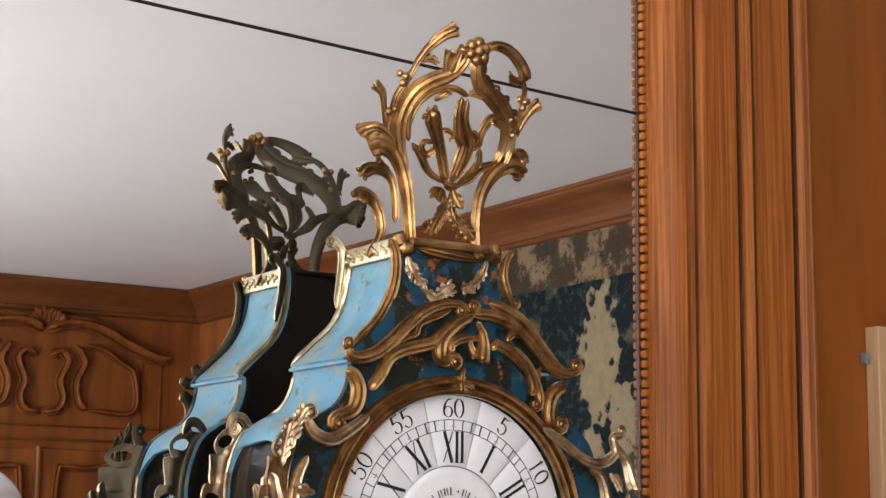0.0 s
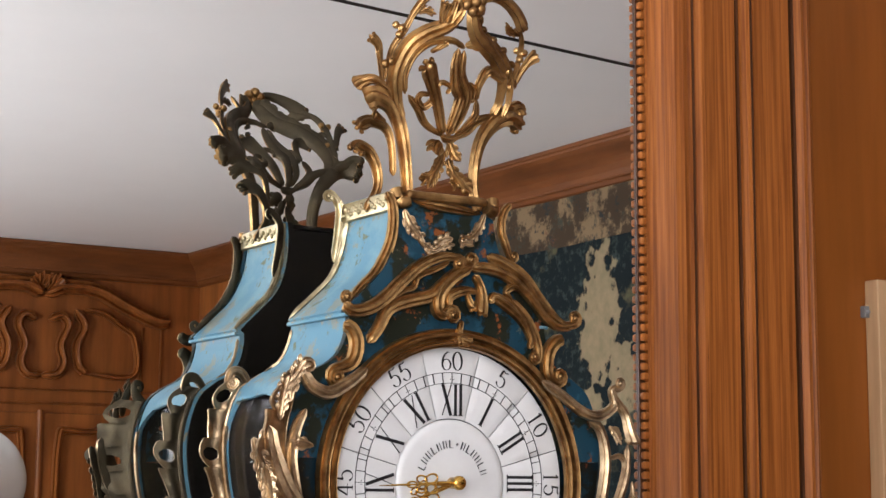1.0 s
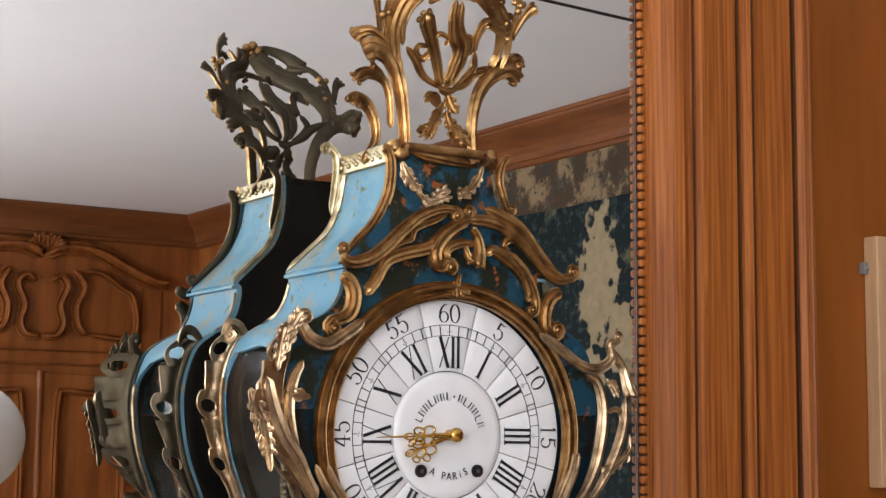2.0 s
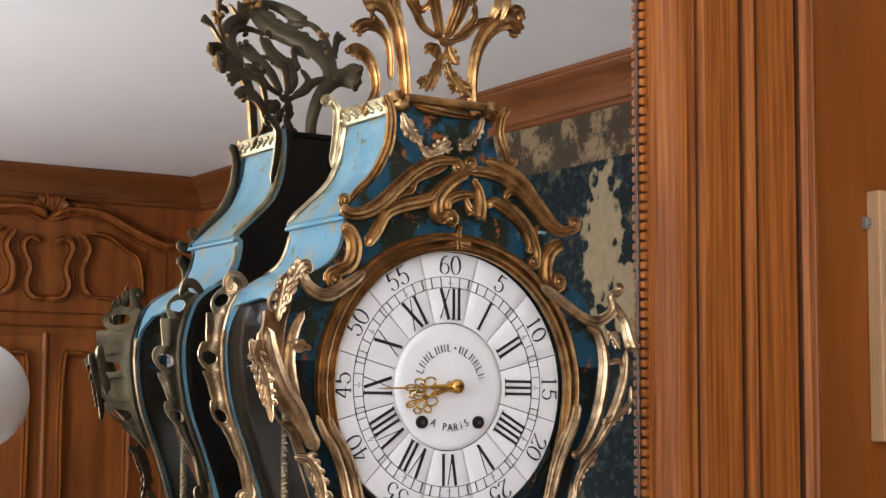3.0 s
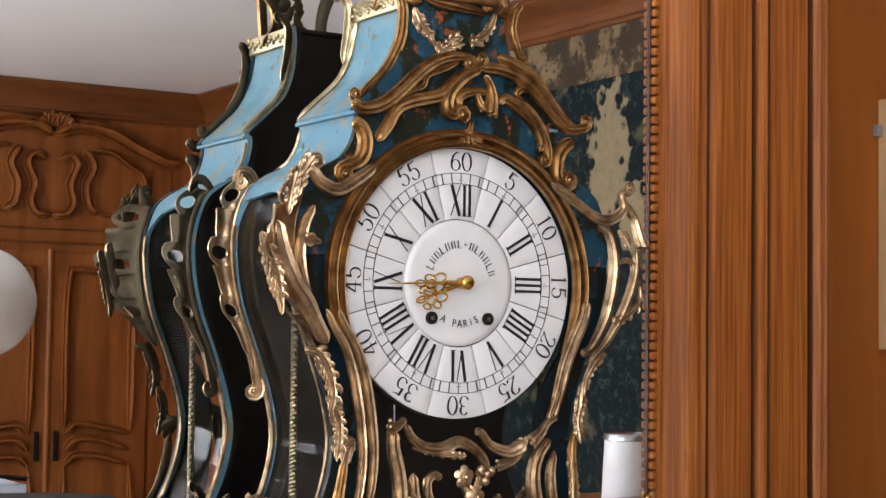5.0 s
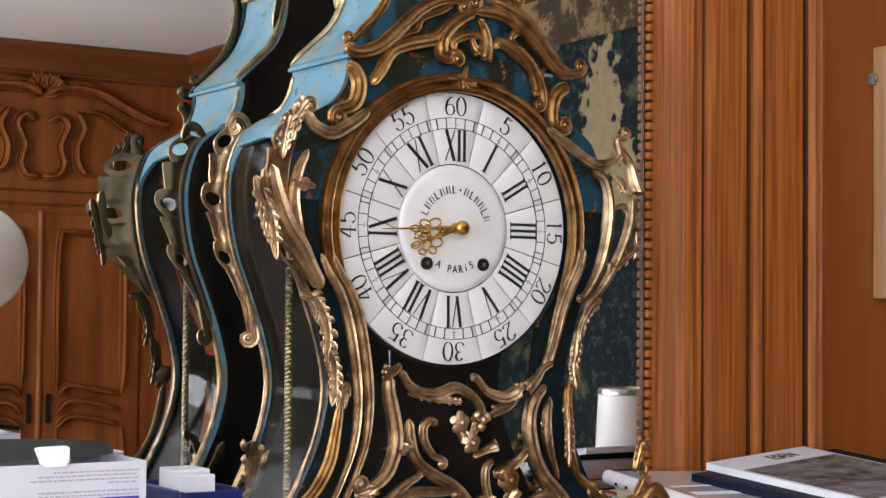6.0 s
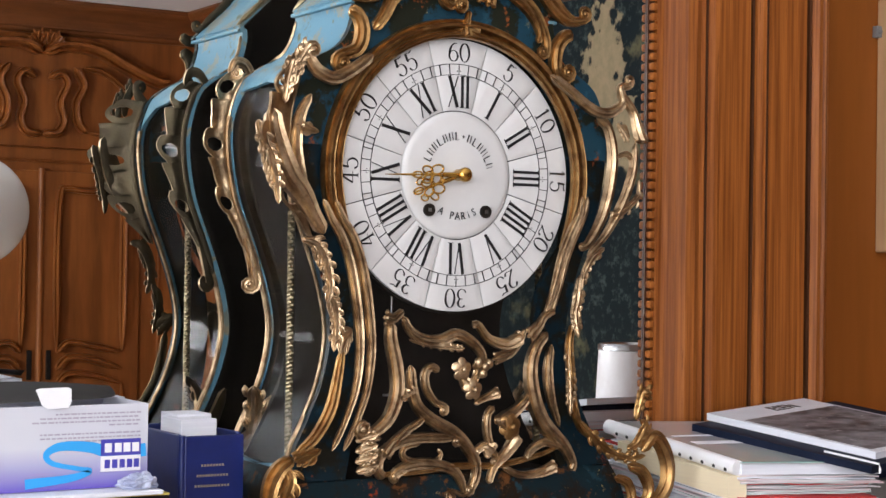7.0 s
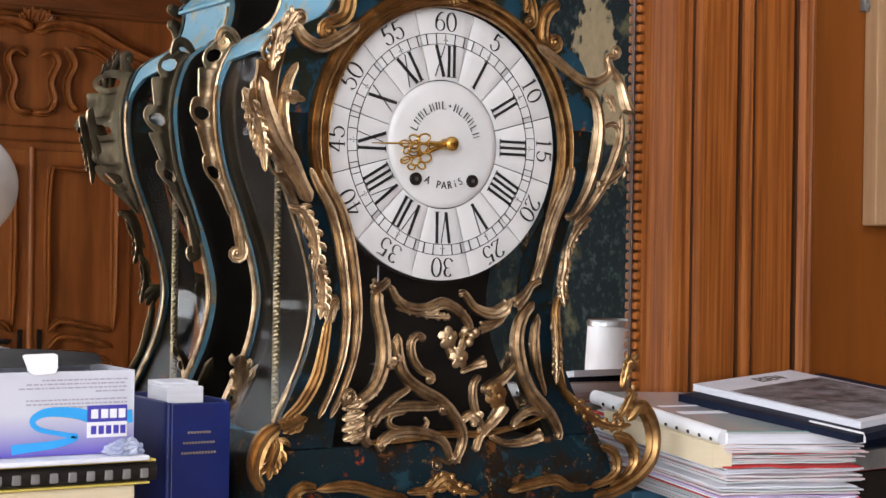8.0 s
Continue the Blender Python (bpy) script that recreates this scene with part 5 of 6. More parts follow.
mount("tassel_leaf", [(-0.0001, -0.163, 0.2952), (0.0047, -0.1629, 0.2816), (0.0135, -0.1623, 0.2725), (0.022, -0.1613, 0.2642)], 0.008, "l")
mount("tassel_leaf", [(-0.0166, -0.162, 0.2786), (-0.024, -0.1609, 0.2748), (-0.0317, -0.1594, 0.2729)], 0.006, "l")
mount("tassel_leaf", [(0.0103, -0.1626, 0.2774), (0.0051, -0.1629, 0.2723), (0.0013, -0.163, 0.2691)], 0.005, "l")
mount("corner_scroll", [(-0.0643, -0.162, 0.258), (-0.0583, -0.162, 0.247), (-0.0573, -0.162, 0.229), (-0.0613, -0.162, 0.209), (-0.0743, -0.162, 0.185), (-0.0903, -0.162, 0.169), (-0.1003, -0.162, 0.158)], 0.01, "c", "s")
mount("corner_scroll", [(0.061, -0.176, 0.257), (0.053, -0.176, 0.248), (0.05, -0.176, 0.232), (0.055, -0.176, 0.217), (0.06, -0.176, 0.206)], 0.008, "c", "s")
mount("swag", [(-0.054, -0.176, 0.241), (-0.049, -0.176, 0.229), (-0.041, -0.176, 0.219), (-0.037, -0.176, 0.211)], 0.008, "l")
mount("swag", [(-0.039, -0.176, 0.215), (-0.03, -0.176, 0.209), (-0.024, -0.176, 0.206), (-0.012, -0.176, 0.211), (-0.003, -0.176, 0.213)], 0.006, "l")
mount("swag", [(0.032, -0.176, 0.245), (0.026, -0.176, 0.232), (0.017, -0.176, 0.222), (0.005, -0.176, 0.217), (0.017, -0.176, 0.213)], 0.007, "l")
mount("swag", [(-0.024, -0.176, 0.207), (-0.015, -0.176, 0.215), (-0.006, -0.176, 0.218)], 0.008, "l")
mount("pediment_scroll", [(-0.115, -0.178, 0.153), (-0.106, -0.178, 0.147), (-0.088, -0.178, 0.151), (-0.071, -0.178, 0.163), (-0.054, -0.178, 0.179), (-0.036, -0.178, 0.193), (-0.016, -0.178, 0.201), (0.002, -0.178, 0.202)], 0.01, "c", "s")
mount("pediment_scroll", [(-0.091, -0.178, 0.12), (-0.081, -0.178, 0.133), (-0.071, -0.178, 0.15), (-0.054, -0.178, 0.158), (-0.028, -0.178, 0.165), (-0.016, -0.178, 0.175), (-0.002, -0.178, 0.187), (0.017, -0.178, 0.195)], 0.01, "c", "s")
mount("pediment_inner", [(-0.007, -0.178, 0.198), (-0.019, -0.178, 0.191), (-0.04, -0.178, 0.182), (-0.045, -0.178, 0.172), (-0.054, -0.178, 0.168), (-0.071, -0.178, 0.158)], 0.005, "c")
mount("pediment_crook", [(0.016, -0.178, 0.194), (-0.002, -0.178, 0.185), (-0.018, -0.178, 0.169), (-0.02, -0.178, 0.154), (-0.014, -0.178, 0.149), (-0.01, -0.178, 0.153)], 0.011, "c", "s")
mount("pediment_arch", [(0.014, -0.178, 0.194), (0.036, -0.178, 0.194), (0.058, -0.178, 0.188), (0.08, -0.178, 0.173), (0.096, -0.178, 0.156), (0.113, -0.178, 0.146), (0.132, -0.178, 0.148)], 0.01, "c", "s")
mount("pediment_top", [(0.033, -0.178, 0.205), (0.048, -0.178, 0.201), (0.071, -0.178, 0.189), (0.09, -0.178, 0.169), (0.109, -0.178, 0.152), (0.127, -0.178, 0.143)], 0.011, "c")
mount("pediment_inner", [(-0.008, -0.178, 0.156), (-0.007, -0.178, 0.166), (0.008, -0.178, 0.172), (0.024, -0.178, 0.172)], 0.008, "c")
mount("pediment_leaf", [(0.019, -0.178, 0.187), (0.025, -0.178, 0.177), (0.026, -0.178, 0.165), (0.021, -0.178, 0.151)], 0.01, "f")
mount("pediment_leaf", [(0.011, -0.178, 0.171), (0.014, -0.178, 0.162), (0.018, -0.178, 0.155)], 0.007, "f")
mount("pediment_scroll", [(0.035, -0.178, 0.163), (0.042, -0.178, 0.168), (0.06, -0.178, 0.159), (0.074, -0.178, 0.147), (0.082, -0.178, 0.132), (0.08, -0.178, 0.123)], 0.009, "c")
mount("pediment_inner", [(0.077, -0.178, 0.176), (0.061, -0.178, 0.179), (0.054, -0.178, 0.173), (0.061, -0.178, 0.167)], 0.006, "c")
mount("pediment_scroll", [(0.058, -0.178, 0.168), (0.077, -0.178, 0.15), (0.088, -0.178, 0.129), (0.09, -0.178, 0.116)], 0.008, "c", "s")
mount("corner_hook", [(-0.115, -0.178, 0.136), (-0.106, -0.178, 0.13), (-0.102, -0.178, 0.117), (-0.107, -0.178, 0.102), (-0.124, -0.178, 0.095)], 0.011, "c", "s")
mount("corner_hook", [(0.119, -0.178, 0.134), (0.109, -0.178, 0.13), (0.101, -0.178, 0.119), (0.1, -0.178, 0.101), (0.109, -0.178, 0.093)], 0.011, "c", "s")
mount("bezel_cap", [(0.006, -0.178, 0.145), (0.003, -0.178, 0.134), (0.001, -0.178, 0.122)], 0.008, "f")
mount("bezel_cap", [(-0.012, -0.178, 0.124), (0.001, -0.178, 0.129), (0.015, -0.178, 0.125)], 0.007, "f")
mount("shoulder_arm", [(0.086, -0.19, 0.093), (0.106, -0.19, 0.082), (0.132, -0.19, 0.066), (0.152, -0.19, 0.063), (0.168, -0.19, 0.073), (0.166, -0.19, 0.087), (0.175, -0.19, 0.089)], 0.01, "c", "s")
mount("shoulder_shell", [(0.168, -0.19, 0.08), (0.18, -0.19, 0.066), (0.184, -0.19, 0.05), (0.185, -0.19, 0.037)], 0.013, "f")
mount("shoulder_handle", [(0.184, -0.19, 0.037), (0.182, -0.19, 0.013), (0.175, -0.19, -0.008), (0.164, -0.19, -0.029), (0.149, -0.19, -0.051), (0.13, -0.19, -0.069)], 0.01, "c")
mount("shoulder_leaf", [(0.189, -0.19, 0.003), (0.187, -0.19, -0.013), (0.169, -0.19, -0.027), (0.156, -0.19, -0.032), (0.154, -0.19, -0.028)], 0.008, "l")
mount("shoulder_inner", [(0.148, -0.178, 0.06), (0.161, -0.178, 0.05), (0.167, -0.178, 0.024), (0.163, -0.178, -0.008), (0.154, -0.178, -0.035), (0.139, -0.178, -0.058), (0.129, -0.178, -0.061)], 0.012, "c")
mount("shoulder_leaf", [(0.162, -0.19, 0.054), (0.168, -0.19, 0.047), (0.172, -0.19, 0.036)], 0.008, "l")
mount("shoulder_inner", [(0.162, -0.19, 0.023), (0.175, -0.19, 0.026), (0.18, -0.19, 0.016), (0.172, -0.19, -0.008), (0.167, -0.19, -0.018)], 0.006, "c")
mount("corner_leaf", [(0.159, -0.178, -0.061), (0.146, -0.178, -0.069), (0.133, -0.178, -0.085), (0.128, -0.178, -0.1)], 0.009, "l")
mount("corner_leaf", [(0.131, -0.178, -0.087), (0.128, -0.178, -0.108), (0.122, -0.178, -0.123), (0.123, -0.178, -0.144)], 0.012, "l")
mount("corner_strip", [(0.125, -0.178, -0.129), (0.12, -0.178, -0.149), (0.122, -0.178, -0.18), (0.124, -0.178, -0.201), (0.134, -0.178, -0.227), (0.15, -0.178, -0.237)], 0.009, "c")
mount("corner_leaf", [(0.117, -0.178, -0.144), (0.12, -0.178, -0.175), (0.12, -0.178, -0.196), (0.118, -0.178, -0.215)], 0.009, "l")
mount("door_leg", [(-0.1278, -0.182, -0.0261), (-0.1195, -0.182, -0.0425), (-0.1096, -0.182, -0.0576), (-0.1005, -0.182, -0.0828), (-0.0941, -0.182, -0.1162), (-0.0909, -0.182, -0.1497), (-0.0938, -0.182, -0.183), (-0.1033, -0.182, -0.2111), (-0.116, -0.182, -0.2365)], 0.0085, "c")
mount("door_leg", [(-0.1372, -0.179, -0.0261), (-0.129, -0.179, -0.0425), (-0.1191, -0.179, -0.0576), (-0.11, -0.179, -0.0828), (-0.1036, -0.179, -0.1162), (-0.1003, -0.179, -0.1497), (-0.1032, -0.179, -0.183), (-0.1128, -0.179, -0.2111), (-0.1255, -0.179, -0.2365)], 0.0085, "c")
mount("door_leg", [(0.1298, -0.182, -0.0145), (0.126, -0.182, -0.0302), (0.1159, -0.182, -0.0495), (0.1065, -0.182, -0.0708), (0.0972, -0.182, -0.1026), (0.0886, -0.182, -0.1255)], 0.008, "c")
mount("door_leg", [(0.1379, -0.179, -0.0145), (0.1341, -0.179, -0.0302), (0.124, -0.179, -0.0495), (0.1146, -0.179, -0.0708), (0.1053, -0.179, -0.1026), (0.0967, -0.179, -0.1255)], 0.008, "c")
mount("inner_leg", [(-0.072, -0.182, -0.129), (-0.072, -0.182, -0.144), (-0.067, -0.182, -0.165), (-0.065, -0.182, -0.187), (-0.072, -0.182, -0.209), (-0.085, -0.182, -0.221), (-0.097, -0.182, -0.225)], 0.013, "c", "s")
mount("inner_leg_leaf", [(-0.06, -0.182, -0.119), (-0.07, -0.182, -0.126), (-0.081, -0.182, -0.125)], 0.01, "f")
mount("inner_leg", [(0.092, -0.182, -0.139), (0.08, -0.182, -0.152), (0.074, -0.182, -0.172), (0.078, -0.182, -0.198), (0.088, -0.182, -0.219), (0.101, -0.182, -0.232), (0.113, -0.182, -0.243), (0.122, -0.182, -0.258), (0.12, -0.182, -0.265)], 0.014, "c")
mount("inner_leg_leaf", [(0.1, -0.182, -0.119), (0.089, -0.182, -0.124), (0.08, -0.182, -0.134), (0.068, -0.182, -0.142)], 0.01, "f")
mount("door_leg", [(0.1, -0.178, -0.15), (0.096, -0.178, -0.173), (0.1, -0.178, -0.199), (0.11, -0.178, -0.225)], 0.01, "c")
mount("rocaille", [(-0.06, -0.182, -0.124), (-0.053, -0.182, -0.136), (-0.039, -0.182, -0.144), (-0.022, -0.182, -0.145), (-0.005, -0.182, -0.14), (0.011, -0.182, -0.147), (0.022, -0.182, -0.159), (0.021, -0.182, -0.172), (0.012, -0.182, -0.179)], 0.01, "c")
mount("rocaille", [(-0.054, -0.182, -0.144), (-0.031, -0.182, -0.149), (-0.007, -0.182, -0.151), (0.001, -0.182, -0.152)], 0.006, "l")
mount("rocaille", [(0.011, -0.182, -0.132), (0.017, -0.182, -0.132), (0.028, -0.182, -0.144), (0.046, -0.182, -0.149), (0.061, -0.182, -0.142)], 0.01, "f")
mount("rocaille", [(0.067, -0.182, -0.136), (0.062, -0.182, -0.147), (0.051, -0.182, -0.157), (0.031, -0.182, -0.162)], 0.008, "f")
mount("rocaille", [(-0.052, -0.182, -0.166), (-0.05, -0.182, -0.185), (-0.044, -0.182, -0.202), (-0.027, -0.182, -0.215), (-0.006, -0.182, -0.226), (0.009, -0.182, -0.241), (0.017, -0.182, -0.256), (0.014, -0.182, -0.271), (0.004, -0.182, -0.281), (-0.008, -0.182, -0.277)], 0.011, "c", "s")
mount("rocaille", [(-0.023, -0.182, -0.172), (-0.03, -0.182, -0.168), (-0.037, -0.182, -0.173), (-0.036, -0.182, -0.186), (-0.027, -0.182, -0.198), (-0.017, -0.182, -0.202)], 0.008, "c", "s")
mount("rocaille", [(0.006, -0.182, -0.166), (-0, -0.182, -0.171), (0.002, -0.182, -0.18), (0.006, -0.182, -0.186)], 0.01, "f")
mount("rocaille", [(0.012, -0.182, -0.166), (0.017, -0.182, -0.171), (0.012, -0.182, -0.184), (0.004, -0.182, -0.191)], 0.007, "c")
mount("rocaille", [(-0.077, -0.182, -0.262), (-0.083, -0.182, -0.254), (-0.08, -0.182, -0.242), (-0.063, -0.182, -0.232), (-0.041, -0.182, -0.229), (-0.015, -0.182, -0.23), (-0.006, -0.182, -0.228)], 0.01, "c", "s")
mount("rocaille", [(-0.038, -0.182, -0.21), (-0.042, -0.182, -0.215), (-0.055, -0.182, -0.222), (-0.069, -0.182, -0.232), (-0.079, -0.182, -0.242)], 0.009, "f")
mount("rocaille", [(-0.063, -0.182, -0.265), (-0.067, -0.182, -0.26), (-0.052, -0.182, -0.252), (-0.029, -0.182, -0.252), (-0.008, -0.182, -0.258), (0.001, -0.182, -0.268), (0.004, -0.182, -0.278)], 0.01, "c", "s")
mount("rocaille", [(-0.041, -0.182, -0.234), (-0.055, -0.182, -0.236), (-0.059, -0.182, -0.242), (-0.052, -0.182, -0.248), (-0.029, -0.182, -0.25), (-0.02, -0.182, -0.245), (-0.023, -0.182, -0.239)], 0.006, "c")
mount("rocaille", [(0.035, -0.182, -0.204), (0.028, -0.182, -0.212), (0.028, -0.182, -0.227), (0.033, -0.182, -0.242), (0.039, -0.182, -0.25)], 0.008, "c", "s")
mount("rocaille", [(0.073, -0.182, -0.195), (0.06, -0.182, -0.207), (0.044, -0.182, -0.216), (0.038, -0.182, -0.222)], 0.014, "f")
mount("rocaille", [(0.014, -0.182, -0.201), (0.026, -0.182, -0.196), (0.038, -0.182, -0.191)], 0.008, "f")
mount("rocaille", [(0.07, -0.182, -0.254), (0.076, -0.182, -0.244), (0.091, -0.182, -0.238), (0.105, -0.182, -0.242)], 0.008, "c", "s")
mount("rocaille", [(0.03, -0.182, -0.272), (0.036, -0.182, -0.257), (0.048, -0.182, -0.245), (0.057, -0.182, -0.23)], 0.011, "f")
mount("rocaille", [(0.045, -0.182, -0.258), (0.064, -0.182, -0.266), (0.085, -0.182, -0.265), (0.101, -0.182, -0.259)], 0.009, "f")
mount("rocaille", [(-0.059, -0.182, -0.187), (-0.055, -0.182, -0.192)], 0.011, "f")
mount("rocaille", [(0.015, -0.182, -0.244), (0.024, -0.182, -0.239), (0.031, -0.182, -0.244)], 0.011, "f")
mount("apron_band", [(-0.085, -0.182, -0.259), (-0.052, -0.182, -0.258), (-0.006, -0.182, -0.255), (0.042, -0.182, -0.256), (0.085, -0.182, -0.249), (0.107, -0.182, -0.242)], 0.006, "c")
mount("leg_gadroon", [(-0.105, -0.182, -0.229), (-0.094, -0.182, -0.226), (-0.086, -0.182, -0.223)], 0.009, "l")
mount("leg_gadroon", [(-0.105, -0.182, -0.238), (-0.094, -0.182, -0.235), (-0.086, -0.182, -0.232)], 0.009, "l")
mount("leg_gadroon", [(-0.105, -0.182, -0.247), (-0.094, -0.182, -0.244), (-0.086, -0.182, -0.24)], 0.009, "l")
mount("leg_gadroon", [(-0.104, -0.182, -0.255), (-0.094, -0.182, -0.252), (-0.085, -0.182, -0.249)], 0.009, "l")
mount("shoulder_arm", [(-0.097, -0.188, 0.097), (-0.113, -0.188, 0.085), (-0.132, -0.188, 0.075), (-0.148, -0.188, 0.079), (-0.156, -0.188, 0.088), (-0.159, -0.188, 0.095)], 0.011, "c", "s")
mount("shoulder_leaf", [(-0.171, -0.188, 0.066), (-0.169, -0.188, 0.082), (-0.161, -0.188, 0.096), (-0.158, -0.188, 0.1)], 0.01, "l")
mount("shoulder_leaf", [(-0.179, -0.188, 0.051), (-0.177, -0.188, 0.07), (-0.173, -0.188, 0.087), (-0.177, -0.188, 0.089)], 0.009, "l")
mount("shoulder_handle", [(-0.19, -0.188, 0.046), (-0.188, -0.188, 0.028), (-0.182, -0.188, 0.009), (-0.173, -0.188, -0.009), (-0.162, -0.188, -0.022), (-0.153, -0.188, -0.036), (-0.141, -0.188, -0.055)], 0.02, "c")
mount("shoulder_leaf", [(-0.203, -0.188, 0.036), (-0.198, -0.188, 0.02), (-0.191, -0.188, 0.005), (-0.187, -0.188, -0.014), (-0.185, -0.188, -0.032)], 0.012, "l")
mount("shoulder_inner", [(-0.15, -0.178, 0.061), (-0.159, -0.178, 0.044), (-0.163, -0.178, 0.02), (-0.157, -0.178, -0.008), (-0.149, -0.178, -0.026)], 0.01, "c")
mount("shoulder_inner", [(-0.142, -0.178, 0.03), (-0.155, -0.178, 0.032), (-0.162, -0.178, 0.03)], 0.008, "l")
mount("corner_leaf", [(-0.162, -0.188, -0.06), (-0.149, -0.188, -0.064), (-0.14, -0.188, -0.078), (-0.136, -0.188, -0.097), (-0.139, -0.188, -0.113)], 0.012, "l")
mount("corner_leaf", [(-0.138, -0.188, -0.102), (-0.13, -0.188, -0.116), (-0.129, -0.188, -0.134), (-0.132, -0.188, -0.153)], 0.01, "l")
mount("corner_leaf", [(-0.113, -0.188, -0.135), (-0.124, -0.188, -0.139), (-0.134, -0.188, -0.148)], 0.01, "l")
mount("corner_strip", [(-0.122, -0.188, -0.15), (-0.127, -0.188, -0.179), (-0.133, -0.188, -0.202), (-0.146, -0.188, -0.223), (-0.159, -0.188, -0.234), (-0.166, -0.188, -0.241)], 0.01, "c")
mount("corner_leaf", [(-0.113, -0.188, -0.136), (-0.121, -0.188, -0.143), (-0.128, -0.188, -0.155)], 0.01, "l")
mount("foot_scroll", [(-0.172, -0.2, -0.239), (-0.184, -0.2, -0.246), (-0.192, -0.2, -0.259), (-0.194, -0.2, -0.277), (-0.187, -0.2, -0.291)], 0.014, "c")
mount("foot_leaf", [(-0.181, -0.2, -0.243), (-0.175, -0.2, -0.255), (-0.18, -0.2, -0.269), (-0.184, -0.2, -0.282)], 0.012, "l")
mount("foot_leaf", [(-0.147, -0.2, -0.233), (-0.162, -0.2, -0.238), (-0.175, -0.2, -0.24)], 0.01, "l")
mount("foot_scroll", [(-0.138, -0.2, -0.292), (-0.148, -0.2, -0.29), (-0.156, -0.2, -0.293), (-0.161, -0.2, -0.297)], 0.01, "c", "s")
mount("foot_scroll", [(0.116, -0.2, -0.218), (0.132, -0.2, -0.234), (0.152, -0.2, -0.248), (0.172, -0.2, -0.254), (0.188, -0.2, -0.252)], 0.01, "l")
mount("foot_scroll", [(0.188, -0.2, -0.249), (0.201, -0.2, -0.236), (0.212, -0.2, -0.245), (0.219, -0.2, -0.264), (0.216, -0.2, -0.285), (0.199, -0.2, -0.302), (0.173, -0.2, -0.314), (0.15, -0.2, -0.317)], 0.016, "c")
mount("foot_scroll", [(0.172, -0.2, -0.261), (0.188, -0.2, -0.267), (0.197, -0.2, -0.284), (0.189, -0.2, -0.299), (0.169, -0.2, -0.308)], 0.012, "c")
mount("foot_scroll", [(0.157, -0.2, -0.271), (0.172, -0.2, -0.277), (0.177, -0.2, -0.293), (0.166, -0.2, -0.303), (0.146, -0.2, -0.308)], 0.01, "c")
mount("foot_leaf", [(0.181, -0.2, -0.22), (0.184, -0.2, -0.204), (0.187, -0.2, -0.194), (0.194, -0.2, -0.197)], 0.011, "l")
mount("foot_leaf", [(0.171, -0.2, -0.246), (0.181, -0.2, -0.241), (0.189, -0.2, -0.225), (0.181, -0.2, -0.22)], 0.01, "l")
mount("apron_band", [(0.055, -0.2, -0.306), (0.077, -0.2, -0.302), (0.105, -0.2, -0.299), (0.124, -0.2, -0.307), (0.146, -0.2, -0.308)], 0.01, "c")
mount("apron_leaf", [(-0.05, -0.2, -0.301), (-0.028, -0.2, -0.299), (-0.013, -0.2, -0.291), (0.001, -0.2, -0.301), (0.019, -0.2, -0.305)], 0.012, "l")
mount("apron_band", [(-0.138, -0.2, -0.293), (-0.106, -0.2, -0.292), (-0.073, -0.2, -0.301), (-0.05, -0.2, -0.305)], 0.01, "c")


def berries(name, centre, r, count, spread, mat):
    """A small cast cluster: a middle berry with the others round it."""
    c = Vector((centre[0], centre[1], HZ + centre[2]))
    bm = bmesh.new(); knob(bm, c + Vector((0, -0.003, 0)), r)
    middle = part(name, bm, mat, clock, smooth=True)
    for k in range(count - 1):
        a = 2 * math.pi * k / (count - 1) + 0.4
        bm = bmesh.new(); knob(bm, c + Vector((spread * math.cos(a), 0.0, spread * math.sin(a))), r * (0.85 + 0.3 * random.random()))
        part("berry", bm, mat, middle, smooth=True)
    return middle


def blossom(name, centre, r, petals, mat):
    """A cast flower: round petals that cup forward about a small boss."""
    c = Vector((centre[0], centre[1], HZ + centre[2]))
    bm = bmesh.new(); knob(bm, c + Vector((0, -r * 0.30, 0)), r * 0.28)
    boss = part(name, bm, mat, clock, smooth=True)
    for k in range(petals):
        a = 2 * math.pi * k / petals + 0.3
        d = Vector((math.cos(a), 0, math.sin(a)))
        bm = bmesh.new()
        bmesh.ops.create_uvsphere(bm, u_segments=10, v_segments=7, radius=1.0)
        turn = Matrix.Rotation(-a, 4, 'Y')
        bm.transform(Matrix.Translation(c + d * r * 0.58) @ turn @ Matrix.Rotation(radians(24), 4, 'Z') @ Matrix.Diagonal((r * 0.46, r * 0.10, r * 0.42, 1)))
        part("petal", bm, mat, boss, smooth=True)
    return boss


berries("crest_flower", (-0.0124, -0.2249, 0.4254), 0.0056, 7, 0.0080, GILT)
berries("crest_berry", (-0.0693, -0.1916, 0.4002), 0.0038, 4, 0.0052, GILT)
berries("crest_berry", (-0.0696, -0.1742, 0.3737), 0.0034, 3, 0.0048, GILT)
berries("crest_berry", (0.0599, -0.1928, 0.3952), 0.0036, 4, 0.0050, GILT)
berries("crest_berry", (0.0528, -0.1799, 0.3712), 0.0034, 3, 0.0046, GILT)
blossom("rocaille_flower", (-0.004, -0.190, -0.170), 0.0105, 5, GILT_WORN)
blossom("rocaille_flower", (0.008, -0.190, -0.188), 0.0100, 5, GILT_WORN)
blossom("rocaille_flower", (0.048, -0.190, -0.222), 0.0120, 6, GILT)
berries("rocaille_bud", (0.018, -0.190, -0.168), 0.0040, 4, 0.0060, GILT_WORN)
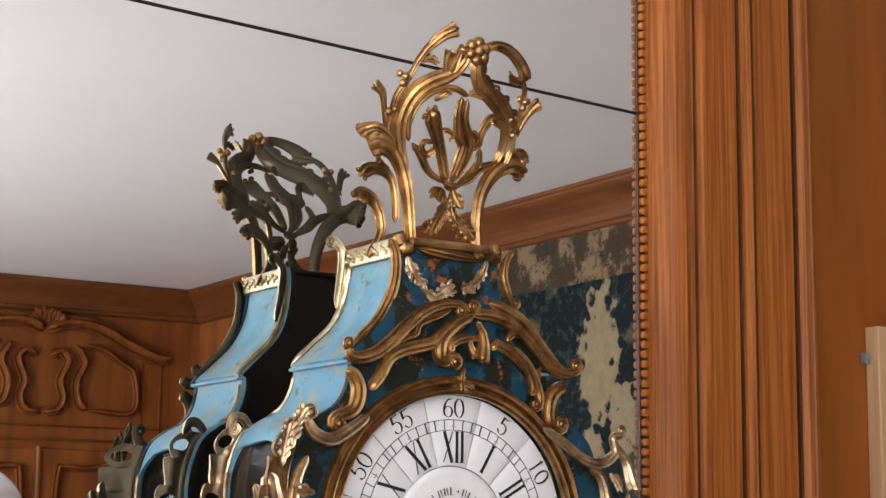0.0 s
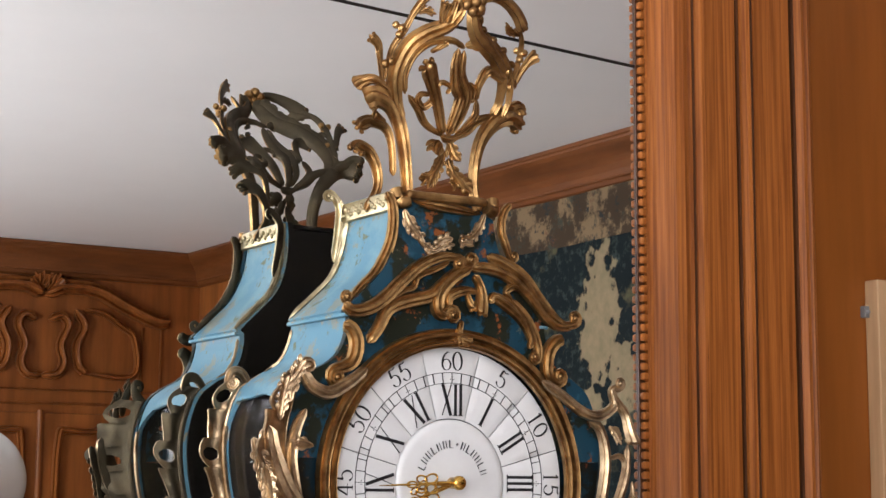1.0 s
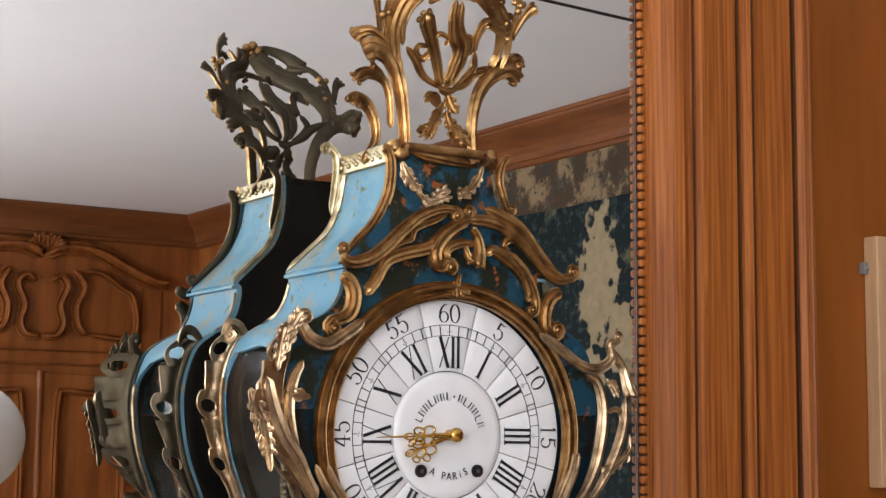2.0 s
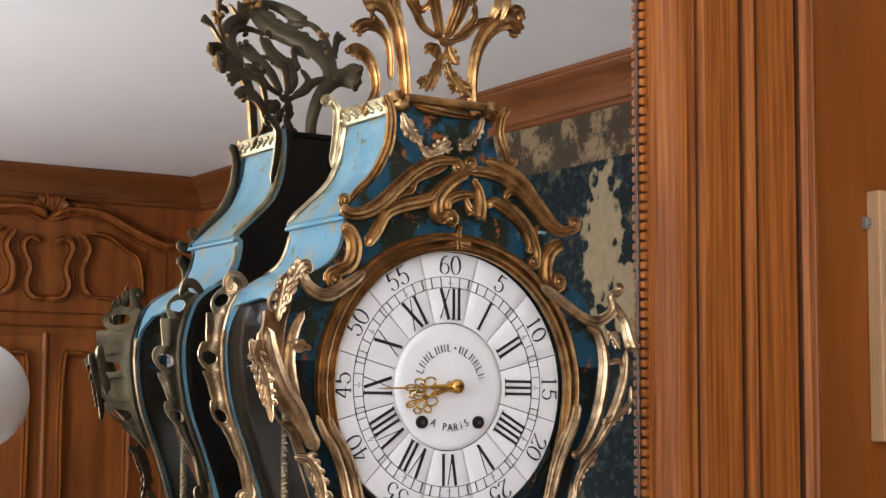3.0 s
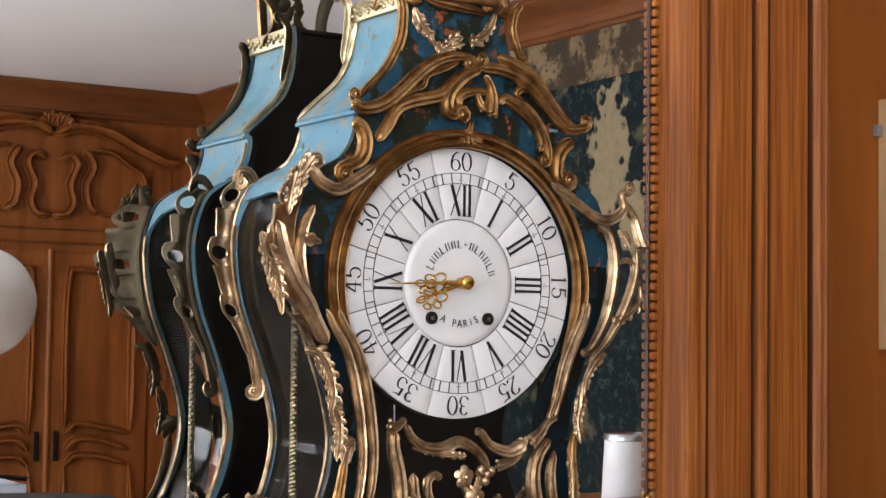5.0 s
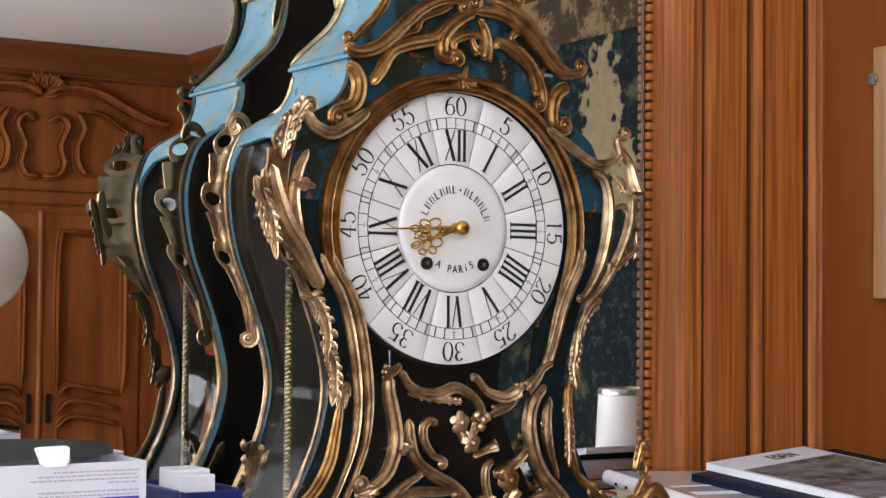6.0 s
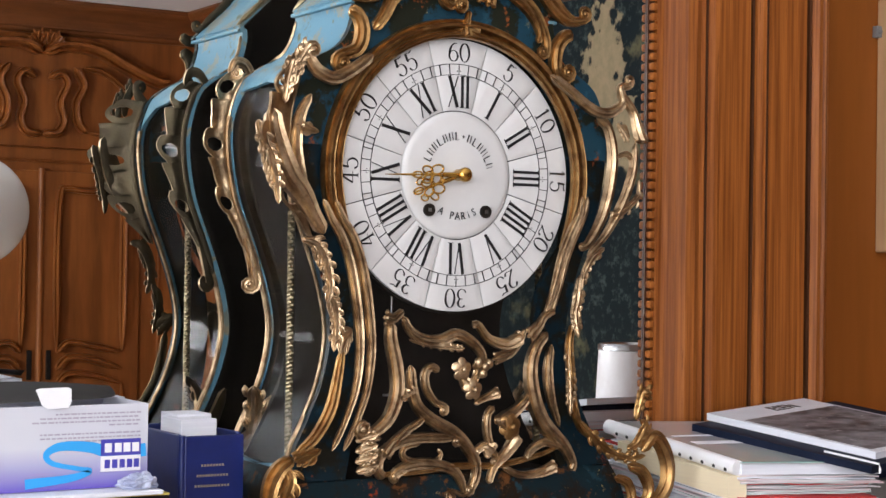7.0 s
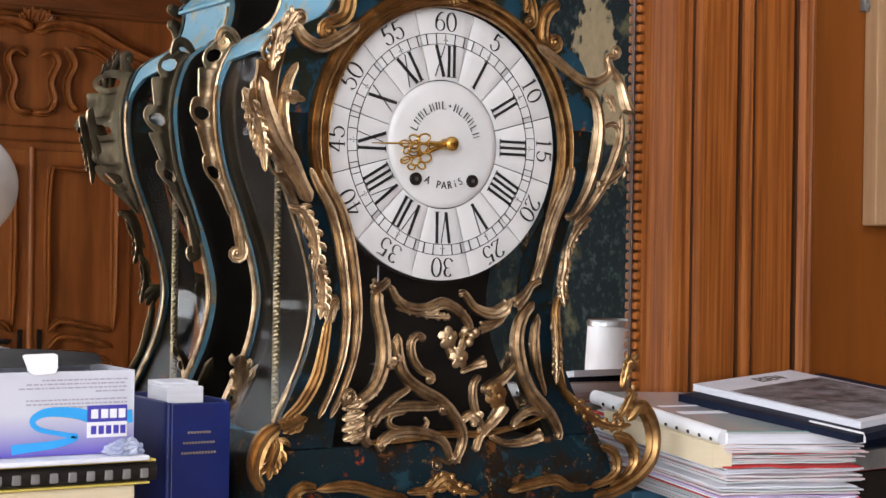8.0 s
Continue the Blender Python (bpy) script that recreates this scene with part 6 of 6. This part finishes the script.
for sgn in (-1, 1):
    bm = bmesh.new()
    tube(bm, smooth_path([(sgn * 0.052, -0.158, HZ + 0.262), (sgn * 0.050, -0.162, HZ + 0.250), (sgn * 0.042, -0.164, HZ + 0.252)], 6), 0.006, 8)
    part("hood_bracket", bm, GILT, clock, smooth=True)
bm = bmesh.new(); box(bm, -0.046, 0.040, -0.170, -0.161, HZ + 0.2530, HZ + 0.2610, 0.003, 2)
part("crest_base", bm, GILT, clock, "plain gilt base bar")

# ---- papers and things on the shelf ----
def page_block(bm, corner, u, v, z0, z1, lean, jitter=0.0):
    """A slab on a leaning stack: corner (x, y), edge vectors u and v, heights at y = 0, lean in height per y."""
    c = Vector((corner[0], corner[1], 0))
    u, v = Vector((u[0], u[1], 0)), Vector((v[0], v[1], 0))
    quad = [c, c + u, c + u + v, c + v]
    lo = [bm.verts.new((q.x, q.y, z0 + lean * q.y)) for q in quad]
    hi = [bm.verts.new((q.x, q.y, z1 + lean * q.y)) for q in quad]
    faces = [bm.faces.new(lo[::-1]), bm.faces.new(hi)]
    for i in range(4):
        j = (i + 1) % 4
        faces.append(bm.faces.new((lo[i], lo[j], hi[j], hi[i])))
    return faces


def ragged_sheet(bm, corner, u, v, z0, z1, lean, seed):
    """A thin pack of sheets with a wavy, slightly lifted front edge."""
    c, u, v = Vector((*corner, 0)), Vector((u[0], u[1], 0)), Vector((v[0], v[1], 0))
    n = 9
    rows = []
    for i in range(n + 1):
        s = i / n
        wob = 0.0016 * noise.noise(Vector((s * 5, seed * 1.7, 0.3)))
        push = 0.0022 * noise.noise(Vector((s * 3.2, seed * 2.3, 4.1)))
        row = []
        for k, (q, zz) in enumerate(((0, z0), (0, z1), (1, z1), (1, z0))):
            p = c + u * s + v * q + (v.normalized() * push if q == 0 else Vector())
            row.append(bm.verts.new((p.x, p.y, zz + lean * p.y + (wob if q == 0 else 0))))
        rows.append(row)
    for a, b in zip(rows, rows[1:]):
        for k in range(4):
            bm.faces.new((a[k], a[(k + 1) % 4], b[(k + 1) % 4], b[k]))
    bm.faces.new(rows[0][::-1])
    bm.faces.new(rows[-1])


STACK = [  # paper colour, label, thickness, corner shift and turn
    ("report", "white paperback report with a pale cover", 0.018, PAPER_WHITE, 0.012, 0.0, 2),
    ("red_folder", "plain red cardboard folder", 0.003, CARD_RED, -0.002, 0.0, 1),
    ("paper_bundle", "bundle of lilac and white papers", 0.012, PAPER_LILAC, -0.006, -0.004, -1),
    ("paper_bundle", "bundle of pale pink papers", 0.008, PAPER_PINK, 0.003, 0.002, 1),
    ("paper_bundle", "bundle of white papers in a plastic sleeve", 0.007, PAPER_WHITE, 0.004, 0.004, 2),
    ("red_folder", "thin red cardboard folder", 0.0015, CARD_RED, 0.001, 0.0, 0),
    ("paper_bundle", "bundle of grey-green papers", 0.009, PAPER_GREEN, 0.006, 0.003, 1),
    ("red_folder", "thin red paper cover in the pile", 0.0012, CARD_RED, 0.003, 0.001, -1),
    ("paper_bundle", "bundle of white papers with a pink edge", 0.008, PAPER_PINK, 0.001, -0.002, -2),
]
LEAN = 0.130
U, V = Vector((0.150, -0.028)), Vector((-0.012, 0.185))


def turned(vec, deg):
    a = radians(deg)
    return Vector((vec.x * math.cos(a) - vec.y * math.sin(a), vec.x * math.sin(a) + vec.y * math.cos(a)))


# a level pile of boxes and books under the leaning papers
bm = bmesh.new(); box(bm, 0.262, 0.62, -0.118, -0.005, MT, MT + 0.0145, 0.002)
under = tagged(part("flat_box", bm, CARD_BLUE), "flat blue cardboard box lying on the shelf", "box")
z = 1.1872
for name, label, thick, mat, dx, dy, turn in STACK:
    u, v = turned(U, turn), turned(V, turn)
    pile = thing(name, (0.27 + dx, -0.235 + dy, z - LEAN * 0.235), label, "papers", "papers stacked beside the clock")
    sheets = max(1, round(thick / 0.0016))
    for k in range(sheets):
        bm = bmesh.new()
        j = random.uniform(-0.003, 0.003)
        tilt = random.uniform(-1.4, 1.4)
        ragged_sheet(bm, (0.272 + dx + j, -0.238 + dy + random.uniform(-0.004, 0.003)), turned(u, tilt) * (1 + j * 8), turned(v, tilt), z + thick * k / sheets, z + thick * (k + 0.90) / sheets, LEAN, k + len(name))
        part("sheet_pack", bm, random.choice((mat, mat, PAPER_WHITE, PAPER_GREEN, PAPER_PINK)) if sheets > 3 else mat, pile)
    z += thick + 0.0006
# comb-bound report on top with a clear cover, its spine to the room
bound = thing("bound_report", (0.272, -0.238, z - LEAN * 0.238), "comb-bound report with a clear plastic cover", "report", "papers stacked beside the clock")
bm = bmesh.new(); page_block(bm, (0.276, -0.240), U, V, z, z + 0.010, LEAN)
part("page_block", bm, PAPER_WHITE, bound)
bm = bmesh.new(); page_block(bm, (0.275, -0.242), U * 1.01, V, z + 0.0102, z + 0.0118, LEAN)
part("cover", bm, SLEEVE, bound, "glossy clear sleeve over a pale page")
for a, b, c, d, rise in ((U * 0.0, U * 1.01, V * -0.004, V * 0.012, 0.0005), (U * 0.985, U * 1.02, V * 0.02, V * 0.99, 0.0004)):
    bm = bmesh.new(); page_block(bm, Vector((0.275, -0.242)) + a + c, b - a, d - c, z + 0.0119, z + 0.0119 + rise, LEAN)
    part("sleeve_edge", bm, TEAL, bound, "sea-green welded edge of the sleeve")
# two white bands on top of the cover stand for the sleeve's glare
for q, w in ((0.42, 0.06), (0.60, 0.025)):
    bm = bmesh.new(); page_block(bm, Vector((0.275, -0.242)) + V * q + U * 0.10, U * 0.62 + V * 0.05, V * w, z + 0.0119, z + 0.0122, LEAN)
    part("glare_band", bm, PAPER_WHITE, bound, "white band painted as glare on the sleeve")
bm = bmesh.new()
c0, c1 = Vector((0.273, -0.238, z + 0.006 - LEAN * 0.238)), Vector((0.262, -0.055, z + 0.006 - LEAN * 0.055))
tube(bm, [c0.lerp(c1, k / 20) for k in range(21)], 0.0075, 12)
spine = part("comb_spine", bm, PLASTIC, bound, "white plastic comb spine", smooth=True)
for k in range(11):
    q = c0.lerp(c1, (k + 0.7) / 12)
    bm = bmesh.new(); knob(bm, (q.x - 0.0062, q.y - 0.001, q.z - 0.0030), 0.0020)
    part("comb_hole", bm, INK, spine)
ztop = z + 0.012
# cream block of cards under the comb spine
bm = bmesh.new(); page_block(bm, (0.262, -0.236), (0.02, -0.004), (-0.012, 0.15), z - 0.0225, z - 0.001, LEAN)
tagged(part("card_block", bm, CREAM), "block of cream index cards in the stack", "cards")
# a second pile under the folder's other half
for name, label, lo, hi, mat, dx in (("document_box", "flat black document box in the pile", 1.1872, 1.222, BLACK, 0.0), ("red_folder", "red cardboard folder in the pile", 1.2224, 1.2250, CARD_RED, 0.004),
                                     ("report", "grey cloth-bound report in the pile", 1.2254, 1.2450, COMB, -0.004), ("report", "dark blue bound report in the pile", 1.2454, 1.2690, CARD_NAVY, 0.002)):
    bm = bmesh.new(); page_block(bm, (0.442 + dx, -0.236 + dx), (0.17, 0.012), (-0.012, 0.19), lo, hi, LEAN)
    tagged(part(name, bm, mat), label, "papers", "papers stacked beside the clock")
# dark blue folder with an elastic band, and the magazine on it
A = Vector((0.353, -0.102)); mu, mv_ = Vector((0.184, 0.050)), Vector((0.050, -0.184))
zf = 1.2795
bm = bmesh.new(); page_block(bm, (A.x - 0.03, A.y - 0.012), mu * 1.5, mv_ * 1.05, zf - 0.0075, zf - 0.0004, LEAN)
folder = tagged(part("folder", bm, CARD_NAVY), "dark navy document folder closed with elastic", "folder")
bm = bmesh.new()
e0 = A - Vector((0.03, 0.012)) + mu * 0.068 + mv_ * 1.05
pts = [Vector((e0.x + d.x, e0.y + d.y, zz + LEAN * (e0.y + d.y))) for d, zz in ((mv_ * -0.30, zf + 0.0006), (mv_ * 0.003, zf + 0.0006), (mv_ * 0.008, zf - 0.0030), (mv_ * 0.008, zf - 0.0080))]
tube(bm, pts, 0.0011, 6)
part("elastic_band", bm, PLASTIC, folder, "white elastic band")
magazine = thing("magazine", (A.x, A.y, zf + LEAN * A.y), "glossy magazine with a grey mountain photograph on its cover", "magazine")
bm = bmesh.new(); page_block(bm, A, mu, mv_, zf, zf + 0.0062, LEAN)
part("page_block", bm, PAPER_WHITE, magazine)
bm = bmesh.new(); page_block(bm, A - mu * 0.004, mu * 1.008, mv_ * 1.008, zf + 0.0063, zf + 0.0071, LEAN)
part("cover", bm, PAPER_WHITE, magazine)
bm = bmesh.new(); page_block(bm, A + mu * 0.03 + mv_ * 0.22, mu * 0.94, mv_ * 0.74, zf + 0.0073, zf + 0.0076, LEAN)
part("cover_photograph", bm, PHOTO, magazine, "grey landscape photograph")
ex, ey = Vector((*mu, LEAN * mu.y)).normalized(), -Vector((*mv_, LEAN * mv_.y)).normalized()
o = A + mu * 0.60 + mv_ * 0.11
m = Matrix(((ex.x, ey.x, 0, 0), (ex.y, ey.y, 0, 0), (ex.z, ey.z, 1, 0), (0, 0, 0, 1)))
m.translation = Vector((o.x, o.y, zf + 0.0074 + LEAN * o.y))
text_part("ESEN", 0.023, m, INK, magazine, "title")

# mask box on a pile of bound papers
pile = thing("spiral_report", (-0.42, -0.18, MT), "black comb-bound report with yellow dividers", "report", "papers under the mask box")
bm = bmesh.new(); box(bm, -0.52, -0.302, -0.215, -0.02, 1.226, 1.236, 0.001)
part("page_block", bm, PAPER_WHITE, pile)
bm = bmesh.new(); tube(bm, [Vector((x, -0.216, 1.2335)) for x in (-0.52, -0.288)], 0.0072, 12)
part("comb_spine", bm, BLACK, pile, smooth=True)
for k in range(16):
    x = -0.515 + 0.0142 * k
    bm = bmesh.new(); box(bm, x, x + 0.0066, -0.2242, -0.2125, 1.2290, 1.2365, 0.0012)
    part("comb_tooth", bm, COMB, pile)
for z0, x1, mat, nm in ((1.2405, -0.286, YELLOW, "yellow_divider"), (1.2235, -0.291, YELLOW, "yellow_divider")):
    bm = bmesh.new(); box(bm, -0.50, x1, -0.215, -0.05, z0, z0 + 0.0016)
    part(nm, bm, mat, pile)
bm = bmesh.new(); box(bm, -0.52, -0.295, -0.225, -0.02, 1.2425, 1.2462, 0.001)
part("top_sheet", bm, PAPER_WHITE, pile)
bm = bmesh.new(); box(bm, -0.53, -0.3005, -0.21, -0.02, MT, 1.2225, 0.002)
tagged(part("paper_ream", bm, CREAM), "thick block of cream paper under the reports", "paper")

maskbox = thing("mask_box", (-0.40, -0.16, 1.2465), "white and violet cardboard mask box with an opened lid", "box")
X0, X1, Y0, Y1, Z0, Z1 = -0.4425, -0.2985, -0.200, -0.105, 1.2467, 1.310
for nm, a, b, c, d in (("front_panel", X0, X1, Y0, Y0 + 0.0012), ("back_panel", X0, X1, Y1 - 0.0012, Y1), ("end_panel", X0, X0 + 0.0012, Y0 + 0.0012, Y1 - 0.0012), ("end_panel", X1 - 0.0012, X1, Y0 + 0.0012, Y1 - 0.0012)):
    bm = bmesh.new(); box(bm, a, b, c, d, Z0, Z1)
    part(nm, bm, CARTON, maskbox, "white carton fading to violet at its foot")
bm = bmesh.new(); box(bm, X0 + 0.0012, X1 - 0.0012, Y0 + 0.0012, Y1 - 0.0012, Z0, Z0 + 0.0012)
part("bottom_panel", bm, CARTON, maskbox)
bm = bmesh.new()
n = 12
rows = [[bm.verts.new((X0 + (X1 - X0 + 0.004) * i / n, Y1 - 0.002 - 0.088 * j / 4 * (1 - 0.85 * (i / n) ** 6), Z1 + 0.0015 + 0.0100 * (1 - j / 4) ** 0.7 * (1 - 0.45 * (i / n) ** 2) + 0.002 * math.sin(3 * i / n))) for j in range(5)] for i in range(n + 1)]
for i in range(n):
    for j in range(4):
        bm.faces.new((rows[i][j], rows[i + 1][j], rows[i + 1][j + 1], rows[i][j + 1]))
bmesh.ops.solidify(bm, geom=bm.faces[:], thickness=0.001)
lid = part("lid", bm, LID_GREY, maskbox, "raised grey inner side of the lid", smooth=True)
bm = bmesh.new()
extrude_profile(bm, [(-0.3885, 1.3225), (-0.386, 1.3235), (-0.364, 1.3240), (-0.3612, 1.3225), (-0.3610, 1.313), (-0.3635, 1.3085), (-0.379, 1.3080), (-0.3835, 1.3105)], lambda a, b, s: (a - 0.0, s, b), -0.2030, -0.2020)
part("tuck_flap", bm, PLASTIC, maskbox, "white tuck flap")
# printed lettering as bars, a blue ribbon shape and a label
for k, (x0, z0, w) in enumerate(((-0.372, 1.3035, 0.069), (-0.384, 1.3005, 0.081), (-0.390, 1.2975, 0.087), (-0.330, 1.2945, 0.027), (-0.384, 1.2885, 0.081), (-0.384, 1.2855, 0.081), (-0.364, 1.2828, 0.061), (-0.326, 1.280, 0.022))):
    bm = bmesh.new()
    x = x0
    while x < x0 + w - 0.003:
        d = random.uniform(0.0014, 0.0052)
        box(bm, x, min(x + d, x0 + w), Y0 - 0.0004, Y0, z0 - 0.0006, z0 + 0.0006)
        x += d + 0.0010
    part("print_line", bm, PRINT_GREY, maskbox)
bm = bmesh.new()
swirl = smooth_path([(-0.300, 0, 1.2745), (-0.325, 0, 1.2725), (-0.345, 0, 1.278), (-0.368, 0, 1.2795), (-0.379, 0, 1.274), (-0.374, 0, 1.267), (-0.355, 0, 1.2625), (-0.345, 0, 1.2600), (-0.360, 0, 1.2555), (-0.395, 0, 1.2525)], 8)
m0 = len(swirl)
left, right = [], []
for i, p in enumerate(swirl):
    d = (swirl[min(i + 1, m0 - 1)] - swirl[max(i - 1, 0)]).normalized()
    s = Vector((-d.z, 0, d.x)) * (0.0034 + 0.0016 * math.cos(5 * i / m0))
    left.append(bm.verts.new((p.x + s.x, Y0 - 0.0006, p.z + s.z))); right.append(bm.verts.new((p.x - s.x, Y0 - 0.0006, p.z - s.z)))
for i in range(m0 - 1):
    bm.faces.new((left[i], left[i + 1], right[i + 1], right[i]))
part("printed_ribbon", bm, CYAN, maskbox, "bright blue printed ribbon")
bm = bmesh.new(); box(bm, -0.3365, -0.3045, Y0 - 0.0009, Y0 - 0.0003, 1.2710, 1.2835)
emblem = part("emblem_top", bm, VIOLET_BLUE, maskbox, "blue emblem block")
bm = bmesh.new(); box(bm, -0.3365, -0.3045, Y0 - 0.0009, Y0 - 0.0003, 1.2590, 1.2708)
part("emblem_base", bm, PLASTIC, maskbox, "white emblem block")
bm = bmesh.new()
for x in (-0.3335, -0.3255, -0.3185, -0.3115):
    box(bm, x, x + 0.0055, Y0 - 0.0012, Y0 - 0.0009, 1.2735, 1.2805)
part("emblem_bars", bm, PLASTIC, maskbox)
bm = bmesh.new()
for x in (-0.3335, -0.3275, -0.3215, -0.3155, -0.3100):
    box(bm, x, x + 0.0042, Y0 - 0.0012, Y0 - 0.0009, 1.2615, 1.2680)
part("emblem_bars", bm, VIOLET_BLUE, maskbox)
# crumpled plastic bag at its foot
bm = bmesh.new()
bmesh.ops.create_icosphere(bm, subdivisions=4, radius=1.0)
for v in bm.verts:
    n1 = noise.noise(v.co * 2.3) + 0.6 * noise.noise(v.co * 6.1)
    v.co *= 1 + 0.30 * n1
    v.co = Vector((-0.312 + v.co.x * 0.015, -0.2125 + v.co.y * 0.008, 1.2504 + max(v.co.z * (0.0075 + 0.0025 * v.co.x), -0.0040)))
tagged(part("plastic_bag", bm, FOIL), "crumpled clear plastic bag against the mask box", "bag")

# blue slipcase with paper slips
slip = thing("slipcased_book", (-0.245, -0.11, MT), "thick royal blue bound book standing upright", "book")
for nm, x0, x1, y0, y1, top in (("side_cover", -0.2535, -0.2505, -0.1545, -0.046, 1.2800), ("side_cover", -0.2005, -0.1975, -0.1545, -0.046, 1.2800), ("spine", -0.2500, -0.1975, -0.1600, -0.1560, 1.2785), ("back_wall", -0.2503, -0.2007, -0.0490, -0.046, 1.2790)):
    bm = bmesh.new(); box(bm, x0, x1, y0, y1, MT, top, 0.0012)
    part(nm, bm, BOOK_BLUE, slip)
bm = bmesh.new(); box(bm, -0.2503, -0.2007, -0.1550, -0.0492, MT, 1.2680)
part("page_block", bm, CREAM, slip, "shadowed cream page block")
bm = bmesh.new(); tube(bm, [Vector((-0.2515, -0.1572, zz)) for zz in (MT, 1.2790)], 0.0030, 10)
part("spine_hinge", bm, BOOK_BLUE, slip, "rounded spine hinge", smooth=True)
bm = bmesh.new()
for zz, w in ((1.2545, 0.020), (1.2462, 0.028), (1.2378, 0.031)):
    x = -0.2255 - w / 2
    while x < -0.2255 + w / 2:
        box(bm, x, x + 0.0016, -0.1606, -0.1598, zz - 0.0009, zz + 0.0009)
        x += 0.0026
part("title_bars", bm, GOLD_PRINT, slip, "faded gold lettering")
for k, (x0, x1, y0, y1, zt) in enumerate(((-0.246, -0.214, -0.142, -0.100, 1.2905), (-0.238, -0.207, -0.120, -0.080, 1.2925), (-0.244, -0.212, -0.135, -0.098, 1.2875))):
    bm = bmesh.new(); box(bm, x0, x1, y0 + 0.004 * k, y1, 1.2682, zt, 0.0008)
    tagged(part("paper_slip", bm, PAPER_WHITE), "folded white paper slips tucked on the blue book", "paper")

# ---- things across the room, seen in the mirror ----
lamp = thing("floor_lamp", (0.021, -1.36, ZF), "white globe floor lamp on a slim brass stem", "lamp")
bm = bmesh.new(); lathe(bm, [(0.0, -0.0945)] + [(0.0945 * math.sin(radians(a)), -0.0945 * math.cos(radians(a))) for a in range(8, 180, 8)] + [(0.0, 0.0945)], (0.021, -1.36, 1.505), 'Z', 40)
part("globe", bm, OPAL, lamp, "white opal globe", smooth=True)
bm = bmesh.new(); tube(bm, [Vector((0.021, -1.36, zz)) for zz in (ZF, 1.414)], 0.009, 12)
part("stem", bm, BRASS, lamp, smooth=True)
bm = bmesh.new(); lathe(bm, [(0.0, 0.0), (0.12, 0.0), (0.12, 0.012), (0.02, 0.02), (0.0, 0.02)], (0.021, -1.36, ZF), 'Z', 32)
part("foot", bm, BRASS, lamp, smooth=True)

cab = thing("cabinet", (1.15, -1.0, ZF), "brown wooden cabinet standing in the room", "cabinet")
bm = bmesh.new(); box(bm, 0.95, 1.45, -1.15, -0.85, ZF + 0.05, 1.150, 0.004)
part("body", bm, WOOD_DARK, cab)
bm = bmesh.new(); box(bm, 0.93, 1.47, -1.17, -0.83, 1.150, 1.165, 0.003)
part("top", bm, WOOD_DARK, cab)
for x in (0.97, 1.41):
    bm = bmesh.new(); box(bm, x, x + 0.03, -1.14, -0.86, ZF, ZF + 0.05)
    part("plinth", bm, WOOD_DARK, cab)
can = thing("white_canister", (1.102, -0.972, 1.165), "white canister with a silver rim standing on the cabinet", "canister")
bm = bmesh.new(); lathe(bm, [(0.0, 0.0), (0.056, 0.0), (0.0575, 0.003), (0.0525, 0.112), (0.0, 0.112)], (1.102, -0.972, 1.165), 'Z', 40)
part("body", bm, PLASTIC, can, smooth=True)
bm = bmesh.new(); lathe(bm, [(0.0525, 0.112), (0.054, 0.113), (0.054, 0.121), (0.051, 0.1245), (0.049, 0.119), (0.0, 0.118)], (1.102, -0.972, 1.165), 'Z', 40)
part("rim", bm, STEEL, can, "bright silver rim", smooth=True)
